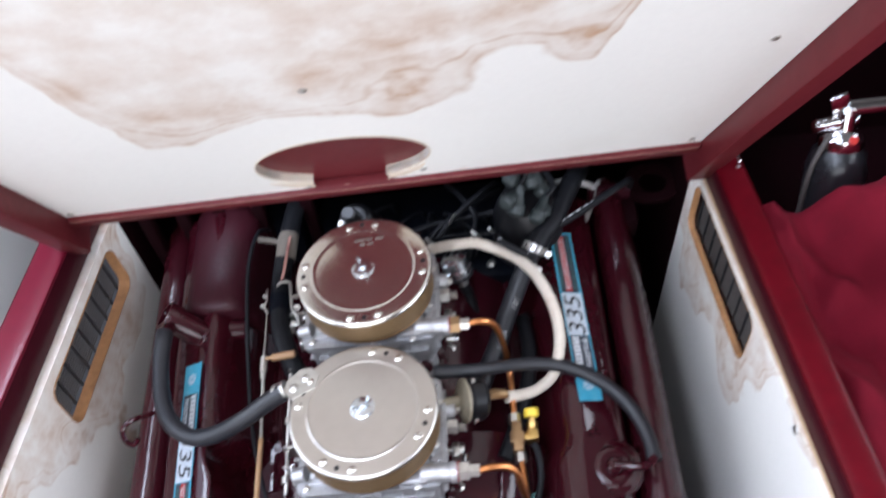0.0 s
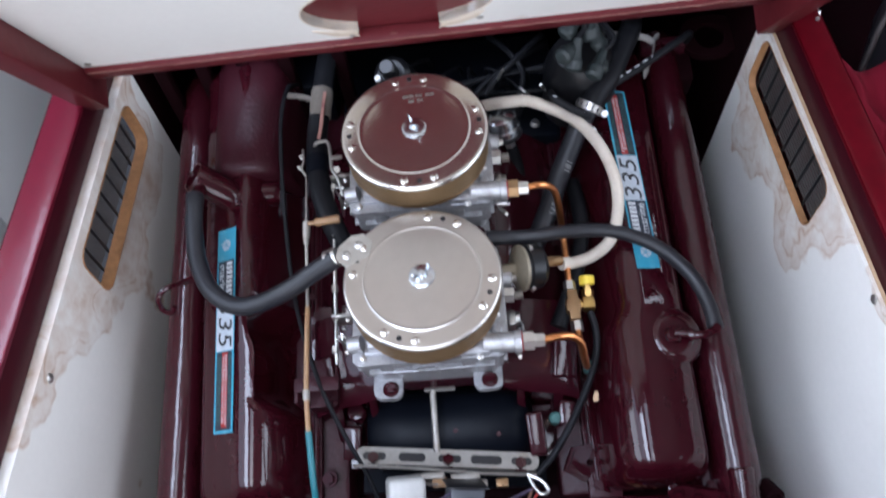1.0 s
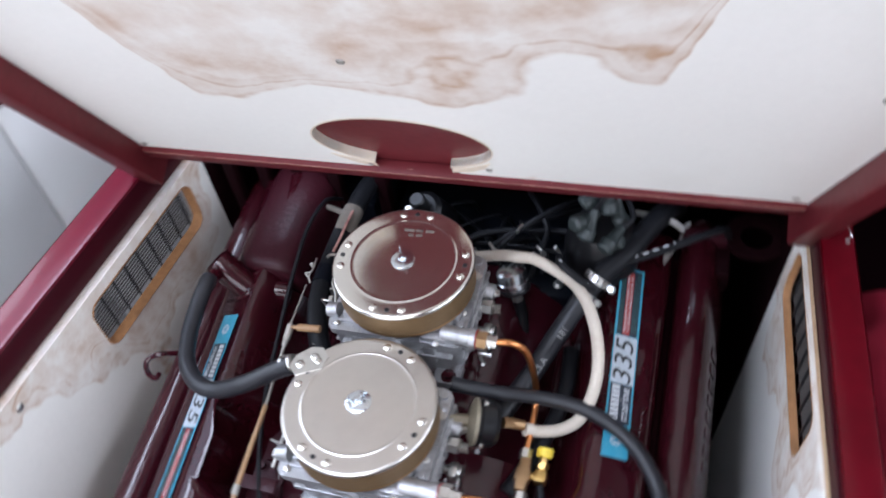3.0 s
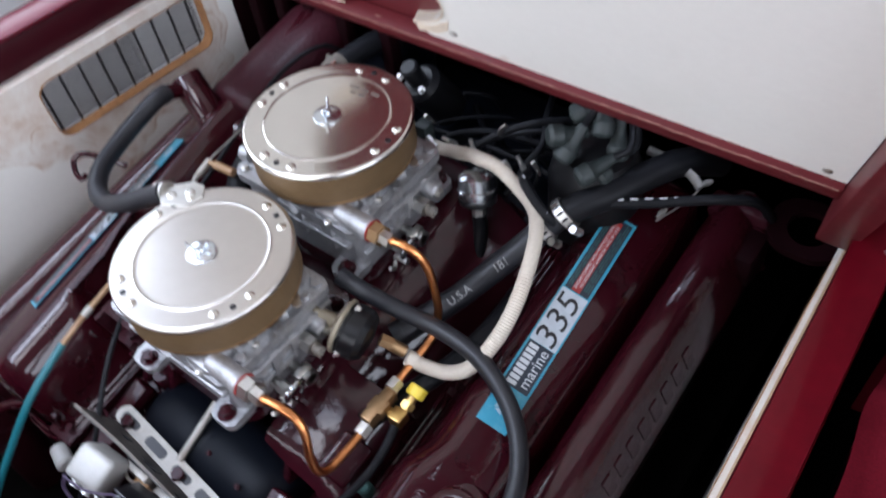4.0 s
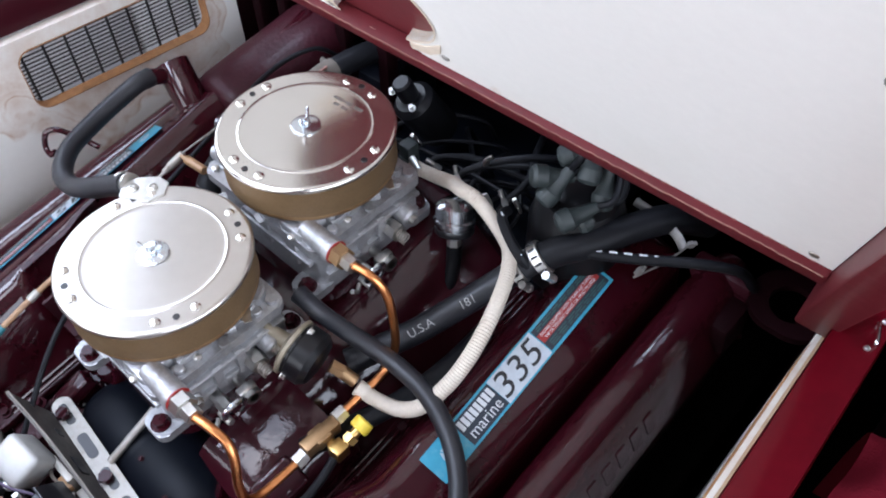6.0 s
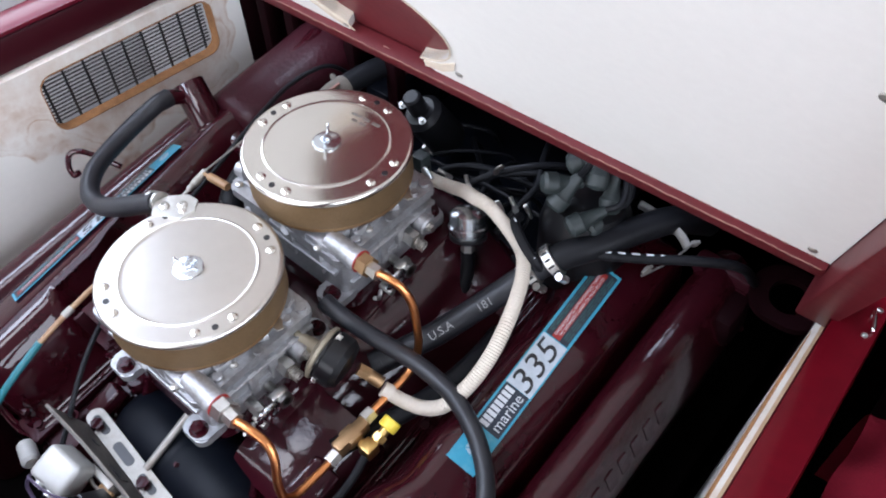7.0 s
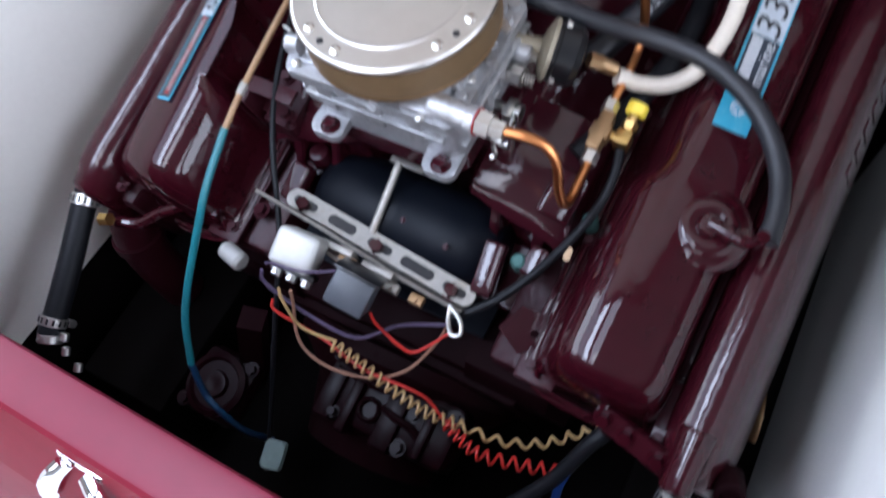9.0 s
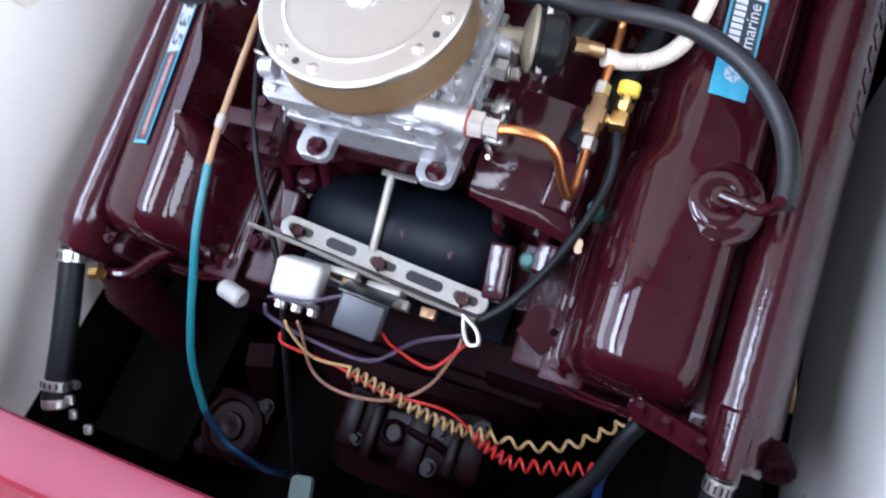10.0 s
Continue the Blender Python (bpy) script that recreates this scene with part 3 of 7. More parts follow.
# Dark panel added where the wall's foot sinks into shade.
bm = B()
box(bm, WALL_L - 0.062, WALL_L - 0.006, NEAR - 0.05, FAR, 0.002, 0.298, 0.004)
splay(tagged(part("wall_hull_side", bm, BILGE), "boat side added below the white wall, near black for shade", "wall", kind="structure"))

# Ribs darkened like the bulkhead, for the shade under the deck.
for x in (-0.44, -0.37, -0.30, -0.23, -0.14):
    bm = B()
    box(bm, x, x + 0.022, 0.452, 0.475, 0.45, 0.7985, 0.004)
    tagged(part("trim_rib", bm, SHADED_RED), "maroon timber rib under the deck, darkened for shade", "rib", kind="structure")

# unseen shed added round the boat to shape the light, with door and skylights
for nm, x0, head in (("wall_shed_west", -3.3, 3.5), ("wall_shed_east", 3.2, 3.1)):
    bm = B()
    for y0, y1, z0, z1 in ((-4.5, 4.0, -0.7, 1.3), (-4.5, 4.0, head, ROOF), (-4.5, -2.6, 1.3, head), (1.4, 4.0, 1.3, head)):
        box(bm, x0, x0 + 0.1, y0, y1, z0, z1)
    tagged(part(nm, bm, SHED), "unseen timber wall added round the boat, with a window opening", "wall", kind="structure")
for nm, q in (("wall_shed_north", (-3.2, 3.2, 3.9, 4.0, -0.7, ROOF)),
              ("wall_shed_southwest", (-3.2, -2.9, -4.5, -4.4, -0.7, ROOF)), ("wall_shed_southeast", (2.1, 3.2, -4.5, -4.4, -0.7, ROOF))):
    bm = B()
    box(bm, *q)
    tagged(part(nm, bm, SHED), "unseen brown timber wall added round the boat", "wall", kind="structure")
bm = B()
for x0, x1 in ((-3.3, -3.1), (-1.42, -1.32), (-0.52, -0.08), (0.64, 3.3)):
    box(bm, x0, x1, -2.7, 1.5, ROOF, ROOF + 0.05)
box(bm, -3.3, 3.3, -4.5, -2.7, ROOF, ROOF + 0.05)
box(bm, -3.3, 3.3, 1.5, 4.0, ROOF, ROOF + 0.05)
tagged(part("ceiling", bm, SHED), "unseen brown timber roof added over the boat, with skylight strips", "roof", kind="structure")

# ---------------------------------------------------------------- hatch lid
LID = Matrix.Translation((0.038, 0.3605, 0.8866)) @ Matrix.Rotation(radians(4.07), 4, "Z") @ Matrix.Rotation(radians(2.78), 4, "Y") @ Matrix.Rotation(radians(29.44), 4, "X")
# in the lid's own frame x runs across, z up along the board and -y towards the open side


def lid():
    t = thing("engine_hatch", "raised engine hatch with stained white lining and maroon frame", "hatch", LID)
    w0, w1, h, k0, k1 = -0.496, 0.503, 0.87, -0.02, 0.085

    def left(z):
        return w0 + k0 * z

    def right(z):
        return w1 + k1 * z

    # white lining with a round opening that breaks through the lower edge
    bm = B()
    pts = []
    cx, cz, rx, rz, neck = -0.049, 0.112, 0.124, 0.094, 0.056
    base = math.asin(neck / rx)
    for k in range(41):
        ang = -math.pi / 2 + base + (2 * math.pi - 2 * base) * k / 40
        pts.append((cx + rx * math.cos(ang), cz + rz * math.sin(ang)))
    outline = [(right(0), 0.0), (right(h), h), (left(h), h), (left(0), 0.0), (cx - neck - 0.012, 0.0), *reversed(pts), (cx + neck + 0.012, 0.0)]
    prism(bm, outline, 0.012, Matrix.Rotation(radians(90), 4, "X"))
    part("lining", bm, LID_WHITE, t, "white painted plywood lining with large brown water stains")
    bm = B()
    low = [bm.verts.new((x, -0.0135, z)) for x, z in pts]
    back = [bm.verts.new((x, 0.001, z)) for x, z in pts]
    off = [bm.verts.new((cx + (x - cx) * 1.015, -0.0135, cz + (z - cz) * 1.03)) for x, z in pts]
    for k in range(len(pts) - 1):
        bm.faces.new((low[k], low[k + 1], back[k + 1], back[k]))
        bm.faces.new((low[k], low[k + 1], off[k + 1], off[k]))
    part("cut_edge", bm, CREAM_WOOD, t, "pale unpainted edge of the round opening")
    for s in (-1, 1):
        bm = B()
        a = cx + s * neck
        prism(bm, [(a, 0.006), (a + s * 0.003, 0.022), (a + s * 0.030, 0.034), (a + s * 0.062, 0.062 if s > 0 else 0.05), (a + s * 0.052, 0.036), (a + s * 0.030, 0.016)], 0.0012, Matrix.Translation((0, -0.0122, 0)) @ Matrix.Rotation(radians(90), 4, "X"))
        part("bare_patch", bm, CREAM_WOOD, t, "bare patch where the paint has flaked")

    def board(name, xa, xb, ya, yb, za, zb, slope=0.0, mat=WOOD_RED):
        bm = B()
        box(bm, xa, xb, ya, yb, za, zb, 0.003)
        for v in bm.verts:
            v.co.x += slope * v.co.z
        part(name, bm, mat, t)

    bm = B()
    prism(bm, [(left(-0.03) - 0.03, -0.028), (right(-0.03) + 0.03, -0.028), (right(h) + 0.03, h + 0.02), (left(h) - 0.03, h + 0.02)], 0.014, Matrix.Translation((0, 0.0155, 0)) @ Matrix.Rotation(radians(90), 4, "X"))
    part("skin", bm, WOOD_RED, t, "maroon outer board seen through the round opening")
    board("side_board", w0 - 0.037, w0 - 0.001, -0.052, 0.001, -0.085, h + 0.02, k0)
    board("side_board", w1 + 0.001, w1 + 0.037, -0.052, 0.001, -0.085, h + 0.02, k1)
    board("bottom_board", w0 - 0.0005, w1 + 0.0005, -0.0205, 0.0012, -0.034, -0.0005)
    board("top_board", left(h) - 0.0005, right(h) + 0.0005, -0.052, 0.001, h + 0.001, h + 0.026)
    bm = B()
    edge = [(w0 + 0.004 + (w1 - w0 - 0.008) * k / 160, -0.0206 + random.uniform(-0.0005, 0.0004), -0.0012 + random.uniform(-0.0009, 0.0005)) for k in range(161)]
    tube(bm, edge, 0.0007, 5, 1, smooth=False)
    for k in range(14):
        x = random.choice((random.uniform(w0 + 0.02, w1 - 0.02), random.uniform(0.3, w1 - 0.02)))
        prism(bm, [(x, 0), (x + 0.004, -0.001), (x + random.uniform(0.006, 0.012), 0.0005), (x + 0.005, 0.0020)], 0.0006, Matrix.Translation((0, -0.0122, 0.0002)) @ Matrix.Rotation(radians(90), 4, "X"))
    tagged(part("worn_edge", bm, CHIPPED, t, "worn pale edge where the paint has chipped"), kind="stuff")
    for x, z in ((w0 + 0.012, 0.014), (-0.115, 0.014), (0.064, 0.030), (0.483, 0.0185), (0.480, 0.36), (left(0.36) + 0.02, 0.36), (-0.061, 0.37), (-0.055, 0.70)):
        bm = B()
        lathe(bm, [(0.0052, 0), (0.0047, 0.0014), (0.003, 0.0022), (0.0009, 0.0024), (0.0008, 0.0012), (0, 0.0012)], 14, Matrix.Translation((x, -0.012, z)) @ Matrix.Rotation(radians(90), 4, "X"))
        part("screw", bm, DULL_STEEL, t)
    return t


lid()

# ---------------------------------------------------------------- engine
ENG = Matrix.Translation((0.008, 0.0, 0.80)) @ Matrix.Rotation(radians(9.3), 4, "X")
engine = thing("engine", "maroon painted V8 inboard marine engine in its box", "engine", ENG)


def local(p):
    """A place in the world, in the engine's frame."""
    return tuple(ENG.inverted() @ Vector(p))


def loft(bm, sections):
    """Joins rings of equal length; caps both ends."""
    rings = [[bm.verts.new(p) for p in ring] for ring in sections]
    n = len(rings[0])
    for a, b in zip(rings, rings[1:]):
        for k in range(n):
            j = (k + 1) % n
            bm.faces.new((a[k], a[j], b[j], b[k]))
    bm.faces.new(rings[0])
    bm.faces.new(rings[-1])
    return bm


def cover_section(y, s, drop=0.0, grow=0.0):
    """A slice across a rocker cover: sloping inner flank, tight shoulder, flat crown, outer flank; it narrows behind the breather."""
    far = min(1.0, max(0.0, (y + 0.045) / 0.05))
    far = far * far * (3 - 2 * far)
    prof = [(0.205, -0.300, 0), (0.212, -0.292, 0), (0.219, -0.287, 0.1), (0.226, -0.270, 0.4), (0.231, -0.242, 0.8), (0.240, -0.216, 1), (0.2525, -0.1955, 1), (0.262, -0.1865, 1), (0.273, -0.1810, 1), (0.285, -0.1795, 1), (0.298, -0.1815, 0.4), (0.338, -0.1935, 0), (0.352, -0.1980, 0),
            (0.361, -0.205, 0), (0.365, -0.216, 0), (0.367, -0.26, 0), (0.372, -0.33, 0)]
    dip = min(1.0, max(0.0, (y + 0.125) / 0.03)) * min(1.0, max(0.0, (0.045 - y) / 0.04)) if s < 0 else 0.0
    prof = [(x + 0.030 * dip * (1 if x < 0.245 else max(0.0, (0.285 - x) / 0.04)), z, k) for x, z, k in prof]
    if s < 0:
        prof[8:11] = [(0.273, -0.1810, 0.7), (0.285, -0.1795, 0.4), (0.298, -0.1815, 0)]
        prof[11:15] = [(0.338, -0.2010, 0), (0.351, -0.2078, 0), (0.361, -0.2155, 0), (0.365, -0.226, 0)]
    lift = 0.012 + 0.073 * (y + 0.148) if s < 0 else 0.0
    return [(s * (x + 0.016 * k * far + grow * (1 if x < 0.3 else -1)), y, z - (drop - lift) * (1 if z > -0.28 else 0)) for x, z, k in prof] + [(s * 0.30, y, -0.34)]


ENDS = ((-0.262, 0.075, 0.016), (-0.260, 0.045, 0.011), (-0.254, 0.022, 0.006), (-0.246, 0.009, 0.003), (-0.236, 0.002, 0.001), (-0.22, 0, 0))
for s in (1, -1):
    bm = B()
    loft(bm, [cover_section(y, s, d, g) for y, d, g in (*ENDS, (-0.16, 0, 0), *[(-0.13 + 0.008 * k, 0, 0) for k in range(10)], *[(-0.05 + 0.006 * k, 0, 0) for k in range(18)], (0.10, 0, 0), (0.43, 0, 0), (0.445, 0.006, 0.001), (0.455, 0.02, 0.005), (0.46, 0.06, 0.014))])
    part("rocker_cover", bm, ENGINE_RED, engine, "glossy maroon stamped rocker cover", 60)
    # flange round the cover
    bm = B()
    box(bm, min(s * 0.200, s * 0.25), max(s * 0.200, s * 0.25), -0.27, 0.47, -0.306, -0.292, 0.004)
    for y in (-0.25, -0.09, 0.08, 0.25, 0.43):
        bolt(bm, (s * 0.216, y, -0.291), (0, 0, 1), 0.006, 0.005)
    part("cover_flange", bm, CAST_RED, engine)
    # cylinder head
    bm = B()
    box(bm, min(s * 0.16, s * 0.39), max(s * 0.16, s * 0.39), -0.262, 0.47, -0.44, -0.309, 0.008)
    part("cylinder_head", bm, CAST_RED, engine)
    # exhaust manifold: a log with a rounded ridge
    bm = B()
    def slice_(y, k=1.0, s=s):
        prof = [(0.374, -0.29), (0.375, -0.250), (0.379, -0.233), (0.386, -0.2215), (0.396, -0.2145), (0.407, -0.2125), (0.418, -0.2150), (0.428, -0.222), (0.436, -0.235), (0.446, -0.265), (0.455, -0.30), (0.452, -0.36), (0.42, -0.40), (0.378, -0.39)]
        return [(s * (0.415 + (x - 0.415) * k), y, -0.30 + (z + 0.30) * k) for x, z in prof]
    loft(bm, [slice_(-0.30, 0.72), slice_(-0.29, 0.86), slice_(-0.272, 0.9), slice_(-0.262, 0.97), slice_(-0.24), slice_(0.42), slice_(0.47, 0.97), slice_(0.50, 0.8)])
    part("exhaust_manifold", bm, MANIFOLD_RED, engine, "maroon cast exhaust manifold with a rounded top", 50)
    bm = B()
    prism(bm, [(s * 0.365, -0.272), (s * 0.43, -0.274), (s * 0.43, -0.262), (s * 0.365, -0.258)][::s], 0.006, Matrix.Translation((0, 0, -0.262)), 0.001)
    part("end_flange", bm, ENGINE_RED, engine)
    for x in (0.372, 0.388):
        bm = B()
        bolt(bm, (s * x, -0.268, -0.2555), (0, 0, 1), 0.0045, 0.005)
        part("flange_bolt", bm, CAST_RED, engine)
    bm = B()
    box(bm, min(s * 0.36, s * 0.43), max(s * 0.36, s * 0.43), -0.285, -0.20, -0.42, -0.275, 0.012)
    part("end_casting", bm, CAST_RED, engine)

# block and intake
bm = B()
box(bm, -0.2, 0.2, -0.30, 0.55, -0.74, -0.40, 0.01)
part("block", bm, SHADED_RED, engine)
bm = B()
for s in (1, -1):
    loft(bm, [[(s * 0.205, y, -0.30), (s * 0.13, y, -0.215 - d), (s * 0.10, y, -0.195 - d), (s * 0.04, y, -0.195 - d), (s * 0.04, y, -0.33), (s * 0.205, y, -0.33)] for y, d in ((-0.06, 0.04), (-0.05, 0.0), (0.33, 0.0), (0.35, 0.04))])
box(bm, -0.10, 0.10, -0.055, 0.34, -0.32, -0.19, 0.01)
part("intake_manifold", bm, CAST_GLOSS, engine, "glossy maroon intake manifold")
for y, z in ((0.0, 0.6305), (0.2168, 0.668)):
    bm = B()
    prism(bm, rounded(0.172, 0.160, 0.026), 0.026, ENG.inverted() @ Matrix.Translation((0.004, y, z - 0.026)), 0.006)
    part("carburettor_pad", bm, CAST_GLOSS, engine, "glossy maroon mounting pad")

# ---------------------------------------------------------------- carburettors with flame arrestors


def flame_arrestor(centre, turn, label, wing, metal):
    t = thing("flame_arrestor", label, "flame arrestor", Matrix.Translation(centre) @ Matrix.Rotation(radians(turn), 4, "Z"), "flame arrestors")
    bm = B()
    lathe(bm, [(0.100, -0.0012), (0.1036, -0.0008), (0.1043, 0.0012), (0.1041, 0.0032), (0.1030, 0.0049), (0.1014, 0.0058), (0.1002, 0.0061), (0.0992, 0.00615), (0.0975, 0.00615), (0.094, 0.00615), (0.083, 0.00615), (0.0796, 0.00615), (0.0790, 0.0062), (0.0780, 0.0066), (0.0768, 0.0071), (0.0756, 0.0066), (0.0746, 0.0063), (0.071, 0.0063), (0.04, 0.0064), (0, 0.0064)], 96)
    part("cover", bm, metal, t, "polished round metal cover")
    bm = B()
    ring = []
    for k in range(240):
        a = 2 * math.pi * k / 240
        r = 0.1012 if k % 2 else 0.10105
        ring.append((r * math.cos(a), r * math.sin(a)))
    prism(bm, ring, 0.0385, Matrix.Translation((0, 0, -0.039)))
    part("filter_ring", bm, FILTER, t, "brass coloured crimped filter ring", 15)
    bm = B()
    lathe(bm, [(0.09, -0.0465), (0.098, -0.0460), (0.1008, -0.0445), (0.1016, -0.042), (0.1008, -0.0392), (0.094, -0.0388)], 72)
    part("base_pan", bm, OLD_BRASS, t)
    for k in range(4):
        for d in (-13, 13):
            a = radians(90 * k + d)
            bm = B()
            lathe(bm, [(0.0058, 0), (0.0056, 0.0015), (0.004, 0.003), (0, 0.0037)], 16, Matrix.Translation((0.091 * math.cos(a), 0.091 * math.sin(a), 0.0058)))
            part("rivet", bm, POLISHED, t)
        a = radians(90 * k)
        bm = B()
        lathe(bm, [(0.0036, 0), (0.0036, 0.0011), (0.0028, 0.0012), (0, 0.0004)], 14, Matrix.Translation((0.0915 * math.cos(a), 0.0915 * math.sin(a), 0.0059)))
        part("vent_hole", bm, BLACK, t, "dark drilled hole")
    bm = B()
    lathe(bm, [(0.017, 0.0066), (0.0172, 0.0085), (0.0150, 0.0098), (0, 0.0098)], 32)
    part("washer", bm, ZINC, t, "bright zinc washer")
    bm = B()
    lathe(bm, [(0.0064, 0.0096), (0.0058, 0.0135), (0.0047, 0.0148), (0.0026, 0.0148), (0.0026, 0.0165), (0, 0.0168)], 20)
    for s in (1, -1):
        prism(bm, [(s * x, z) for x, z in ((0.0036, 0.0104), (0.0085, 0.0118), (0.0130, 0.0178), (0.0142, 0.0228), (0.0122, 0.0246), (0.0092, 0.0222), (0.0064, 0.0168), (0.0036, 0.0142))], 0.0018, Matrix.Rotation(radians(wing), 4, "Z") @ Matrix.Translation((0, 0.0009, 0)) @ Matrix.Rotation(radians(90), 4, "X"))
    part("wing_nut", bm, ZINC, t, "bright zinc wing nut")
    if wing > 100:
        # worn stamping, as bars
        for x, y, w in ((-0.012, 0.056, 0.016), (0.006, 0.056, 0.010), (0.021, 0.056, 0.012), (-0.004, 0.047, 0.008), (0.008, 0.047, 0.009)):
            bm = B()
            box(bm, x, x + w, y, y + 0.0045, 0.0063, 0.00665)
            part("stamp_bar", bm, DULL_STEEL, t)
    return t


front = flame_arrestor((0.0, 0.0, 0.7835), -20, "polished flame arrestor cover on the near carburettor, hose bracket riveted on", 55, SATIN)
flame_arrestor((0.0, 0.2168, 0.8210), 3, "polished flame arrestor cover on the far carburettor, stamped lettering worn", 118, POLISHED)


def carburettor(centre, label):
    """A square four-barrel body; its own frame has the top gasket at z = 0."""
    t = thing("carburettor", label, "carburettor", Matrix.Translation(centre), "carburettors")
    bm = B()
    prism(bm, rounded(0.205, 0.172, 0.014), 0.012, Matrix.Translation((0.0, -0.004, -0.052)), 0.002)
    prism(bm, rounded(0.165, 0.150, 0.03), 0.020, Matrix.Translation((0.0, 0.0, -0.041)), 0.003)
    prism(bm, rounded(0.120, 0.120, 0.05, 8), 0.022, Matrix.Translation((0.0, 0.0, -0.022)), 0.002)
    for x, y in ((-0.092, -0.078), (0.0, -0.083), (0.088, -0.079), (-0.092, 0.07), (0.09, 0.07), (0.098, 0.0), (-0.098, 0.0)):
        rod(bm, (x, y, -0.041), (x, y, -0.036), 0.0065, 14)
    for x in (-0.07, 0.07):
        box(bm, x - 0.012, x + 0.012, -0.07, 0.06, -0.041, -0.026, 0.004)
    rod(bm, (-0.105, -0.062, -0.034), (-0.088, -0.062, -0.030), 0.011, 16)
    rod(bm, (0.06, -0.02, -0.030), (0.092, -0.02, -0.036), 0.008, 16)
    rod(bm, (0.055, 0.03, -0.030), (0.085, 0.03, -0.034), 0.007, 16)
    for x, y, r, h in ((0.062, -0.055, 0.009, 0.016), (0.045, 0.062, 0.008, 0.014), (-0.05, -0.062, 0.008, 0.012), (0.078, 0.045, 0.011, 0.010), (-0.075, 0.05, 0.010, 0.012), (0.082, -0.045, 0.006, 0.018), (0.02, -0.075, 0.010, 0.006)):
        rod(bm, (x, y, -0.042), (x, y, -0.042 + h), r, 16, bevel=0.0015)
    box(bm, 0.030, 0.090, -0.050, -0.030, -0.041, -0.030, 0.002)
    box(bm, 0.050, 0.088, 0.010, 0.024, -0.041, -0.028, 0.002)
    tube(bm, [(0.04, -0.04, -0.036), (0.07, -0.02, -0.034), (0.092, 0.02, -0.037)], 0.005, 10, 5)
    part("airhorn", bm, ALLOY, t, "cast aluminium top casting")
    bm = B()
    prism(bm, rounded(0.196, 0.158, 0.010), 0.046, Matrix.Translation((0.0, -0.001, -0.100)), 0.002)
    for y in (-0.05, -0.02, 0.01, 0.04):
        for s in (1, -1):
            box(bm, s * 0.1 - 0.004, s * 0.1 + 0.004, y - 0.006, y + 0.006, -0.098, -0.058, 0.002)
    for x in (-0.06, 0.0, 0.05):
        box(bm, x - 0.010, x + 0.010, -0.086, -0.076, -0.097, -0.060, 0.003)
    for s in (1, -1):
        box(bm, s * 0.101 - 0.005, s * 0.101 + 0.005, -0.075, 0.072, -0.066, -0.060, 0.0015)
        box(bm, s * 0.099 - 0.004, s * 0.099 + 0.004, -0.075, 0.072, -0.092, -0.088, 0.0015)
    rod(bm, (0.095, 0.045, -0.075), (0.118, 0.045, -0.078), 0.013, 20, bevel=0.002)
    rod(bm, (0.095, -0.055, -0.080), (0.108, -0.055, -0.080), 0.010, 18, bevel=0.002)
    box(bm, -0.085, 0.085, -0.088, -0.078, -0.080, -0.074, 0.0015)
    part("bowl", bm, ALLOY, t)
    for x, y, z, ux in ((0.119, 0.045, -0.078, 1), (0.109, -0.055, -0.080, 1), (-0.101, -0.03, -0.075, -1), (-0.101, 0.045, -0.07, -1)):
        bm = B()
        bolt(bm, (x, y, z), (ux, 0, 0.05), 0.005, 0.005)
        part("bowl_plug", bm, STEEL, t)
    # accelerator pump, levers and fittings at the side
    bm = B()
    prism(bm, rounded(0.040, 0.038, 0.018, 8), 0.013, Matrix.Translation((0.066, 0.056, -0.041)), 0.002)
    part("pump_cover", bm, ALLOY, t, "round cast aluminium pump cover")
    for q in ((0.080, 0.0885, -0.034, 0.036, -0.041, -0.0325), (0.058, 0.066, -0.030, 0.030, -0.041, -0.0335), (-0.086, -0.050, -0.076, -0.066, -0.041, -0.035), (-0.02, 0.045, -0.0795, -0.0755, -0.041, -0.0375)):
        bm = B()
        box(bm, *q, 0.0015)
        part("casting_rib", bm, ALLOY, t)
    bm = B()
    rod(bm, (0.030, -0.018, -0.029), (0.074, -0.020, -0.031), 0.0105, 18, bevel=0.0015)
    part("pump_barrel", bm, ALLOY, t)
    bm = B()
    prism(bm, [(-0.018, 0), (0.018, 0), (0.010, 0.010), (-0.010, 0.010)], 0.010, Matrix.Translation((-0.005, -0.086, -0.0505)) @ Matrix.Rotation(radians(90), 4, "X"), 0.001)
    part("front_boss", bm, ALLOY, t)
    bm = B()
    prism(bm, [(0, -0.004), (0.030, -0.010), (0.034, -0.004), (0.012, 0.018), (0.004, 0.018)], 0.002, Matrix.Translation((0.072, 0.030, -0.027)) @ Matrix.Rotation(radians(12), 4, "Z"), 0.0005)
    part("pump_lever", bm, STEEL, t)
    for y, z, r in ((0.022, -0.084, 0.0118), (-0.030, -0.112, 0.0085)):
        bm = B()
        rod(bm, (0.094, y, z), (0.106, y, z), r * 0.8, 16)
        hexnut(bm, (0.105, y, z), (0.120, y - 0.001, z), r)
        part("hex_fitting", bm, STEEL, t)
    bm = B()
    tube(bm, [(0.1205 + 0.00040 * k, 0.021 + 0.0068 * math.cos(k * 0.785), -0.085 + 0.0068 * math.sin(k * 0.785)) for k in range(30)], 0.0010, 6, 1, smooth=False)
    part("return_spring", bm, DULL_STEEL, t)
    for s in (1, -1):
        bm = B()
        tube(bm, [(s * 0.080, -0.066, -0.052), (s * 0.097, -0.040, -0.050), (s * 0.0985, 0.02, -0.050), (s * 0.090, 0.068, -0.052)], 0.0032, 8, 5)
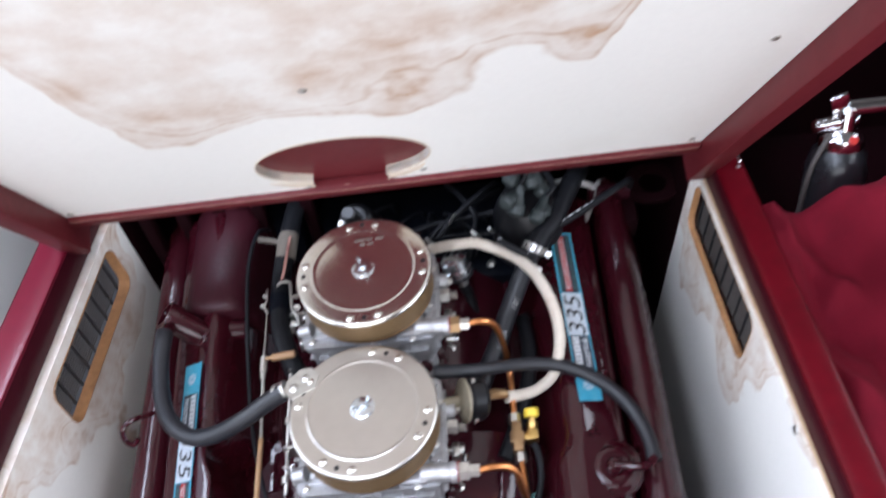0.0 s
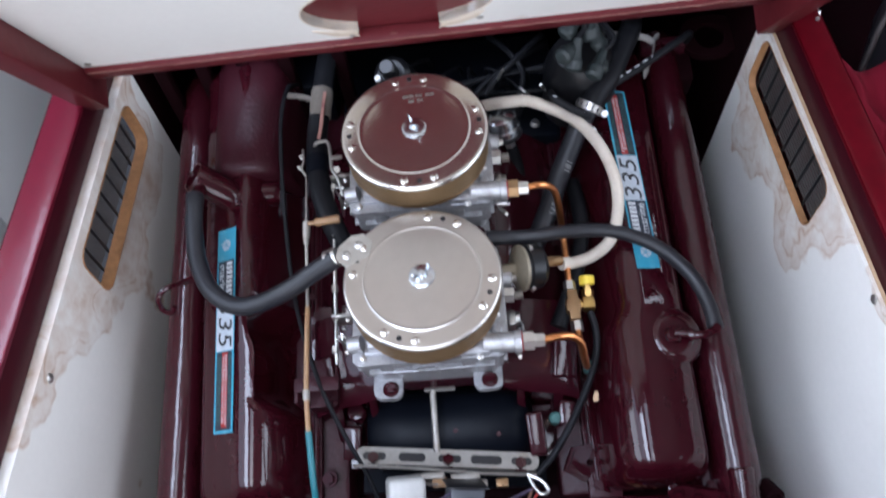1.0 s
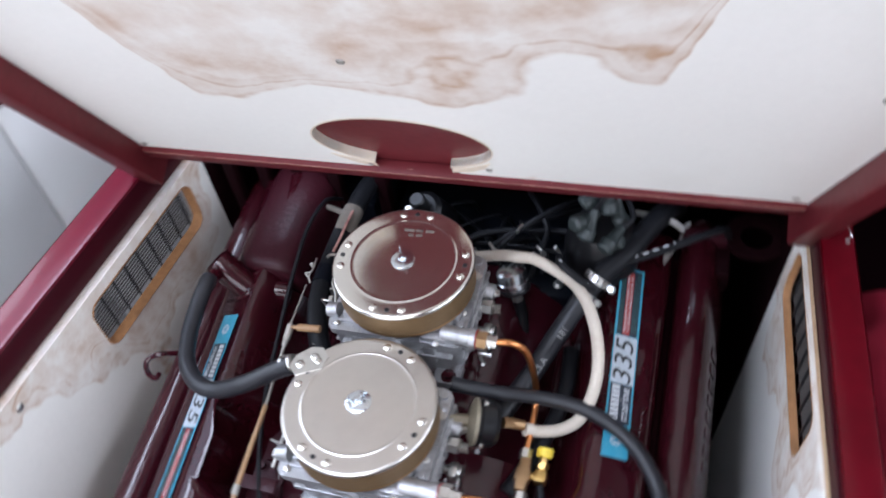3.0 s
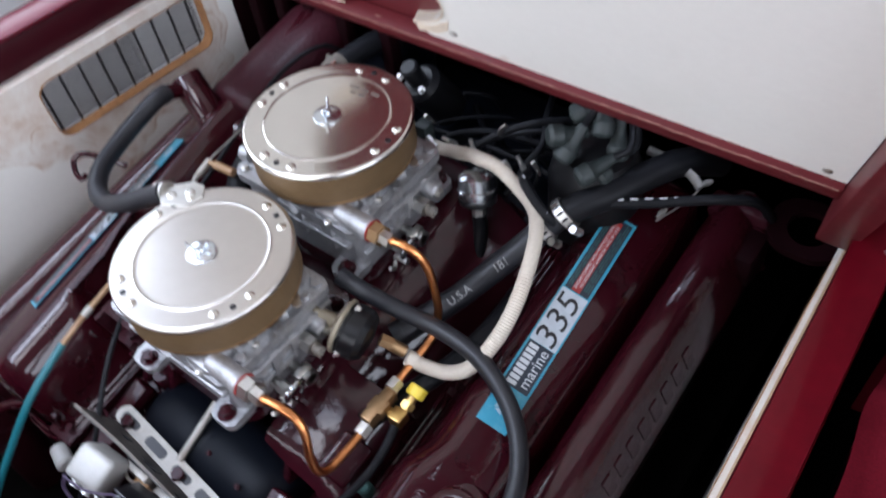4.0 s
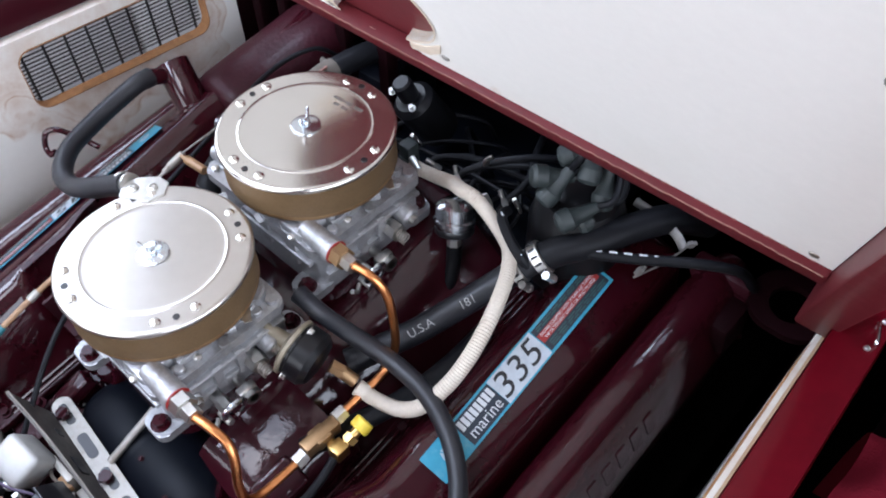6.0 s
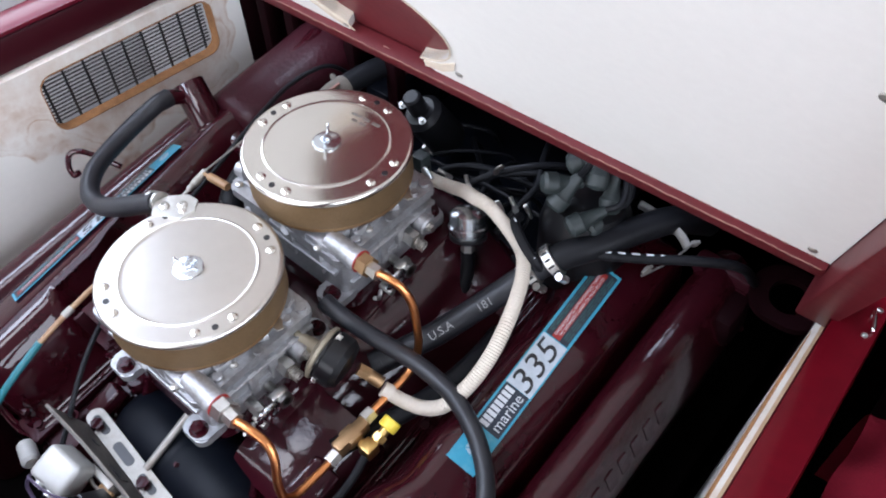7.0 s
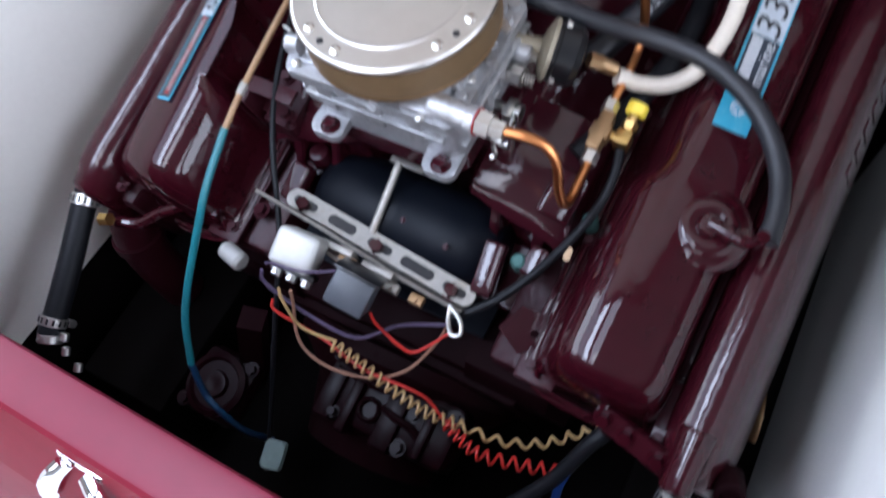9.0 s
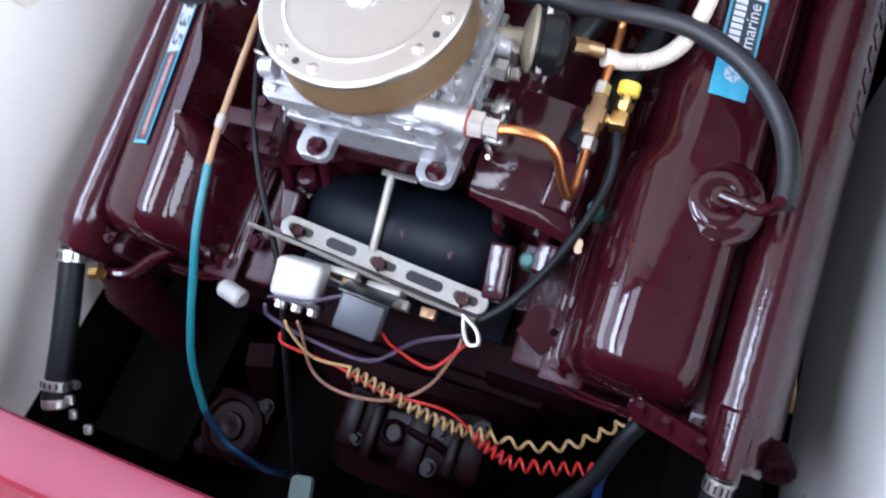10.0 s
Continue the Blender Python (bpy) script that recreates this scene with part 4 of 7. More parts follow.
        part("side_rim", bm, ALLOY, t)
        for y in (-0.052, 0.048):
            bm = B()
            rod(bm, (s * 0.092, y, -0.056), (s * 0.092, y, -0.034), 0.0062, 12, bevel=0.001)
            part("rim_lug", bm, ALLOY, t)
    bm = B()
    prism(bm, rounded(0.176, 0.158, 0.012), 0.030, Matrix.Translation((0.003, 0.0, -0.130)), 0.002)
    for x, y in ((-0.066, -0.088), (0.074, -0.084), (-0.066, 0.088), (0.074, 0.088)):
        prism(bm, rounded(0.040, 0.044, 0.012), 0.012, Matrix.Translation((x, y * 0.96, -0.130)), 0.002)
    part("throttle_body", bm, ALLOY, t)
    for x, y in ((-0.062, -0.094), (0.076, -0.090), (-0.062, 0.094), (0.076, 0.094)):
        bm = B()
        bolt(bm, (x, y, -0.118), (0, 0, 1), 0.008, 0.008)
        part("flange_bolt", bm, ENGINE_RED, t, "maroon painted hexagon bolt")
    for x, y in ((-0.088, -0.080), (0.066, -0.090), (0.005, -0.088), (0.092, -0.030), (0.092, 0.05), (-0.092, 0.04)):
        bm = B()
        lathe(bm, [(0.0048, 0), (0.0048, 0.003), (0.003, 0.0045), (0, 0.0048)], 12, Matrix.Translation((x, y, -0.0395)))
        part("cover_screw", bm, STEEL, t)
    # fuel inlet
    bm = B()
    rod(bm, (0.070, -0.0725, -0.035), (0.122, -0.074, -0.035), 0.0135, 24, bevel=0.002)
    rod(bm, (0.112, -0.074, -0.035), (0.122, -0.074, -0.035), 0.0150, 24, bevel=0.001)
    box(bm, 0.040, 0.082, -0.088, -0.060, -0.052, -0.030, 0.005)
    part("fuel_inlet", bm, ALLOY, t)
    bm = B()
    rod(bm, (0.1222, -0.074, -0.034), (0.1232, -0.074, -0.034), 0.0140, 20)
    part("gasket", bm, STICK_RED, t, "thin red gasket")
    bm = B()
    hexnut(bm, (0.124, -0.074, -0.034), (0.138, -0.0743, -0.034), 0.0135)
    part("inlet_nut", bm, OLD_BRASS if centre[1] > 0.1 else STEEL, t)
    bm = B()
    hexnut(bm, (0.138, -0.0743, -0.034), (0.152, -0.0747, -0.034), 0.0095)
    part("tube_nut", bm, STEEL, t)
    # throttle levers at the right
    bm = B()
    rod(bm, (0.085, 0.0, -0.118), (0.126, 0.0, -0.118), 0.006, 12)
    box(bm, 0.108, 0.120, -0.014, 0.010, -0.130, -0.107, 0.003)
    rod(bm, (0.120, 0.0, -0.118), (0.126, 0.0, -0.118), 0.010, 16)
    part("throttle_shaft", bm, STEEL, t)
    bm = B()
    tube(bm, [(0.126 + 0.003 * math.sin(a), -0.026 + 0.014 * math.cos(a), -0.112 + 0.014 * math.sin(a)) for a in [radians(-60 + 28 * k) for k in range(10)]], 0.0042, 8, 3, flat=0.55)
    part("throttle_lever", bm, ZINC, t, "bright curved lever")
    bm = B()
    tube(bm, [(0.112, -0.042, -0.128), (0.120, -0.052, -0.126), (0.121, -0.060, -0.118)], 0.0028, 8, 4)
    rod(bm, (0.108, -0.036, -0.125), (0.128, -0.036, -0.125), 0.0045, 10)
    part("choke_link", bm, STEEL, t)
    bm = B()
    for s, y in ((-1, -0.02), (-1, 0.03)):
        rod(bm, (-0.095, y, -0.112), (-0.125, y, -0.112), 0.006, 12)
        rod(bm, (-0.118, y, -0.112), (-0.118, y - 0.03, -0.08), 0.0022, 8)
    part("linkage", bm, STEEL, t)
    return t


carburettor((0.0, 0.0, 0.762), "cast aluminium four-barrel carburettor with a black choke pod")
carburettor((0.0, 0.2168, 0.7995), "cast aluminium four-barrel carburettor at the back")

# ---------------------------------------------------------------- more of the engine, in its own frame


# breathers on the rocker covers
bm = B()
base = Vector(local((0.346, -0.026, 0.6035)))
lathe(bm, [(0.047, -0.012), (0.0445, -0.006), (0.039, -0.0025), (0.033, -0.0015), (0.030, 0.0008), (0.026, 0.0030), (0.021, 0.0034), (0.0165, 0.0022), (0.0135, 0.0018), (0.0120, 0.0080), (0.010, 0.0098), (0, 0.0105)], 48, Matrix.Translation(base) @ Matrix.Rotation(radians(8), 4, "Y"))
part("breather_cap", bm, ENGINE_RED, engine, "maroon painted round breather cap")
bm = B()
tube(bm, [base + Vector((0.0, 0, 0.010)), base + Vector((0.018, -0.004, 0.012)), base + Vector((0.036, -0.008, 0.016)), base + Vector((0.048, -0.008, 0.030)), base + Vector((0.052, -0.006, 0.045))], 0.0062, 12, 6)
rod(bm, base + Vector((0.020, -0.0045, 0.0118)), base + Vector((0.026, -0.006, 0.0132)), 0.0095, 14)
part("breather_pipe", bm, ENGINE_RED, engine)
bm = B()
lo, hi = Vector(local((-0.300, 0.236, 0.668))), Vector(local((-0.358, 0.247, 0.730)))
lathe(bm, [(0.034, -0.030), (0.0335, -0.014), (0.031, -0.004), (0.0290, 0.002), (0.0295, 0.005), (0.0290, 0.009), (0.0255, 0.0125)], 28, aim(lo, hi))
tube(bm, [lo + Vector((0.004, -0.075, -0.022)), lo + Vector((0.003, -0.04, -0.008)), lo + Vector((0.002, 0.0, -0.004)), lo + Vector((0.035, 0.012, -0.010)), lo + Vector((0.060, 0.016, -0.018))], 0.021, 16, 6)
lathe(bm, [(0.0245, 0.0), (0.0247, 0.078), (0.0236, 0.080), (0.0213, 0.080), (0.0205, 0.06), (0, 0.06)], 28, aim(lo, hi))
mid = lo + (hi - lo) * 0.72
rod(bm, mid, Vector(local((-0.345, 0.203, 0.7285))), 0.0120, 16)
part("oil_filler_neck", bm, ENGINE_RED, engine, "maroon oil filler neck with a side pipe")

# the raised far half of the left cover, beside the neck
bm = B()
loft(bm, [[(-0.288 + dx * (1 - q), y, z + (0.045 if z > -0.28 else 0.0) - q * 0.05) for dx, z in ((0.066, -0.30), (0.062, -0.225), (0.054, -0.196), (0.040, -0.181), (0.020, -0.175), (-0.010, -0.174), (-0.035, -0.178), (-0.052, -0.190), (-0.060, -0.215), (-0.064, -0.30))] for y, q in ((0.238, 0.62), (0.2392, 0.32), (0.2425, 0.12), (0.250, 0.03), (0.262, 0.0), (0.44, 0.0), (0.456, 0.05), (0.466, 0.3))])
part("cover_bulge", bm, CAST_RED, engine, "raised far half of the maroon rocker cover", 60)

for s in (1, -1):
    for y in (-0.215, -0.10, 0.02, 0.14, 0.27):
        bm = B()
        bolt(bm, (s * 0.188, y, -0.290), (s * 0.2, 0, 1), 0.0085, 0.007)
        part("intake_bolt", bm, CAST_RED, engine)
    # rolled double bead along the cover flange
    for dx, dz in ((0.0, 0.0), (0.0085, 0.002)):
        bm = B()
        x = 0.2065 + dx
        tube(bm, [(s * x, 0.46, -0.291 + dz), (s * x, 0.2, -0.291 + dz), (s * x, -0.05, -0.291 + dz), (s * x, -0.20, -0.292 + dz), (s * (x + 0.002), -0.245, -0.294 + dz), (s * (x + 0.016), -0.268 + dx * 0.6, -0.298 + dz), (s * (x + 0.045), -0.276 + dx * 0.6, -0.305 + dz), (s * (x + 0.10), -0.277 + dx * 0.6, -0.315 + dz)], 0.0030, 8, 6)
        part("cover_bead", bm, ENGINE_RED, engine)

# front of the intake: shoulder plates, bosses, thermostat flange
for s in (1, -1):
    bm = B()
    rows = ((0.078, -0.208, -0.103, -0.216), (0.085, -0.199, -0.1095, -0.2095), (0.106, -0.200, -0.1135, -0.2175), (0.132, -0.206, -0.117, -0.2290), (0.160, -0.214, -0.119, -0.2370), (0.184, -0.225, -0.123, -0.2455), (0.199, -0.238, -0.128, -0.2520), (0.206, -0.262, -0.124, -0.2720))
    loft(bm, [[(s * x, 0.02, top), (s * x, -0.035, top), (s * x, -0.066, top - 0.002), (s * x, -0.086, top * 0.72 + zc * 0.28), (s * x, yc + 0.011, top * 0.35 + zc * 0.65), (s * x, yc + 0.003, zc - 0.0005), (s * x, yc, zc - 0.0035), (s * x, yc + 0.002, zc - 0.0075), (s * x, yc + 0.013, zc - 0.020), (s * x, yc + 0.008, -0.295), (s * x, yc, -0.33), (s * x, 0.02, -0.33)] for x, top, yc, zc in rows])
    part("intake_shoulder", bm, CAST_GLOSS, engine, "glossy maroon intake runner with a sharp front crest", 40)
    bm = B()
    box(bm, -0.021, 0.021, -0.030, 0.028, -0.012, 0.0, 0.005, Matrix.Translation((s * 0.184, -0.072, -0.2185)) @ Matrix.Rotation(radians(s * 28), 4, "Y") @ Matrix.Rotation(radians(14), 4, "X"), 3)
    part("casting_pad", bm, CAST_GLOSS, engine)
    for x, w in ((0.112, 0.006), (0.168, 0.007)):
        bm = B()
        loft(bm, [[(s * (x - w), -0.105, -0.232), (s * (x - w), -0.165, -0.318), (s * (x - w), -0.10, -0.325)], [(s * (x + w), -0.105, -0.232), (s * (x + w), -0.165, -0.318), (s * (x + w), -0.10, -0.325)]])
        bmesh.ops.bevel(bm, geom=list(bm.edges), offset=0.002, segments=2, affect="EDGES")
        part("web", bm, CAST_GLOSS, engine)
    bm = B()
    box(bm, min(s * 0.085, s * 0.20), max(s * 0.085, s * 0.20), -0.20, -0.118, -0.345, -0.318, 0.006)
    part("valley_flange", bm, CAST_GLOSS, engine)
# sloping pads on the front of the intake
for at, slope, turn, wide, long in (((0.138, -0.132, 0.522), 24, 4, 0.026, 0.064), ((0.185, -0.106, 0.532), 20, -8, 0.024, 0.036), ((-0.140, -0.126, 0.520), 26, -6, 0.026, 0.050)):
    bm = B()
    box(bm, -wide / 2, wide / 2, -long / 2, long / 2, -0.022, 0.0, 0.004, ENG.inverted() @ Matrix.Translation(at) @ Matrix.Rotation(radians(turn), 4, "Z") @ Matrix.Rotation(radians(slope), 4, "X"), 3)
    part("casting_pad", bm, CAST_GLOSS, engine)
LUG = Matrix.Translation((0.196, -0.215, -0.292)) @ Matrix.Rotation(radians(24), 4, "Y") @ Matrix.Rotation(radians(14), 4, "X")
bm = B()
prism(bm, [(-0.034, -0.012), (0.0, -0.030), (0.024, -0.018), (0.028, 0.008), (0.010, 0.026), (-0.020, 0.022)], 0.010, LUG, 0.004)
part("casting_lug", bm, CAST_GLOSS, engine, "maroon casting lug with a threaded hole")
bm = B()
lathe(bm, [(0.0050, 0), (0.0050, 0.0008), (0, 0.0008)], 16, LUG @ Matrix.Translation((0.006, 0.0, 0.0102)))
part("lug_hole", bm, SHADED_RED, engine, "dark threaded hole")
for p, m_, nm in (((0.168, -0.111, 0.527), VERDIGRIS, "green corroded plug"), ((0.226, -0.045, 0.556), VERDIGRIS, "green corroded bolt")):
    bm = B()
    lathe(bm, [(0.009, -0.02), (0.009, 0.002), (0.006, 0.005), (0, 0.005)], 14, Matrix.Translation(local(p)))
    part("core_plug", bm, m_, engine, nm)
bm = B()
prism(bm, [(0.0, 0.0), (0.004, -0.001), (0.0075, 0.002), (0.0065, 0.006), (0.008, 0.010), (0.006, 0.016), (0.002, 0.0155), (0.0005, 0.010), (-0.001, 0.005)], 0.0012, Matrix.Translation(local((0.222, -0.106, 0.572))) @ Matrix.Rotation(radians(40), 4, "X"))
part("paper_tag", bm, BARE_WOOD, engine, "small torn orange tag")

# front cover, bell housing and transmission below the bracket, coloured dark for shade
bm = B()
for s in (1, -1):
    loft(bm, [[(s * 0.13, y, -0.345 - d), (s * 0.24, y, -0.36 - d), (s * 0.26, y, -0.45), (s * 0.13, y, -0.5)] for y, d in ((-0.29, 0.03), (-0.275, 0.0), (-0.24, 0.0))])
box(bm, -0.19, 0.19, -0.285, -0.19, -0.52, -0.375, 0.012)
part("front_cover", bm, SHADED_RED, engine)
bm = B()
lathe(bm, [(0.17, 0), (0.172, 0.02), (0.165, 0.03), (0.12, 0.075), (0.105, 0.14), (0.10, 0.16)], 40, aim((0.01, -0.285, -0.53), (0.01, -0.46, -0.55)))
part("bell_housing", bm, SHADED_RED, engine, "maroon bell housing, darkened for shade")
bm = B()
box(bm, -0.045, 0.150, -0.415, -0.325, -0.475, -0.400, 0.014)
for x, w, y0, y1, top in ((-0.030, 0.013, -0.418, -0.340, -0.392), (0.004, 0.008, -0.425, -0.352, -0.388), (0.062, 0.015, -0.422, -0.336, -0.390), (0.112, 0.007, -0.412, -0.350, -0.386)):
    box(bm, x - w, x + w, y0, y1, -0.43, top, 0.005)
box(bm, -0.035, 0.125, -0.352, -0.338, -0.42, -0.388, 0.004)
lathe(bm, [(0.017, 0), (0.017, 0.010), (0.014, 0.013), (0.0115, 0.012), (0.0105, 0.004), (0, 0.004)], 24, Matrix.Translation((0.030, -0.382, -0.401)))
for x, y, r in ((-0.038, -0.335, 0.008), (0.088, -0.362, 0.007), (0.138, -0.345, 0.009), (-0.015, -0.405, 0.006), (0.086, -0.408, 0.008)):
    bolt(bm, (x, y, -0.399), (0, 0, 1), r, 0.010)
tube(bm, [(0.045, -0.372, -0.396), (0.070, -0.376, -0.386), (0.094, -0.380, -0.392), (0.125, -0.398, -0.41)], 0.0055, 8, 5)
part("gearbox_top", bm, SHADED_GLOSS, engine, "maroon gearbox casting with ribs and bolts")
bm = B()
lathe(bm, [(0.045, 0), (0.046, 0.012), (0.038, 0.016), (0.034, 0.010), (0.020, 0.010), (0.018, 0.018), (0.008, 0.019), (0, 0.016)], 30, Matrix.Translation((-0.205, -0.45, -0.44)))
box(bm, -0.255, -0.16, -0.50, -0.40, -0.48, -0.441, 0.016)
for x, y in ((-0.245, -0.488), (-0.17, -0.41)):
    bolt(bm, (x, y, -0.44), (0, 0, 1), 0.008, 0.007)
part("pulley_cover", bm, SHADED_GLOSS, engine)
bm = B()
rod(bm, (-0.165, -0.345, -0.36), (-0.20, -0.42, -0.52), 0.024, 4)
part("mount_strut", bm, SHADED_RED, engine)
bm = B()
prism(bm, rounded(0.030, 0.040, 0.006), 0.010, Matrix.Translation((-0.082, -0.497, -0.45)) @ Matrix.Rotation(radians(12), 4, "Z"), 0.002)
part("data_plate", bm, PALE_GREEN, engine, "pale green corroded metal plate")
bm = B()
rod(bm, local((-0.207, -0.228, 0.462)), local((-0.168, -0.238, 0.468)), 0.0125, 16, bevel=0.004)
part("sender_plug", bm, RELAY_TIN, engine, "pale grey plastic plug")
# water pipe across the head, left
bm = B()
tube(bm, [local(p) for p in ((-0.36, -0.262, 0.478), (-0.33, -0.25, 0.475), (-0.30, -0.225, 0.488), (-0.26, -0.205, 0.498), (-0.22, -0.20, 0.495))], 0.0075, 10, 6)
part("water_pipe", bm, ENGINE_RED, engine)
bm = B()
rod(bm, local((0.414, -0.205, 0.540)), local((0.414, -0.268, 0.514)), 0.0190, 20, 0.0165, 0.003)
part("outlet_neck", bm, ENGINE_RED, engine)
bm = B()
prism(bm, rounded(0.118, 0.024, 0.010), 0.012, ENG.inverted() @ Matrix.Translation((0.372, -0.236, 0.512)) @ Matrix.Rotation(radians(-14), 4, "Z") @ Matrix.Rotation(radians(38), 4, "X"), 0.003)
for x in (0.325, 0.352, 0.388):
    bolt(bm, local((x, -0.243 + (0.372 - x) * 0.25, 0.522)), (0, -0.6, 0.8), 0.0075, 0.008)
part("outlet_flange", bm, ENGINE_RED, engine, "maroon bolted flange under the manifold end")
# raised foundry lettering on the manifold flank, as bars
UP = Vector((-0.019, 0, 0.065)).normalized()
MARK = Matrix.Translation((0.4462, 0, -0.266)) @ Matrix((Vector((0, 1, 0)), UP, Vector((0, 1, 0)).cross(UP))).transposed().to_4x4()
for k in range(8):
    bm = B()
    prism(bm, rounded(0.017, 0.033, 0.003, 3), 0.0018, MARK @ Matrix.Translation((0.080 + 0.0265 * k, 0, -0.0006)), 0.0006)
    part("foundry_mark", bm, MANIFOLD_RED, engine, "raised worn casting mark")
bm = B()
box(bm, 0.372, 0.452, 0.455, 0.478, -0.33, -0.215, 0.008)
for x, z in ((0.385, -0.225), (0.440, -0.245), (0.448, -0.315)):
    bolt(bm, (x, 0.4545, z), (0, -1, 0), 0.009, 0.008)
part("far_flange", bm, CAST_RED, engine)
# lifting eye at the far right corner, darkened for the lid's shade
bm = B()
outer, inner = rounded(0.10, 0.085, 0.04, 8), rounded(0.052, 0.052, 0.0259, 8)
for z in (0, 0.012):
    a = [bm.verts.new((x, y, z)) for x, y in outer]
    b = [bm.verts.new((x, y, z)) for x, y in inner]
    for k in range(len(a)):
        j = (k + 1) % len(a)
        bm.faces.new((a[k], a[j], b[j], b[k]))
    if z == 0:
        first = (a, b)
for p, q in ((first[0], a), (first[1], b)):
    for k in range(len(p)):
        j = (k + 1) % len(p)
        bm.faces.new((p[k], p[j], q[j], q[k]))
bmesh.ops.transform(bm, matrix=ENG.inverted() @ Matrix.Translation((0.503, 0.512, 0.640)) @ Matrix.Rotation(radians(10), 4, "X"), verts=bm.verts)
box(bm, 0.395, 0.46, 0.40, 0.46, -0.30, -0.235, 0.012)
part("lifting_eye", bm, SHADED_RED, engine, "maroon lifting eye with a round hole")
# J-shaped hook on the left manifold
bm = B()
tube(bm, [local(p) for p in ((-0.345, 0.10, 0.665), (-0.365, 0.085, 0.682), (-0.385, 0.068, 0.695), (-0.396, 0.055, 0.69), (-0.396, 0.047, 0.672), (-0.387, 0.046, 0.662), (-0.380, 0.052, 0.668))], 0.0042, 8, 6)
part("wire_hook", bm, ENGINE_RED, engine)

# ---------------------------------------------------------------- stickers


def words(text, size, m, mat, name, parent, label=""):
    """Flat lettering in the built-in font, as a mesh."""
    cu = bpy.data.curves.new(name, "FONT")
    cu.body, cu.size, cu.align_x, cu.align_y, cu.extrude, cu.resolution_u = text, size, "CENTER", "CENTER", 0.0001, 3
    tmp = bpy.data.objects.new("tmp", cu)
    me = bpy.data.meshes.new_from_object(tmp)
    bpy.data.objects.remove(tmp)
    me.transform(m)
    me.materials.append(mat)
    ob = new(name, me)
    ob.parent = parent
    if label:
        ob["label"] = label
    return ob


def decal(m, label):
    """A strip 0.31 m long along x and 0.035 m wide, face up."""
    t = thing("decal", label, "sticker", m, "rocker cover stickers")
    L, W = 0.310, 0.0385

    def plate(name, x0, x1, y0, y1, z, mat, lab=""):
        bm = B()
        box(bm, x0, x1, y0, y1, z - 0.0004, z)
        part(name, bm, mat, t, lab)

    plate("backing", 0, L, -W / 2, W / 2, 0.0005, STICK_BLUE, "light blue foil")
    plate("title_panel", 0.051, 0.112, -W / 2 + 0.0028, W / 2 - 0.0028, 0.0009, STICK_DARK)
    plate("number_panel", 0.1125, 0.190, -W / 2 + 0.0018, W / 2 - 0.0018, 0.0009, STICK_SILVER)
    plate("warning_panel", 0.1915, L - 0.004, -W / 2 + 0.0035, W / 2 - 0.0035, 0.0009, STICK_DARK)
    plate("warning_stripe", 0.1925, L - 0.008, -0.0040, 0.0072, 0.0012, STICK_RED)
    words("ENGINE EQUIPPED WITH HYDRAULIC TAPPETS", 0.0052, Matrix.Translation((0.2475, 0.0043, 0.0014)) @ Matrix.Diagonal((0.93, 1, 1, 1)), STICK_WHITE, "lettering", t)
    words("'MS' DETERGENT GRADE OIL MUST BE USED", 0.0052, Matrix.Translation((0.2475, -0.0012, 0.0014)) @ Matrix.Diagonal((0.95, 1, 1, 1)), STICK_WHITE, "lettering", t)
    for y in (0.0105, 0.0132, -0.0072, -0.0100, -0.0128):
        x = 0.198
        while x < L - 0.02:
            w = random.uniform(0.006, 0.016)
            plate("print_bar", x, x + w, y - 0.0006, y + 0.0006, 0.0012, VERDIGRIS)
            x += w + 0.003
    for k in range(8):
        x = 0.0540 + 0.0071 * k
        plate("brand_bar", x, x + 0.0052, 0.0015, 0.0135, 0.0012, STICK_WHITE)
    words("marine", 0.0185, Matrix.Translation((0.082, -0.0072, 0.0012)), STICK_WHITE, "lettering", t)
    words("335", 0.040, Matrix.Translation((0.150, -0.0005, 0.0012)) @ Matrix(((1.22, 0.22, 0, 0), (0, 1, 0, 0), (0, 0, 1, 0), (0, 0, 0, 1))), STICK_INK, "number", t, "slanted black number")
    bm = B()
    for k in range(5):
        a = radians(72 * k + 90)
        b_, c_ = a - 0.55, a + 0.55
        tri = [(0.0015 * math.cos(a), 0.0015 * math.sin(a)), (0.0095 * math.cos(b_), 0.0095 * math.sin(b_)), (0.0095 * math.cos(c_), 0.0095 * math.sin(c_))]
        prism(bm, tri, 0.0005, Matrix.Translation((0.026, 0, 0.0007)))
    part("emblem", bm, STICK_SILVER, t, "pale five-part emblem")
    return t


TILT_R = Matrix.Rotation(radians(18), 4, "Y")
decal(ENG @ Matrix.Translation((0.318, 0.046, -0.1848)) @ TILT_R @ Matrix.Rotation(radians(92.2), 4, "Z"), "long blue and silver sticker numbered 335 on the glossy rocker cover")
ALONG = Vector((-0.002, -0.302, -0.025)).normalized()
ACROSS = Vector((0.035, 0.0, 0.0195)).normalized()
ACROSS = (ACROSS - ALONG * ACROSS.dot(ALONG)).normalized()
UPWARD = ALONG.cross(ACROSS)
decal(ENG @ Matrix.Translation(Vector((-0.3165, 0.155, -0.1555)) + UPWARD * 0.003) @ Matrix((ALONG, ACROSS, UPWARD)).transposed().to_4x4(), "long blue and silver sticker numbered 335, partly behind a hose")

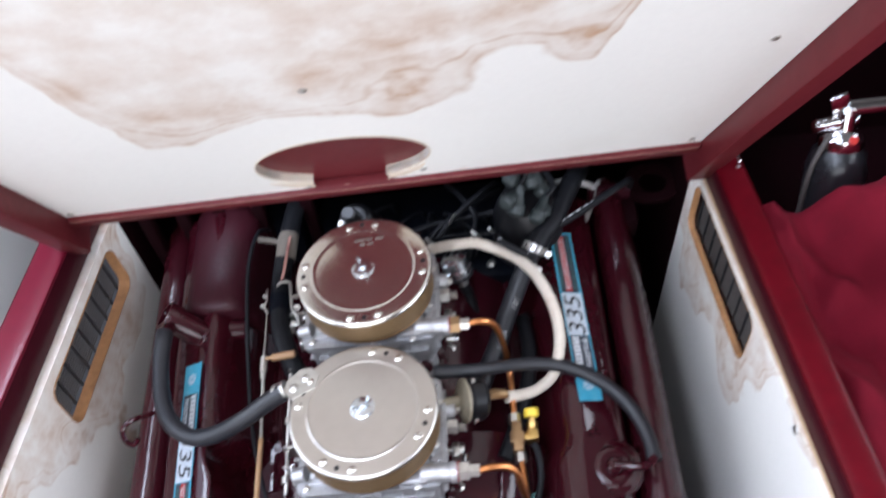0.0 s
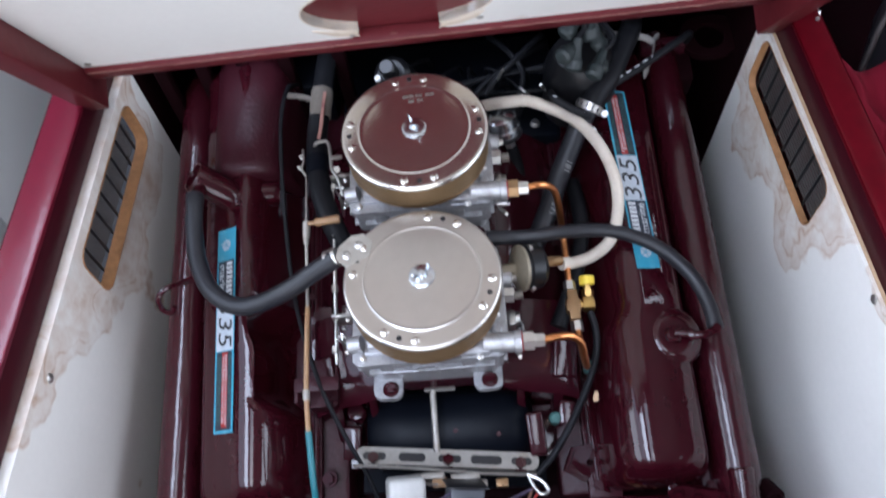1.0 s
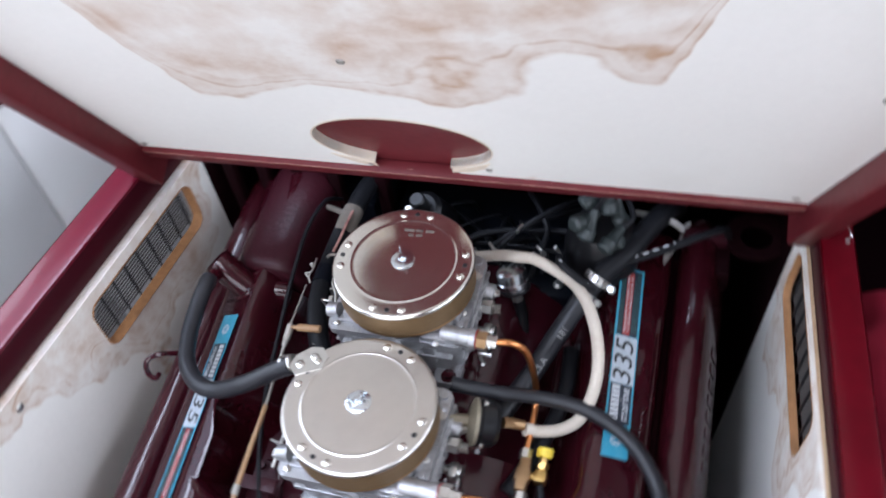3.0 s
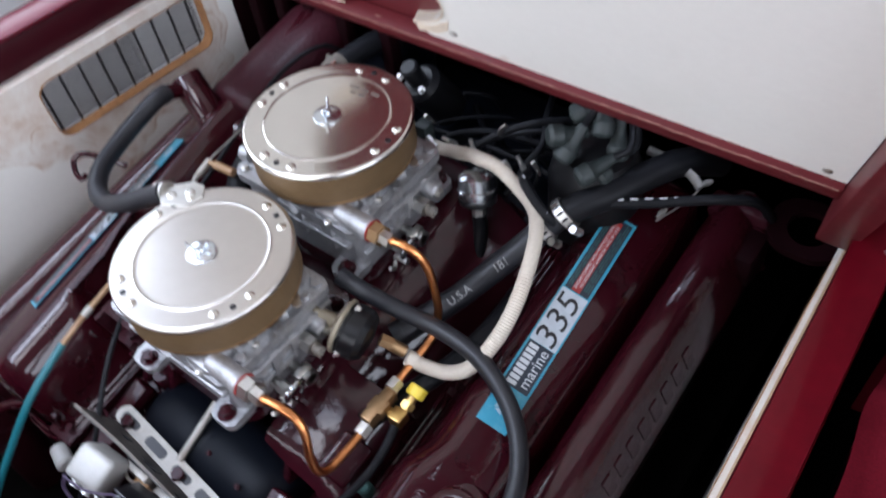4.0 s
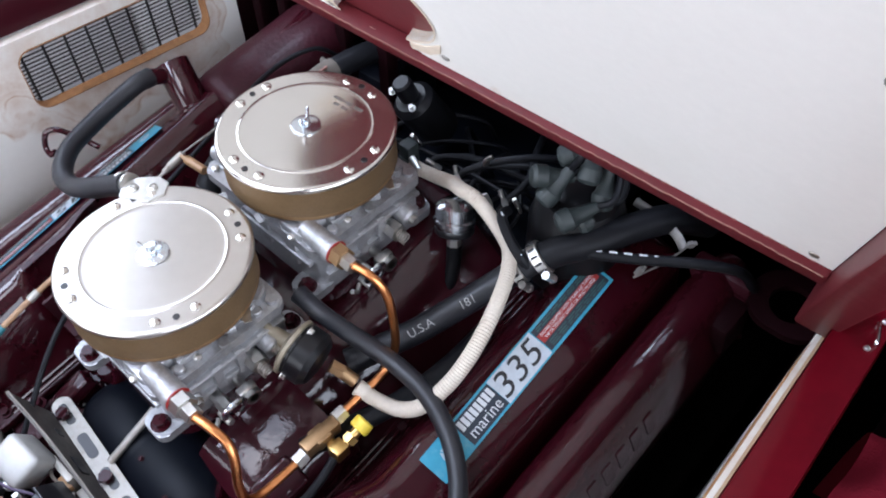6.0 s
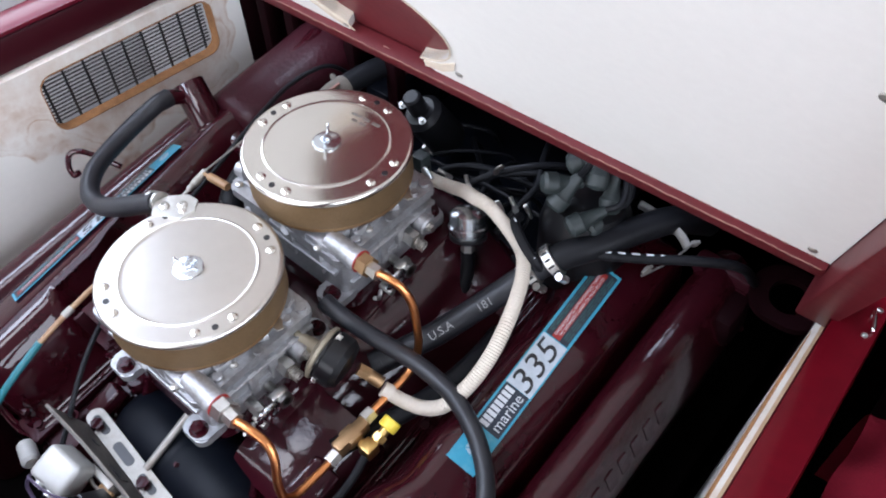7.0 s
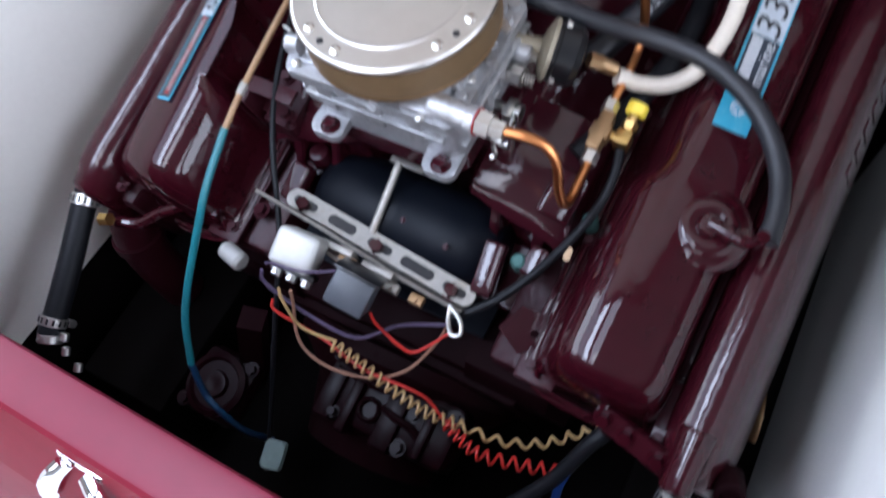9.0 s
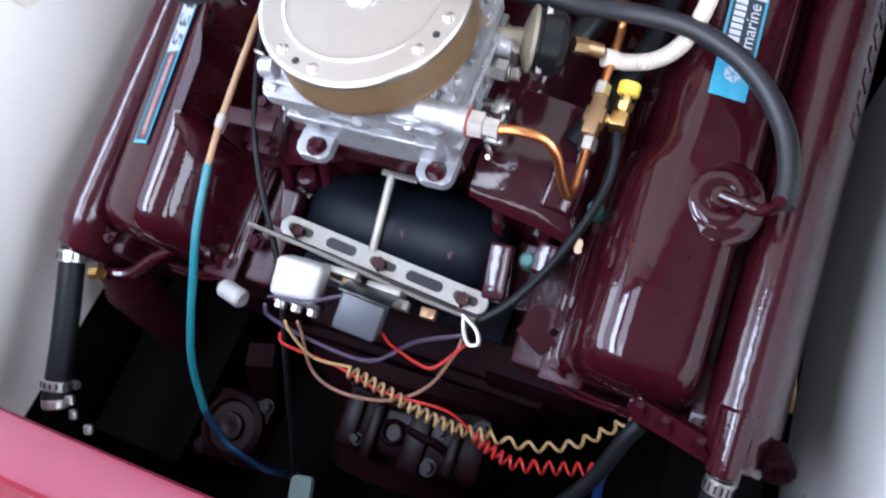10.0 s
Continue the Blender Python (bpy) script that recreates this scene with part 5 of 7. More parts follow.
# ---------------------------------------------------------------- hoses, pipes and cables


def hose(name, pts, r, mat, label, category="hose", steps=14, per=8, ribs=0.0, group=""):
    t = thing(name, label, category, group=group)
    bm = B()
    tube(bm, pts, r, steps, per, ribs)
    part("tube", bm, mat, t)
    if r > 0.009:
        for a, b in ((pts[0], pts[1]), (pts[-1], pts[-2])):
            bm = B()
            w = (Vector(b) - Vector(a)).normalized()
            tube(bm, [Vector(a) - w * 0.001, Vector(a) + w * 0.012], r + 0.0007, steps, 2)
            part("end_cuff", bm, mat, t)
    return t


def clamp(parent, at, way, r, w=0.013):
    """A worm-drive clip: slotted band, housing and screw."""
    a, u = Vector(at), Vector(way).normalized()
    bm = B()
    rod(bm, a - u * w / 2, a + u * w / 2, r, 24, bevel=0.001)
    side = u.orthogonal().normalized()
    band = part("clamp", bm, STEEL, parent, "slotted steel hose clip")
    for k in range(14):
        bm = B()
        v = Matrix.Rotation(2 * math.pi * k / 14, 4, u) @ side
        c = a + v * r
        box(bm, -0.0011, 0.0011, -0.0011, 0.0011, -w * 0.3, w * 0.3, 0, aim(c, c + u))
        part("slot", bm, BLACK, band)
    bm = B()
    v = (Matrix.Rotation(0.9, 4, u) @ side)
    c = a + v * (r + 0.004)
    t = u.cross(v)
    rod(bm, c - t * 0.009, c + t * 0.007, 0.0052, 8)
    rod(bm, c + t * 0.007, c + t * 0.013, 0.0058, 6)
    part("clamp_screw", bm, STEEL, band)
    return band


h = hose("breather_hose", [(-0.345, 0.205, 0.728), (-0.343, 0.185, 0.730), (-0.342, 0.148, 0.722), (-0.334, 0.100, 0.714), (-0.312, 0.052, 0.713), (-0.276, 0.022, 0.714), (-0.236, 0.016, 0.722), (-0.187, 0.020, 0.748), (-0.150, 0.031, 0.768), (-0.116, 0.040, 0.786)], 0.0130, HOSE,
         "black rubber breather hose from oil filler to flame arrestor", group="breather hoses")
h = hose("breather_hose", [(0.090, 0.105, 0.700), (0.125, 0.106, 0.695), (0.160, 0.115, 0.680), (0.20, 0.125, 0.668), (0.240, 0.127, 0.664), (0.275, 0.123, 0.662), (0.308, 0.112, 0.658), (0.338, 0.096, 0.652), (0.366, 0.072, 0.643), (0.388, 0.040, 0.635), (0.400, 0.004, 0.628), (0.403, -0.030, 0.622)], 0.0106, HOSE,
         "black rubber breather hose arching over to the rocker cover", group="breather hoses")
h = hose("braided_hose", [(0.03, 0.35, 0.69), (0.075, 0.348, 0.702), (0.112, 0.340, 0.720), (0.140, 0.324, 0.740), (0.172, 0.322, 0.740), (0.222, 0.314, 0.714), (0.249, 0.286, 0.714), (0.269, 0.247, 0.715), (0.283, 0.205, 0.707), (0.288, 0.172, 0.692), (0.285, 0.142, 0.672), (0.272, 0.115, 0.648), (0.248, 0.104, 0.628), (0.220, 0.096, 0.625), (0.197, 0.088, 0.637)],
         0.0092, BRAID, "off-white cloth braided hose, frayed and grey near its far end", per=22, ribs=0.0007)
h = hose("water_hose", [(0.150, 0.115, 0.610), (0.176, 0.165, 0.624), (0.192, 0.198, 0.633), (0.209, 0.236, 0.648), (0.229, 0.271, 0.670), (0.247, 0.300, 0.692), (0.268, 0.326, 0.718)], 0.0160, HOSE, "thick black printed rubber water hose", group="water hoses")
hose("water_hose", [(0.185, 0.01, 0.585), (0.212, 0.07, 0.598), (0.232, 0.13, 0.604), (0.240, 0.19, 0.606), (0.236, 0.26, 0.60)], 0.0125, RUBBER, "black rubber water hose low beside the rocker cover", group="water hoses")
WAY = Vector((0.020, 0.027, 0.024))
clamp(h, (0.250, 0.303, 0.695), WAY, 0.0178)
clamp(h, (0.266, 0.322, 0.713), WAY, 0.0215)
bm = B()
tube(bm, [(0.262, 0.318, 0.709), (0.281, 0.341, 0.722), (0.303, 0.367, 0.730), (0.328, 0.415, 0.735), (0.350, 0.462, 0.728), (0.37, 0.53, 0.68)], 0.0178, 18, 8)
part("joining_hose", bm, RUBBER, h)
d = Vector((0.033, 0.073, 0.028)).normalized()
upv = Vector((0.55, -0.25, 0.80))
upv = (upv - d * upv.dot(d)).normalized()
sidev = upv.cross(d)
R = Matrix((d, sidev, upv)).transposed().to_4x4()
words("U.S.A", 0.0150, Matrix.Translation(Vector((0.191, 0.198, 0.6345)) + upv * 0.0163) @ R, PRINT_GREY, "hose_print", h, "worn grey printing")
words("1812", 0.0150, Matrix.Translation(Vector((0.219, 0.254, 0.659)) + upv * 0.0163) @ R, PRINT_GREY, "hose_print", h, "worn grey printing")
h = hose("ignition_lead", [(0.27, 0.335, 0.725), (0.318, 0.359, 0.728), (0.355, 0.381, 0.73), (0.416, 0.42, 0.735), (0.45, 0.46, 0.71), (0.46, 0.52, 0.62)], 0.0062, RUBBER, "black ignition lead with white printing", "lead", group="ignition leads")
for k in range(7):
    p = Vector((0.318, 0.359, 0.7342)).lerp(Vector((0.41, 0.416, 0.7402)), k / 6.5)
    bm = B()
    box(bm, -0.0045, 0.0045, -0.0012, 0.0012, 0, 0.0006, 0, Matrix.Translation(p) @ Matrix.Rotation(radians(31.5), 4, "Z"))
    part("print_bar", bm, STICK_WHITE, h)

# exhaust water hoses at the near ends of the manifolds
for pts, nm in ((((-0.405, -0.235, 0.512), (-0.403, -0.262, 0.50), (-0.388, -0.345, 0.465), (-0.376, -0.428, 0.432)), 0), (((0.414, -0.235, 0.530), (0.414, -0.27, 0.512), (0.405, -0.36, 0.455), (0.40, -0.43, 0.40)), 1)):
    h = hose("manifold_hose", pts, 0.0165 if nm == 0 else 0.0128, RUBBER, "black rubber hose clipped to the manifold end", group="manifold hoses")
    clamp(h, Vector(pts[0]).lerp(Vector(pts[1]), 0.9 if nm == 0 else 1.15), Vector(pts[2]) - Vector(pts[1]), 0.0180 if nm == 0 else 0.0142, 0.015)
    if nm == 0:
        clamp(h, (-0.3785, -0.412, 0.439), (0.012, -0.083, -0.033), 0.0180, 0.013)
        bm = B()
        hexnut(bm, (-0.366, -0.272, 0.497), (-0.352, -0.268, 0.500), 0.009)
        part("drain_tap", bm, BRASS, h)
        bm = B()
        for k, (p, r) in enumerate((((-0.374, -0.428, 0.434), 0.0165), ((-0.355, -0.418, 0.436), 0.0065), ((-0.344, -0.432, 0.430), 0.0055), ((-0.322, -0.442, 0.418), 0.0060))):
            rod(bm, p, (p[0] + 0.003, p[1] - 0.010, p[2] - 0.005), r, 12, bevel=0.001)
        part("elbow", bm, STEEL, h)
bm = B()
lathe(bm, [(0.015, -0.02), (0.016, 0.004), (0.016, 0.010), (0.010, 0.012), (0.009, 0.004), (0, 0.004)], 24, aim(local((0.462, -0.235, 0.49)), local((0.468, -0.255, 0.505))))
part("drain_boss", bm, SHADED_RED, engine)

# fuel lines
fuel = thing("fuel_line", "bent copper fuel lines joined by a brass tee", "fuel line")
bm = B()
tube(bm, [(0.150, 0.1425, 0.7655), (0.168, 0.146, 0.764), (0.183, 0.150, 0.752), (0.192, 0.1515, 0.733), (0.198, 0.150, 0.700), (0.202, 0.146, 0.666), (0.204, 0.133, 0.645), (0.205, 0.115, 0.636), (0.2045, 0.058, 0.630)], 0.0050, 12, 8)
part("rear_tube", bm, COPPER, fuel)
bm = B()
tube(bm, [(0.150, -0.0747, 0.728), (0.170, -0.071, 0.726), (0.190, -0.068, 0.716), (0.202, -0.072, 0.700), (0.207, -0.080, 0.670), (0.211, -0.081, 0.645), (0.212, -0.072, 0.630), (0.211, -0.054, 0.6235), (0.2085, -0.012, 0.6195)], 0.0050, 12, 8)
part("front_tube", bm, COPPER, fuel)
tee = B()
box(tee, 0.199, 0.2145, -0.002, 0.046, 0.6155, 0.6345, 0.002)
box(tee, 0.1955, 0.2175, 0.012, 0.032, 0.6165, 0.6335, 0.003)
part("tee", tee, OLD_BRASS, fuel)
for a, b in (((0.2045, 0.046, 0.629), (0.2045, 0.060, 0.630)), ((0.2083, -0.002, 0.6215), (0.2085, -0.016, 0.6198))):
    bm = B()
    hexnut(bm, a, b, 0.0092)
    part("tube_nut", bm, STEEL, fuel)
valve = thing("drain_valve", "brass elbow valve with a yellow plastic cap", "valve")
bm = B()
box(bm, 0.221, 0.239, 0.018, 0.036, 0.608, 0.627, 0.0025)
rod(bm, (0.2305, 0.036, 0.619), (0.231, 0.060, 0.627), 0.006, 12)
hexnut(bm, (0.2305, 0.040, 0.620), (0.231, 0.048, 0.623), 0.009)
rod(bm, (0.2145, 0.027, 0.618), (0.222, 0.027, 0.618), 0.006, 12)
part("body", bm, BRASS, valve)
bm = B()
rod(bm, (0.231, 0.055, 0.6255), (0.2313, 0.068, 0.630), 0.0115, 24, bevel=0.0015)
part("cap", bm, YELLOW, valve)
hose("sender_cable", [(0.231, 0.018, 0.612), (0.236, -0.005, 0.606), (0.235, -0.035, 0.592), (0.222, -0.07, 0.568), (0.195, -0.115, 0.535), (0.165, -0.155, 0.512), (0.142, -0.178, 0.503), (0.120, -0.195, 0.495)], 0.0052, RUBBER, "dark grey cable running to the regulator bracket", "cable", 10)

# choke pod on the near carburettor
pod = thing("choke_pod", "black choke pull-off pod with a beige back plate", "choke pod")
ax = Vector((0.045, 0.010, -0.014)).normalized()
c = Vector((0.138, 0.060, 0.684))
bm = B()
lathe(bm, [(0.0, 0.030), (0.016, 0.0295), (0.027, 0.027), (0.0325, 0.020), (0.033, 0.002), (0.031, 0.0), (0.031, -0.004)], 32, aim(c, c + ax))
part("dome", bm, BAKELITE, pod, "glossy black round cap")
bm = B()
lathe(bm, [(0.032, -0.003), (0.034, -0.004), (0.034, -0.008), (0.026, -0.012), (0.010, -0.016), (0.007, -0.045)], 32, aim(c, c + ax))
part("back_plate", bm, BEIGE, pod, "beige back plate")
for k in range(3):
    v = Matrix.Rotation(radians(120 * k + 20), 4, ax) @ ax.orthogonal().normalized()
    bm = B()
    bolt(bm, c + v * 0.033 + ax * 0.002, ax, 0.0038, 0.004)
    part("screw", bm, STEEL, pod)
bm = B()
q = c + ax * 0.028 + Vector((0.004, 0.012, -0.012))
hexnut(bm, q, q + Vector((0.012, 0.006, -0.008)), 0.0085)
rod(bm, q + Vector((0.010, 0.005, -0.007)), q + Vector((0.026, 0.011, -0.018)), 0.0078, 14)
part("hose_tail", bm, OLD_BRASS, pod)

# hose bracket on the near flame arrestor
bm = B()
prism(bm, [(-0.026, -0.016), (0.010, -0.020), (0.024, -0.006), (0.022, 0.012), (0.008, 0.020), (-0.016, 0.016), (-0.030, 0.004)], 0.0022, Matrix.Translation((-0.088, 0.050, 0.7895)) @ Matrix.Rotation(radians(35), 4, "Z"), 0.0006)
rod(bm, (-0.112, 0.043, 0.786), (-0.128, 0.040, 0.781), 0.0135, 18)
plate = part("hose_bracket", bm, STEEL)
plate.parent = front
plate.matrix_parent_inverse = front.matrix_world.inverted()
plate["label"] = "flat steel bracket holding the hose"
for x, y in ((-0.083, 0.055), (-0.099, 0.040)):
    bm = B()
    lathe(bm, [(0.0062, 0), (0.006, 0.002), (0.003, 0.0035), (0.0025, 0.0015), (0, 0.0012)], 16, Matrix.Translation((x, y, 0.7915)))
    o = part("bracket_rivet", bm, STEEL, plate)

# pressure sender
snd = thing("pressure_sender", "bright metal pressure sender on a black hose", "sender")
a, b = Vector((0.126, 0.330, 0.706)), Vector((0.143, 0.308, 0.640))
bm = B()
lathe(bm, [(0.0, -0.002), (0.017, 0.0), (0.0245, 0.006), (0.0245, 0.022), (0.027, 0.024), (0.027, 0.030), (0.0245, 0.032), (0.0245, 0.043), (0.016, 0.049), (0.008, 0.052)], 36, aim(a, b))
part("canister", bm, ZINC, snd, "bright plated canister")
for h0, r0 in ((0.0345, 0.0249),):
    bm = B()
    lathe(bm, [(r0, h0), (r0 + 0.0004, h0 + 0.001), (r0 + 0.0004, h0 + 0.007), (r0, h0 + 0.008)], 36, aim(a, b))
    part("dark_band", bm, BLACK, snd)
bm = B()
w = (b - a).normalized()
hexnut(bm, a + w * 0.050, a + w * 0.064, 0.0095)
part("nut", bm, STEEL, snd)
bm = B()
tube(bm, [a + w * 0.062, a + w * 0.085, (0.152, 0.285, 0.60), (0.150, 0.26, 0.565)], 0.010, 12, 5)
part("tail_hose", bm, RUBBER, snd)

pipe = thing("cooling_elbow", "dark maroon cast elbow below the manifold's open end", "pipe")
bm = B()
tube(bm, [(-0.415, -0.225, 0.40), (-0.412, -0.245, 0.36), (-0.405, -0.255, 0.30), (-0.40, -0.258, 0.205)], 0.034, 20, 6)
part("body", bm, CAST_RED, pipe)
bm = B()
tube(bm, [(-0.4125, -0.243, 0.365), (-0.411, -0.246, 0.350)], 0.039, 20, 2)
part("collar", bm, CAST_RED, pipe)

# throttle rod, clevis and teal sleeve cable at the left bank
cab = thing("throttle_cable", "throttle cable in tan and teal sleeves with a steel rod end", "cable")
bm = B()
rod(bm, (-0.172, 0.212, 0.741), (-0.171, 0.142, 0.734), 0.0013, 8)
rod(bm, (-0.171, 0.142, 0.733), (-0.174, 0.020, 0.690), 0.0024, 8)
rod(bm, (-0.171, 0.140, 0.732), (-0.172, 0.116, 0.7235), 0.0056, 12, bevel=0.001)
rod(bm, (-0.172, 0.116, 0.7235), (-0.1725, 0.108, 0.7208), 0.0042, 12)
part("rod_end", bm, DULL_STEEL, cab)
bm = B()
rod(bm, (-0.158, 0.136, 0.733), (-0.121, 0.138, 0.735), 0.0058, 14, bevel=0.001)
rod(bm, (-0.170, 0.135, 0.7325), (-0.158, 0.136, 0.733), 0.0028, 10)
part("clevis_pin", bm, TAN, cab, "dull copper brown pin")
bm = B()
tube(bm, [(-0.174, 0.022, 0.690), (-0.177, -0.04, 0.672), (-0.179, -0.097, 0.655), (-0.1775, -0.146, 0.640)], 0.0036, 10, 6)
part("tan_sleeve", bm, TAN, cab)
bm = B()
tube(bm, [(-0.179, -0.090, 0.657), (-0.179, -0.104, 0.653)], 0.0052, 10, 2)
part("ferrule", bm, DULL_STEEL, cab)
bm = B()
tube(bm, [(-0.1775, -0.144, 0.641), (-0.175, -0.20, 0.615), (-0.174, -0.242, 0.585), (-0.180, -0.325, 0.50), (-0.172, -0.375, 0.43)], 0.0046, 12, 8)
part("teal_sleeve", bm, TEAL, cab)
bm = B()
tube(bm, [(-0.172, -0.375, 0.43), (-0.158, -0.396, 0.385), (-0.140, -0.405, 0.36), (-0.122, -0.41, 0.30), (-0.115, -0.40, 0.22)], 0.0045, 12, 8)
part("blue_sleeve", bm, SLEEVE_BLUE, cab, "dark blue sleeve end")
hose("choke_cable", [(-0.205, 0.44, 0.70), (-0.212, 0.40, 0.735), (-0.218, 0.335, 0.738), (-0.219, 0.26, 0.715), (-0.217, 0.174, 0.680), (-0.204, 0.055, 0.645), (-0.176, -0.049, 0.620), (-0.145, -0.121, 0.595), (-0.101, -0.205, 0.54), (-0.086, -0.28, 0.47), (-0.099, -0.377, 0.30), (-0.107, -0.44, 0.20)], 0.0035, RUBBER, "thin black choke cable along the valley", "cable", 8)
lnk = thing("throttle_linkage", "steel throttle linkage rods joining both carburettors", "linkage")
bm = B()
rod(bm, (-0.134, -0.060, 0.668), (-0.138, 0.215, 0.712), 0.0026, 8)
part("long_rod", bm, STEEL, lnk)
for y, z in ((-0.045, 0.672), (0.045, 0.686), (0.130, 0.700), (0.205, 0.712)):
    bm = B()
    hexnut(bm, (-0.136, y, z), (-0.136, y + 0.010, z + 0.0015), 0.0052)
    part("rod_nut", bm, STEEL, lnk)
for y, z in ((-0.03, 0.650), (0.185, 0.688)):
    bm = B()
    prism(bm, [(0, -0.006), (0.034, -0.004), (0.040, 0.003), (0.034, 0.008), (0, 0.006)], 0.0025, Matrix.Translation((-0.126, y, z - 0.012)) @ Matrix.Rotation(radians(-90), 4, "Y") @ Matrix.Rotation(radians(15), 4, "Z"), 0.0006)
    part("lever", bm, STEEL, lnk)
    bm = B()
    tube(bm, [(-0.128 + 0.004 * math.cos(k * 1.1), y + 0.03 + 0.0009 * k, z + 0.004 * math.sin(k * 1.1)) for k in range(46)], 0.0009, 5, 1, smooth=False)
    part("spring", bm, STEEL, lnk)
for y0, z0 in ((-0.052, 0.735), (0.165, 0.772)):
    bm = B()
    tube(bm, [(-0.108, y0, z0), (-0.122, y0 + 0.004, z0 - 0.004), (-0.124, y0 + 0.012, z0 - 0.03), (-0.120, y0 + 0.014, z0 - 0.06), (-0.126, y0 + 0.03, z0 - 0.07)], 0.0017, 6, 6)
    part("choke_wire", bm, STEEL, lnk)
    bm = B()
    box(bm, -0.140, -0.112, y0 + 0.055, y0 + 0.059, z0 - 0.075, z0 - 0.045, 0.001)
    part("stop_bracket", bm, STEEL, lnk)
# cable bracket on the left intake flank
bm = B()
box(bm, -0.215, -0.150, -0.105, -0.085, -0.175, -0.170, 0.001)
box(bm, -0.215, -0.210, -0.12, -0.085, -0.24, -0.172, 0.001)
prism(bm, rounded(0.05, 0.07, 0.01), 0.05, Matrix.Translation((-0.185, -0.085, -0.262)), 0.008)
for p in ((-0.20, -0.06, -0.211), (-0.175, -0.105, -0.211)):
    bolt(bm, p, (0, 0, 1), 0.007, 0.007)
part("cable_bracket", bm, CAST_RED, engine, "maroon painted cable bracket")
bm = B()
prism(bm, rounded(0.045, 0.10, 0.012), 0.035, Matrix.Translation((-0.185, 0.0, -0.285)) @ Matrix.Rotation(radians(8), 4, "X"), 0.010)
prism(bm, rounded(0.030, 0.05, 0.010), 0.020, Matrix.Translation((-0.150, -0.155, -0.300)), 0.007)
lathe(bm, [(0.016, 0), (0.016, 0.02), (0.012, 0.026), (0.0, 0.027)], 18, Matrix.Translation((-0.142, -0.120, -0.290)))
part("casting_boss", bm, CAST_GLOSS, engine, "glossy maroon cast bosses beside the intake")

# vertical hose with a tape-wrapped clip behind the far carburettor
h = hose("vent_hose", [(-0.150, 0.50, 0.71), (-0.151, 0.455, 0.730), (-0.155, 0.373, 0.735), (-0.165, 0.300, 0.715), (-0.158, 0.215, 0.712), (-0.138, 0.150, 0.700), (-0.12, 0.12, 0.66)], 0.0165, RUBBER, "black vent hose wrapped with pale tape")
bm = B()
tube(bm, [(-0.1545, 0.384, 0.7355), (-0.1555, 0.365, 0.735), (-0.1585, 0.340, 0.727)], 0.0174, 16, 4)
part("tape_wrap", bm, GRUBBY_DIM, h, "grubby cream tape")
bm = B()
tube(bm, [(-0.146, 0.366, 0.7545), (-0.150, 0.335, 0.7470), (-0.154, 0.305, 0.7390), (-0.157, 0.290, 0.7350)], 0.0042, 8, 5, flat=0.5)
part("tie_strip", bm, CHIPPED, h, "dull brown strip tied along the hose")
bm = B()
tube(bm, [(-0.1650, 0.281, 0.7300), (-0.158, 0.281, 0.7370), (-0.142, 0.277, 0.7400), (-0.137, 0.249, 0.738), (-0.135, 0.229, 0.733), (-0.127, 0.215, 0.726), (-0.122, 0.193, 0.713)], 0.0026, 8, 6)
box(bm, -0.136, -0.119, 0.244, 0.251, 0.7375, 0.7400, 0.0006)
part("clip", bm, DULL_STEEL, h, "bent steel wire clip")
bm = B()
tube(bm, [(-0.1632, 0.268, 0.7140), (-0.1625, 0.252, 0.7135), (-0.1612, 0.236, 0.7130)], 0.0178, 18, 3)
part("collar", bm, DUCT_BLACK, h)
bm = B()
bolt(bm, (-0.130, 0.235, 0.724), (0, -0.4, 1), 0.0038, 0.006)
part("clip_screw", bm, STEEL, h)
bm = B()
tube(bm, [(-0.183, 0.277, 0.728), (-0.181, 0.255, 0.727), (-0.184, 0.242, 0.726), (-0.178, 0.230, 0.722)], 0.0020, 6, 5)
for p in ((-0.183, 0.262, 0.727), (-0.185, 0.243, 0.725)):
    bolt(bm, p, (-0.4, -0.3, 1), 0.0030, 0.005)
part("spring_clip", bm, STEEL, h, "small bright spring clip")
hose("cloth_hose", [(-0.352, 0.43, 0.645), (-0.318, 0.440, 0.675), (-0.249, 0.425, 0.695), (-0.198, 0.405, 0.708), (-0.166, 0.378, 0.722)], 0.0052, GRUBBY_DIM, "short off-white cloth hose over the maroon rocker cover", ribs=0.0004, per=10)

# ---------------------------------------------------------------- front bracket, regulators and wiring
brk = thing("regulator_bracket", "slotted steel bracket bolted across the engine front", "bracket")
bm = B()
BAR = Matrix.Translation((0.002, -0.1615, 0.5125)) @ Matrix.Rotation(radians(-5.0), 4, "Z") @ Matrix.Rotation(radians(4.2), 4, "Y")
prism(bm, rounded(0.272, 0.0255, 0.0115, 5, 0, 0.005), 0.0035, BAR, 0.001)
part("top_plate", bm, DULL_STEEL, brk)
for x, w, d in ((-0.108, 0.034, 0.011), (-0.052, 0.040, 0.013), (0.004, 0.034, 0.011), (0.058, 0.046, 0.013), (0.110, 0.030, 0.011)):
    bm = B()
    prism(bm, rounded(w, d, d * 0.45), 0.0008, BAR @ Matrix.Translation((x, 0.004, 0.0034)))
    part("slot", bm, BLACK, brk, "dark slot")
bm = B()
rear_foot = [BAR @ Vector((x, -0.0075, 0.0)) for x in (-0.122, -0.06, 0.0, 0.06, 0.132)]
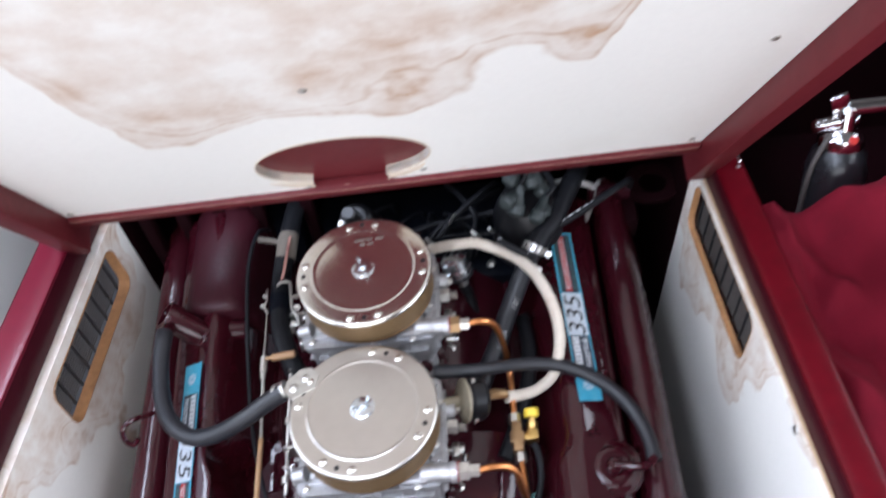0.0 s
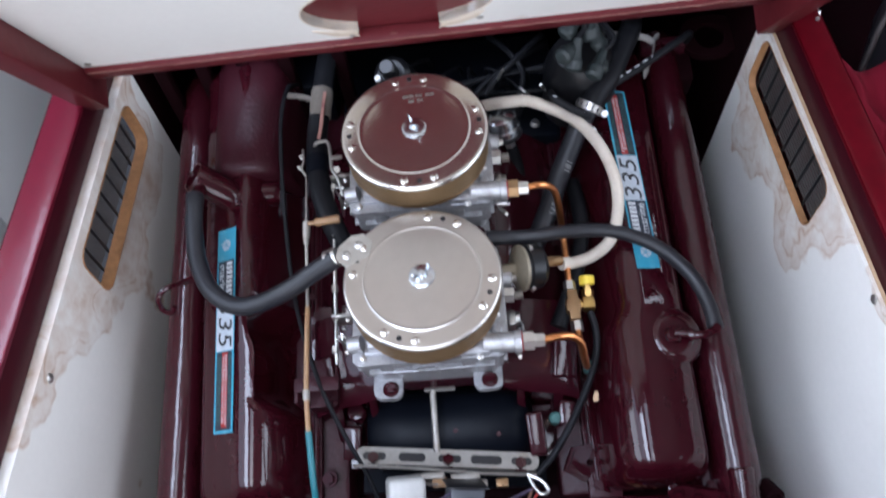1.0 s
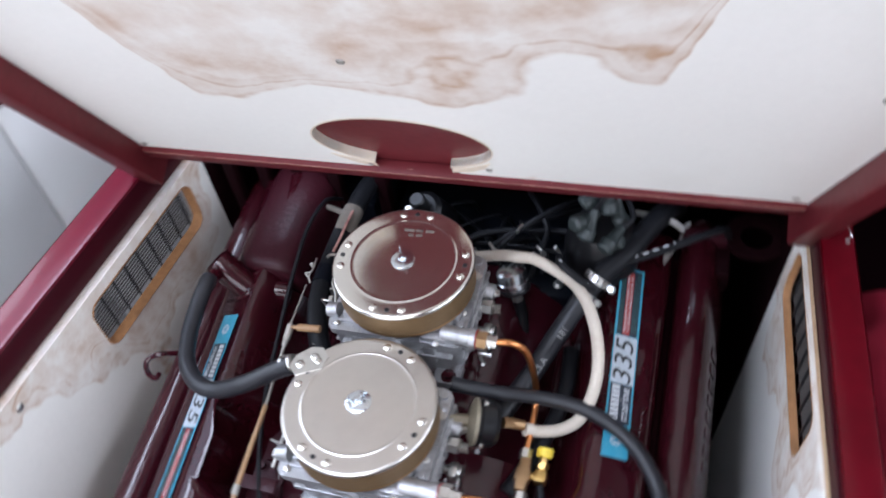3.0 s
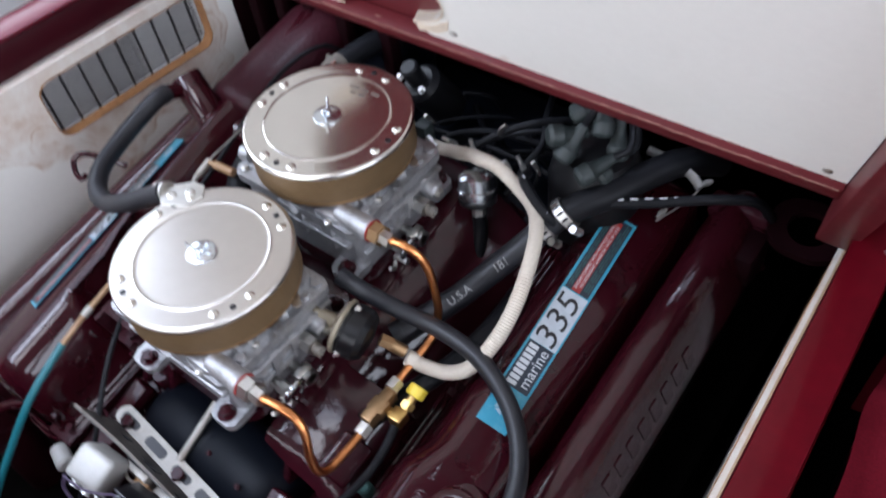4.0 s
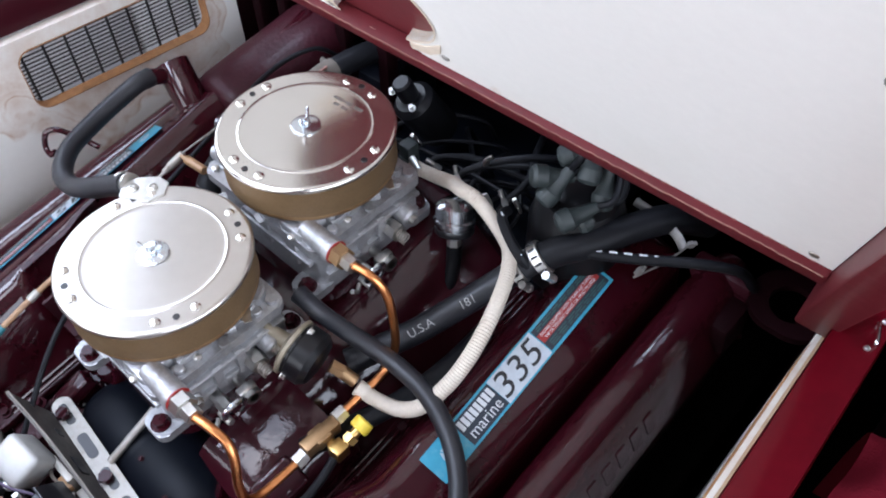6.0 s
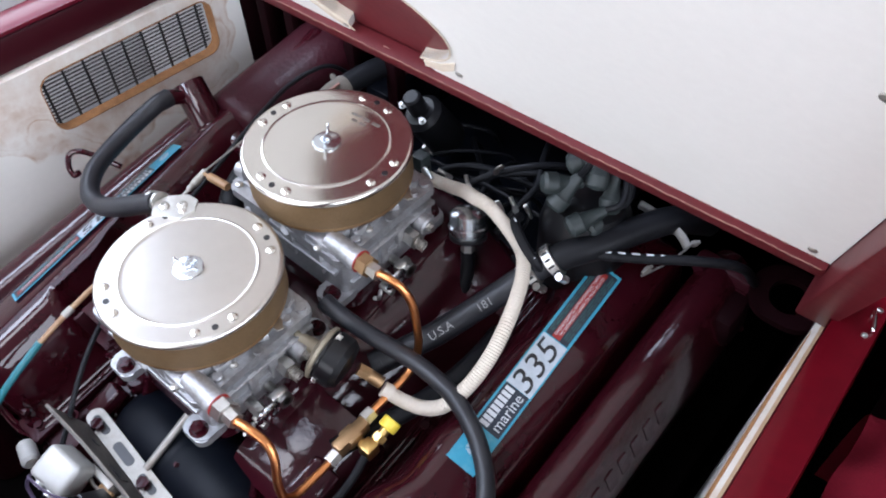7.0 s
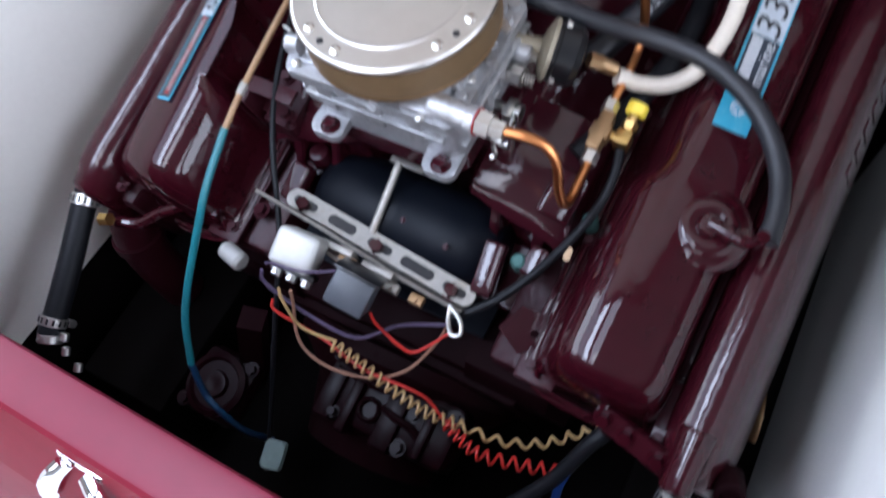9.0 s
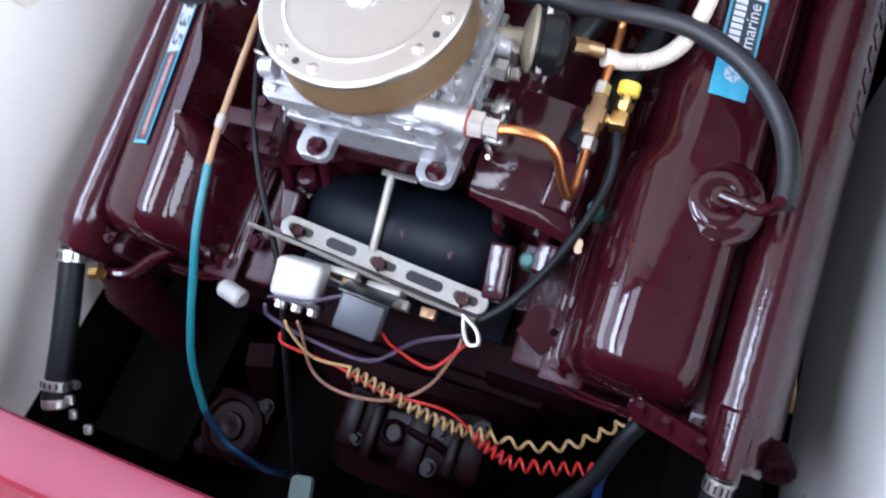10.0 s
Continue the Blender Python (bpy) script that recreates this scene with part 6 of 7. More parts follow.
ridge = [Vector(p) for p in ((-0.122, -0.184, 0.604), (-0.062, -0.182, 0.574), (0.0, -0.184, 0.550), (0.062, -0.187, 0.529), (0.132, -0.189, 0.512))]
loft(bm, [(a_, b_, b_ + Vector((0, -0.003, 0)), a_ + Vector((0, -0.003, -0.001))) for a_, b_ in zip(rear_foot, ridge)])
part("web", bm, WORN_STEEL, brk, "leaning dark worn plate")
bm = B()
tube(bm, ridge, 0.0017, 6, 6)
part("ridge", bm, DULL_STEEL, brk, "bright chipped edge")


def on_web(u, w):
    """A place on the leaning plate: u along it, w up it."""
    i = min(int(u * 4), 3)
    return rear_foot[i].lerp(rear_foot[i + 1], u * 4 - i).lerp(ridge[i].lerp(ridge[i + 1], u * 4 - i), w)


for u0, u1, w0, w1 in ((0.36, 0.46, 0.30, 0.62), (0.62, 0.70, 0.25, 0.7), (0.16, 0.20, 0.25, 0.40)):
    bm = B()
    up_ = Vector((0.0, 0.0012, 0.0006))
    ring_ = [on_web(u0, w0), on_web(u1, w0), on_web(u1, w1), on_web(u0, w1)]
    loft(bm, [[p - up_ * 0.4 for p in ring_], [p + up_ for p in ring_]])
    part("slot", bm, BLACK, brk, "dark slot")
for x, y, z in ((-0.106, -0.152, 0.522), (0.004, -0.161, 0.514), (0.110, -0.171, 0.506)):
    bm = B()
    bolt(bm, (x, y, z), (0.07, 0, 1), 0.0085, 0.010)
    part("bolt", bm, ENGINE_RED, brk, "maroon painted bolt")
for x, y, z, w, m_ in ((-0.018, -0.200, 0.548, 0.022, TAN), (0.012, -0.203, 0.540, 0.014, BLACK), (0.040, -0.201, 0.530, 0.020, DULL_STEEL), (0.072, -0.199, 0.521, 0.018, OLD_BRASS)):
    bm = B()
    box(bm, x, x + w, y - 0.006, y + 0.006, z - 0.010, z, 0.0015)
    rod(bm, (x + w / 2, y - 0.002, z), (x + w / 2, y - 0.002, z + 0.004), 0.003, 10)
    part("terminal", bm, m_, brk, "small worn terminal block")
bm = B()
rod(bm, (-0.012, -0.062, 0.552), (-0.012, -0.146, 0.516), 0.0052, 12)
box(bm, -0.024, 0.022, -0.066, -0.058, 0.551, 0.555, 0.001)
part("stay_rod", bm, DULL_STEEL, brk)
bm = B()
tube(bm, [(0.118, -0.188, 0.515), (0.138, -0.200, 0.517), (0.146, -0.214, 0.516), (0.136, -0.218, 0.515), (0.126, -0.206, 0.515), (0.120, -0.190, 0.515)], 0.0026, 8, 6)
part("cable_loop", bm, STEEL, brk)
for x0 in (-0.03, 0.02):
    bm = B()
    box(bm, x0 - 0.012, x0 + 0.030, -0.196, -0.1875, 0.520 - 0.2 * x0, 0.546 - 0.3 * x0, 0.001)
    tube(bm, [(x0 - 0.01, -0.198, 0.545), (x0 + 0.01, -0.204, 0.552), (x0 + 0.03, -0.200, 0.54)], 0.002, 6, 4)
    part("tab", bm, DULL_STEEL, brk)

rel = thing("starter_relay", "dull silver starter relay with screw terminals", "relay")
MR = Matrix.Translation((-0.054, -0.217, 0.566)) @ Matrix.Rotation(radians(14), 4, "Y") @ Matrix.Rotation(radians(22), 4, "X") @ Matrix.Rotation(radians(5), 4, "Z")
bm = B()
box(bm, -0.026, 0.026, -0.022, 0.022, -0.024, 0.024, 0.007, MR, 3)
part("can", bm, RELAY_TIN, rel, "dull silver pressed can")
bm = B()
box(bm, -0.028, 0.028, -0.030, -0.0225, -0.025, -0.004, 0.002, MR)
part("terminal_block", bm, BLACK, rel)
for k in range(3):
    bm = B()
    x = -0.019 + 0.019 * k
    bolt(bm, MR @ Vector((x, -0.031, -0.010)), MR.to_3x3() @ Vector((0, -1, 0.3)), 0.0055, 0.006)
    box(bm, x - 0.005, x + 0.005, -0.040, -0.030, -0.024, -0.012, 0.001, MR)
    part("terminal", bm, STEEL, rel)
reg = thing("voltage_regulator", "dark grey square voltage regulator on the bracket", "regulator")
MG = Matrix.Translation((0.027, -0.232, 0.562)) @ Matrix.Rotation(radians(16), 4, "Y") @ Matrix.Rotation(radians(30), 4, "X")
bm = B()
box(bm, -0.024, 0.024, -0.021, 0.021, -0.022, 0.020, 0.004, MG)
part("case", bm, GREY_PLASTIC, reg)
bm = B()
box(bm, -0.028, 0.028, 0.0205, 0.024, -0.026, 0.024, 0.001, MG)
part("base_plate", bm, BLACK, reg)
for k in range(3):
    bm = B()
    x = -0.014 + 0.014 * k
    box(bm, x - 0.003, x + 0.003, -0.030, -0.021, -0.022, -0.020, 0, MG)
    part("blade_terminal", bm, BRASS, reg)
duct = thing("air_duct", "smooth black tubular duct under the carburettor", "duct")
bm = B()
lathe(bm, [(0.0, -0.006), (0.034, -0.002), (0.052, 0.012), (0.061, 0.035), (0.064, 0.07), (0.064, 0.115), (0.0615, 0.128), (0.0615, 0.134), (0.064, 0.147), (0.064, 0.20), (0.060, 0.232), (0.044, 0.252), (0.0, 0.260)], 44, Matrix.Translation((0.134, -0.096, 0.464)) @ Matrix.Rotation(radians(-90), 4, "Y"))
part("tube", bm, DUCT_BLACK, duct)
bm = B()
prism(bm, [(-0.135, -0.178), (0.150, -0.186), (0.150, -0.10), (-0.135, -0.10)], 0.004, Matrix.Translation((0, 0, 0.432)), 0.001)
part("tray", bm, DUCT_BLACK, duct)
for x, y in ((0.018, -0.118), (0.082, -0.128)):
    bm = B()
    bolt(bm, (x, y, 0.5235), (0, -0.4, 1), 0.0026, 0.003)
    part("bolt", bm, CAST_RED, duct)


def coil(pts, r_coil, r_wire, turns, per_turn=12):
    """A helix about a smooth path."""
    path = smooth_path(pts, 24)
    n = turns * per_turn
    out, side = [], None
    for k in range(n + 1):
        u = k / n * (len(path) - 1)
        i = min(int(u), len(path) - 2)
        c = path[i].lerp(path[i + 1], u - i)
        way = (path[i + 1] - path[i]).normalized()
        side = way.orthogonal() if side is None else side
        side = (side - way * side.dot(way)).normalized()
        a = 2 * math.pi * k / per_turn
        out.append(c + r_coil * (math.cos(a) * side + math.sin(a) * way.cross(side)))
    return out


def wire(name, pts, r, mat, label, turns=0, r_coil=0.008, lead=()):
    t = thing(name, label, "wire", group="regulator wiring")
    bm = B()
    if lead:
        tube(bm, lead, r, 7, 6)
    if turns:
        tube(bm, coil(pts, r_coil, r, turns), r, 6, 1, smooth=False)
    else:
        tube(bm, pts, r, 7, 6)
    part("insulation", bm, mat, t)
    return t


wire("electrical_wire", [(-0.092, -0.252, 0.548), (-0.089, -0.26, 0.53), (-0.043, -0.265, 0.50), (0.024, -0.262, 0.48), (0.069, -0.228, 0.49), (0.125, -0.207, 0.505)], 0.0023, WIRE_PURPLE, "dark violet wire sagging under the regulator")
wire("coiled_wire", [(-0.001, -0.279, 0.47), (0.039, -0.283, 0.45), (0.082, -0.29, 0.43), (0.122, -0.292, 0.41), (0.168, -0.286, 0.40)], 0.0019, WIRE_TAN, "tan wire wound into a tight coil", 16, 0.0068, [(-0.062, -0.262, 0.545), (-0.057, -0.27, 0.53), (-0.038, -0.281, 0.49), (0.004, -0.275, 0.474)])
wire("coiled_wire", [(0.168, -0.286, 0.40), (0.214, -0.28, 0.39), (0.257, -0.263, 0.39), (0.289, -0.239, 0.40), (0.317, -0.216, 0.42)], 0.0019, WIRE_TAN, "tan wire in a stretched loose coil", 8, 0.0050)
wire("coiled_wire", [(0.150, -0.291, 0.398), (0.172, -0.299, 0.39), (0.202, -0.304, 0.385), (0.246, -0.293, 0.38), (0.289, -0.28, 0.38)], 0.0018, WIRE_RED, "red wire wound into a coil", 11, 0.0070, [(-0.080, -0.270, 0.51), (-0.073, -0.279, 0.50), (-0.017, -0.278, 0.47), (0.041, -0.286, 0.45), (0.113, -0.279, 0.43), (0.144, -0.288, 0.405), (0.156, -0.290, 0.40)])
wire("electrical_wire", [(-0.05, -0.258, 0.54), (-0.05, -0.264, 0.52), (-0.045, -0.292, 0.46), (-0.008, -0.301, 0.44), (0.044, -0.29, 0.43), (0.086, -0.263, 0.44), (0.112, -0.224, 0.47), (0.126, -0.205, 0.51)], 0.0020, WIRE_BROWN, "thin brown wire hanging in a loop")
wire("electrical_wire", [(0.047, -0.240, 0.535), (0.053, -0.245, 0.52), (0.066, -0.247, 0.50), (0.082, -0.251, 0.497), (0.102, -0.248, 0.49), (0.133, -0.212, 0.505)], 0.0018, WIRE_RED, "short bright red wire")
wire("electrical_wire", [(-0.085, -0.246, 0.56), (-0.06, -0.250, 0.59), (-0.02, -0.245, 0.595), (0.01, -0.228, 0.59)], 0.0016, WIRE_PURPLE, "thin black wire between relay and regulator")
wire("electrical_wire", [(0.30, -0.27, 0.36), (0.296, -0.291, 0.34), (0.30, -0.328, 0.30), (0.30, -0.38, 0.25)], 0.0055, WIRE_BLUE, "thick blue wire in the bilge")
hose("battery_cable", [(0.325, -0.225, 0.43), (0.314, -0.244, 0.42), (0.288, -0.294, 0.38), (0.237, -0.355, 0.33), (0.19, -0.41, 0.27)], 0.0095, RUBBER, "thick black battery cable in the bilge", "cable", 12)

# ---------------------------------------------------------------- distributor end
dist = thing("distributor", "black distributor with grey-green rubber plug boots", "distributor")
bm = B()
lathe(bm, [(0.06, -0.10), (0.06, -0.02), (0.055, 0.0), (0.045, 0.02), (0.02, 0.03), (0, 0.03)], 28, Matrix.Translation((0.262, 0.40, 0.735)))
part("cap", bm, BAKELITE, dist)
for k, (p, q) in enumerate((((0.230, 0.392, 0.80), (0.262, 0.42, 0.815)), ((0.222, 0.352, 0.795), (0.242, 0.375, 0.79)), ((0.274, 0.388, 0.79), (0.262, 0.42, 0.83)), ((0.240, 0.352, 0.765), (0.252, 0.385, 0.80)), ((0.270, 0.342, 0.757), (0.285, 0.37, 0.765)), ((0.292, 0.395, 0.755), (0.28, 0.42, 0.79)), ((0.285, 0.362, 0.745), (0.29, 0.39, 0.75)))):
    p, q = Vector(p), Vector(q)
    bm = B()
    lathe(bm, [(0.0, -0.002), (0.010, 0.0), (0.0135, 0.004), (0.0135, 0.017), (0.0105, 0.021), (0.0085, 0.034), (0.0065, 0.05)], 20, aim(p, q))
    boot = part("plug_boot", bm, BOOT, dist, "grey-green rubber boot")
    bm = B()
    far = Vector((0.12 + 0.05 * (k % 3), 0.52 + 0.03 * k, 0.70 + 0.012 * k))
    w = (q - p).normalized()
    tube(bm, [p + w * 0.045, p + w * 0.075 + Vector((0, 0, 0.012)), (p + far) / 2 + Vector((0.0, 0.04, 0.045)), far], 0.0042, 8, 8)
    part("lead", bm, RUBBER, boot)
L = [
    ((0.012, 0.36, 0.65), (0.03, 0.40, 0.67), (0.08, 0.425, 0.68), (0.15, 0.43, 0.69), (0.23, 0.42, 0.71)),
    ((0.0, 0.40, 0.64), (0.05, 0.43, 0.665), (0.12, 0.44, 0.675), (0.20, 0.43, 0.69), (0.25, 0.40, 0.69)),
    ((0.06, 0.36, 0.65), (0.09, 0.39, 0.69), (0.13, 0.42, 0.705), (0.18, 0.46, 0.70), (0.22, 0.52, 0.66)),
    ((0.105, 0.365, 0.715), (0.125, 0.385, 0.728), (0.150, 0.405, 0.738), (0.18, 0.44, 0.735), (0.21, 0.50, 0.70)),
    ((0.15, 0.36, 0.65), (0.165, 0.39, 0.69), (0.17, 0.42, 0.705), (0.15, 0.46, 0.71), (0.12, 0.52, 0.69)),
    ((0.205, 0.335, 0.74), (0.21, 0.318, 0.745), (0.232, 0.306, 0.735), (0.252, 0.302, 0.722), (0.262, 0.305, 0.71)),
]
for k, pts in enumerate(L):
    h = hose("ignition_lead", pts, 0.0048 if k != 5 else 0.0062, RUBBER, "glossy black ignition lead under the hatch" if k != 5 else "short black ignition lead with white printing", "lead", 10, 8, group="ignition leads")
    if k == 5:
        for j in range(3):
            bm = B()
            p = Vector(pts[1]).lerp(Vector(pts[3]), j / 2)
            box(bm, -0.003, 0.003, -0.0009, 0.0009, 0.0050, 0.0062, 0, Matrix.Translation(p) @ Matrix.Rotation(radians(-25), 4, "Z"))
            part("print_bar", bm, STICK_WHITE, h)
strap = thing("yellow_strap", "short dull yellow strap hanging in the bilge", "strap")
bm = B()
tube(bm, [(0.470, -0.065, 0.315), (0.474, -0.085, 0.318), (0.478, -0.108, 0.314), (0.480, -0.125, 0.303)], 0.007, 8, 5, flat=0.3)
part("band", bm, OLD_BRASS, strap)
coilc = thing("ignition_coil", "black ignition coil with bright terminals", "coil")
bm = B()
rod(bm, (-0.03, 0.47, 0.64), (-0.045, 0.425, 0.72), 0.031, 28, bevel=0.008)
rod(bm, (-0.045, 0.425, 0.72), (-0.049, 0.412, 0.752), 0.014, 18, bevel=0.003)
part("case", bm, BAKELITE, coilc)
for p in ((-0.024, 0.408, 0.722), (-0.066, 0.412, 0.726)):
    bm = B()
    bolt(bm, p, (0, -0.5, 1), 0.0036, 0.006)
    part("terminal", bm, STEEL, coilc)
# Black slab added to stand in for the dark behind the carburettors.
plate_ = thing("ignition_plate", "added black slab that darkens the gap behind the carburettors", "plate")
bm = B()
box(bm, -0.15, 0.235, 0.372, 0.62, 0.525, 0.590, 0.01)
box(bm, -0.25, -0.16, 0.47, 0.60, 0.56, 0.66, 0.01)
part("base", bm, DUCT_BLACK, plate_)
for x, y in ((-0.10, 0.39), (0.0, 0.385), (0.10, 0.39), (0.19, 0.40)):
    bm = B()
    bolt(bm, (x, y, 0.590), (0, 0, 1), 0.006, 0.006)
    part("bolt", bm, STEEL, plate_)
random.seed(12)
for k in range(11):
    x0, x1 = random.uniform(-0.12, 0.20), random.uniform(-0.05, 0.24)
    z0, h0 = random.uniform(0.60, 0.645), random.uniform(0.010, 0.028)
    y0, y1 = random.uniform(0.36, 0.42), random.uniform(0.42, 0.56)
    pts = [(x0, y0, z0 - 0.02), (x0 + 0.01, y0 + 0.01, z0 + h0 * 0.7), ((x0 + x1) / 2, (y0 + y1) / 2, z0 + h0 + 0.008), (x1, y1 - 0.02, z0 + h0 * 0.7), (x1 + 0.01, y1, z0 - 0.03)]
    hose("ignition_lead", pts, random.choice((0.0028, 0.0035, 0.0044)), RUBBER, "glossy black ignition lead under the hatch", "lead", 8, 7, group="ignition leads")
for k, (x, y, z, a) in enumerate(((0.042, 0.372, 0.69, 20), (0.085, 0.375, 0.70, -35), (0.118, 0.352, 0.708, 50), (0.165, 0.372, 0.712, -15), (0.008, 0.378, 0.71, 70), (0.196, 0.362, 0.726, 30), (-0.05, 0.385, 0.70, -50))):
    c_ = thing("wire_terminal", "small bright crimp terminal on a lead", "terminal", Matrix.Translation((x, y, z)) @ Matrix.Rotation(radians(a), 4, "Z") @ Matrix.Rotation(radians(25 + 8 * k), 4, "Y"), "lead terminals")
    bm = B()
    rod(bm, (-0.006, 0, 0), (0.006, 0, 0), 0.003, 10)
    part("barrel", bm, STEEL, c_)
    bm = B()
    prism(bm, rounded(0.012, 0.008, 0.0035), 0.0014, Matrix.Translation((0.012, 0, -0.0007)))
    part("ring", bm, STEEL, c_)
swi = thing("oil_sender", "small green-grey hexagonal oil sender with a terminal", "sender")
bm = B()
box(bm, 0.010, 0.030, 0.345, 0.365, 0.70, 0.722, 0.003)
hexnut(bm, (0.02, 0.355, 0.67), (0.02, 0.355, 0.70), 0.014)
part("body", bm, BOOT, swi)
bm = B()
rod(bm, (0.03, 0.35, 0.705), (0.05, 0.343, 0.70), 0.005, 10)
part("terminal", bm, STEEL, swi)
clp = thing("lead_clip", "bright metal clip holding ignition leads", "clip")
bm = B()
tube(bm, [(0.128, 0.384, 0.728), (0.132, 0.382, 0.742), (0.138, 0.386, 0.748)], 0.0045, 8, 4, flat=0.4)
part("band", bm, STEEL, clp)
bm = B()
tube(bm, [(0.163, 0.352, 0.700), (0.166, 0.346, 0.716), (0.160, 0.343, 0.730)], 0.0052, 8, 4, flat=0.35)
part("band", bm, STEEL, clp)

lst = thing("lever_bracket", "thin steel lever bracket with small bolts by the distributor", "bracket")
bm = B()
tube(bm, [(0.300, 0.462, 0.724), (0.338, 0.452, 0.731), (0.368, 0.442, 0.731), (0.384, 0.434, 0.726)], 0.0055, 8, 5, flat=0.25)
part("strap", bm, WORN_STEEL, lst)
for p, q in (((0.384, 0.436, 0.727), (0.393, 0.446, 0.732)), ((0.352, 0.449, 0.733), (0.353, 0.447, 0.741)), ((0.360, 0.376, 0.712), (0.366, 0.386, 0.722))):
    bm = B()
    rod(bm, p, q, 0.0026, 10)
    hexnut(bm, Vector(p).lerp(Vector(q), 0.3), Vector(p).lerp(Vector(q), 0.75), 0.0044)
    part("bolt", bm, WORN_STEEL, lst)
bm = B()
tube(bm, [(0.386, 0.437, 0.727), (0.378, 0.410, 0.718), (0.366, 0.384, 0.712), (0.360, 0.374, 0.708)], 0.0015, 8, 5)
part("link", bm, WORN_STEEL, lst)

# ---------------------------------------------------------------- beside the box: cloth, extinguisher, latch
cloth = thing("cloth", "crumpled crimson cloth heaped in the open locker", "cloth")
bm = B()
nx, ny = 60, 90
grid = []
for i in range(nx + 1):
    row = []
    for j in range(ny + 1):
        x = 0.640 + 0.47 * i / nx
        y = -0.55 + 1.0 * j / ny
        u = Vector((x * 4.2, y * 3.0, 0.3))
        z = 0.685 + 0.07 * noise.noise(u) + 0.05 * noise.noise(u * 2.3 + Vector((5, 1, 2))) + 0.018 * noise.noise(u * 6)
        z += 0.08 * min(1.0, max(0.0, (x - 0.74) / 0.12)) * min(1.0, max(0.0, (y + 0.1) / 0.3))
        z += 0.030 * (1 - abs(noise.noise(Vector((x * 7 + y * 3.5, y * 2.2 - x, 4.0))))) ** 3 + 0.012 * (1 - abs(noise.noise(Vector((x * 15 - y * 6, y * 5, 9.0))))) ** 3 - 0.02
        drop = max(0.0, (y - 0.385) / 0.06)
        z -= 0.25 * min(1.0, drop) ** 2 + 0.03 * max(0.0, 0.66 - x) / 0.04
        row.append(bm.verts.new((x + 0.05 * (0.4 - y) + 0.015 * noise.noise(u * 3), y + 0.02 * noise.noise(u * 2.7), max(z, 0.365))))
    grid.append(row)
for i in range(nx):
    for j in range(ny):
        bm.faces.new((grid[i][j], grid[i + 1][j], grid[i + 1][j + 1], grid[i][j + 1]))
part("sheet", bm, FABRIC, cloth, smooth=180)
ext = thing("fire_extinguisher", "dark fire extinguisher with a chrome valve and lever", "fire extinguisher")
a, b = Vector((0.808, 0.405, 0.465)), Vector((0.826, 0.505, 0.745))
bm = B()
lathe(bm, [(0.0, 0.0), (0.045, 0.004), (0.052, 0.02), (0.052, 0.22), (0.046, 0.25), (0.028, 0.272), (0.02, 0.28)], 36, aim(a, b))
part("cylinder", bm, BLACK, ext)
w = (b - a).normalized()
bm = B()
lathe(bm, [(0.036, 0.255), (0.039, 0.264), (0.038, 0.280), (0.030, 0.289), (0.020, 0.294), (0.019, 0.325), (0, 0.327)], 28, aim(a, b))
rod(bm, a + w * 0.31 + Vector((-0.055, -0.01, 0)), a + w * 0.31 + Vector((0.02, 0.0, 0)), 0.0125, 14, bevel=0.002)
part("valve", bm, CHROME, ext, "bright chrome valve")
bm = B()
box(bm, -0.014, 0.014, -0.004, 0.004, 0, 0.052, 0.002, Matrix.Translation(a + w * 0.315 + Vector((-0.005, 0, 0.0))) @ Matrix.Rotation(radians(-20), 4, "Y"))
box(bm, 0.0, 0.16, -0.013, 0.013, 0.012, 0.026, 0.003, Matrix.Translation(a + w * 0.315))
part("lever", bm, CHROME, ext)
bm = B()
lathe(bm, [(0.0075, 0), (0.0075, 0.006), (0, 0.007)], 20, aim(a + w * 0.285 + Vector((0.005, -0.03, 0.008)), a + w * 0.285 + Vector((0.005, -0.06, 0.03))))
part("gauge", bm, WIRE_RED, ext, "small red gauge")
bm = B()
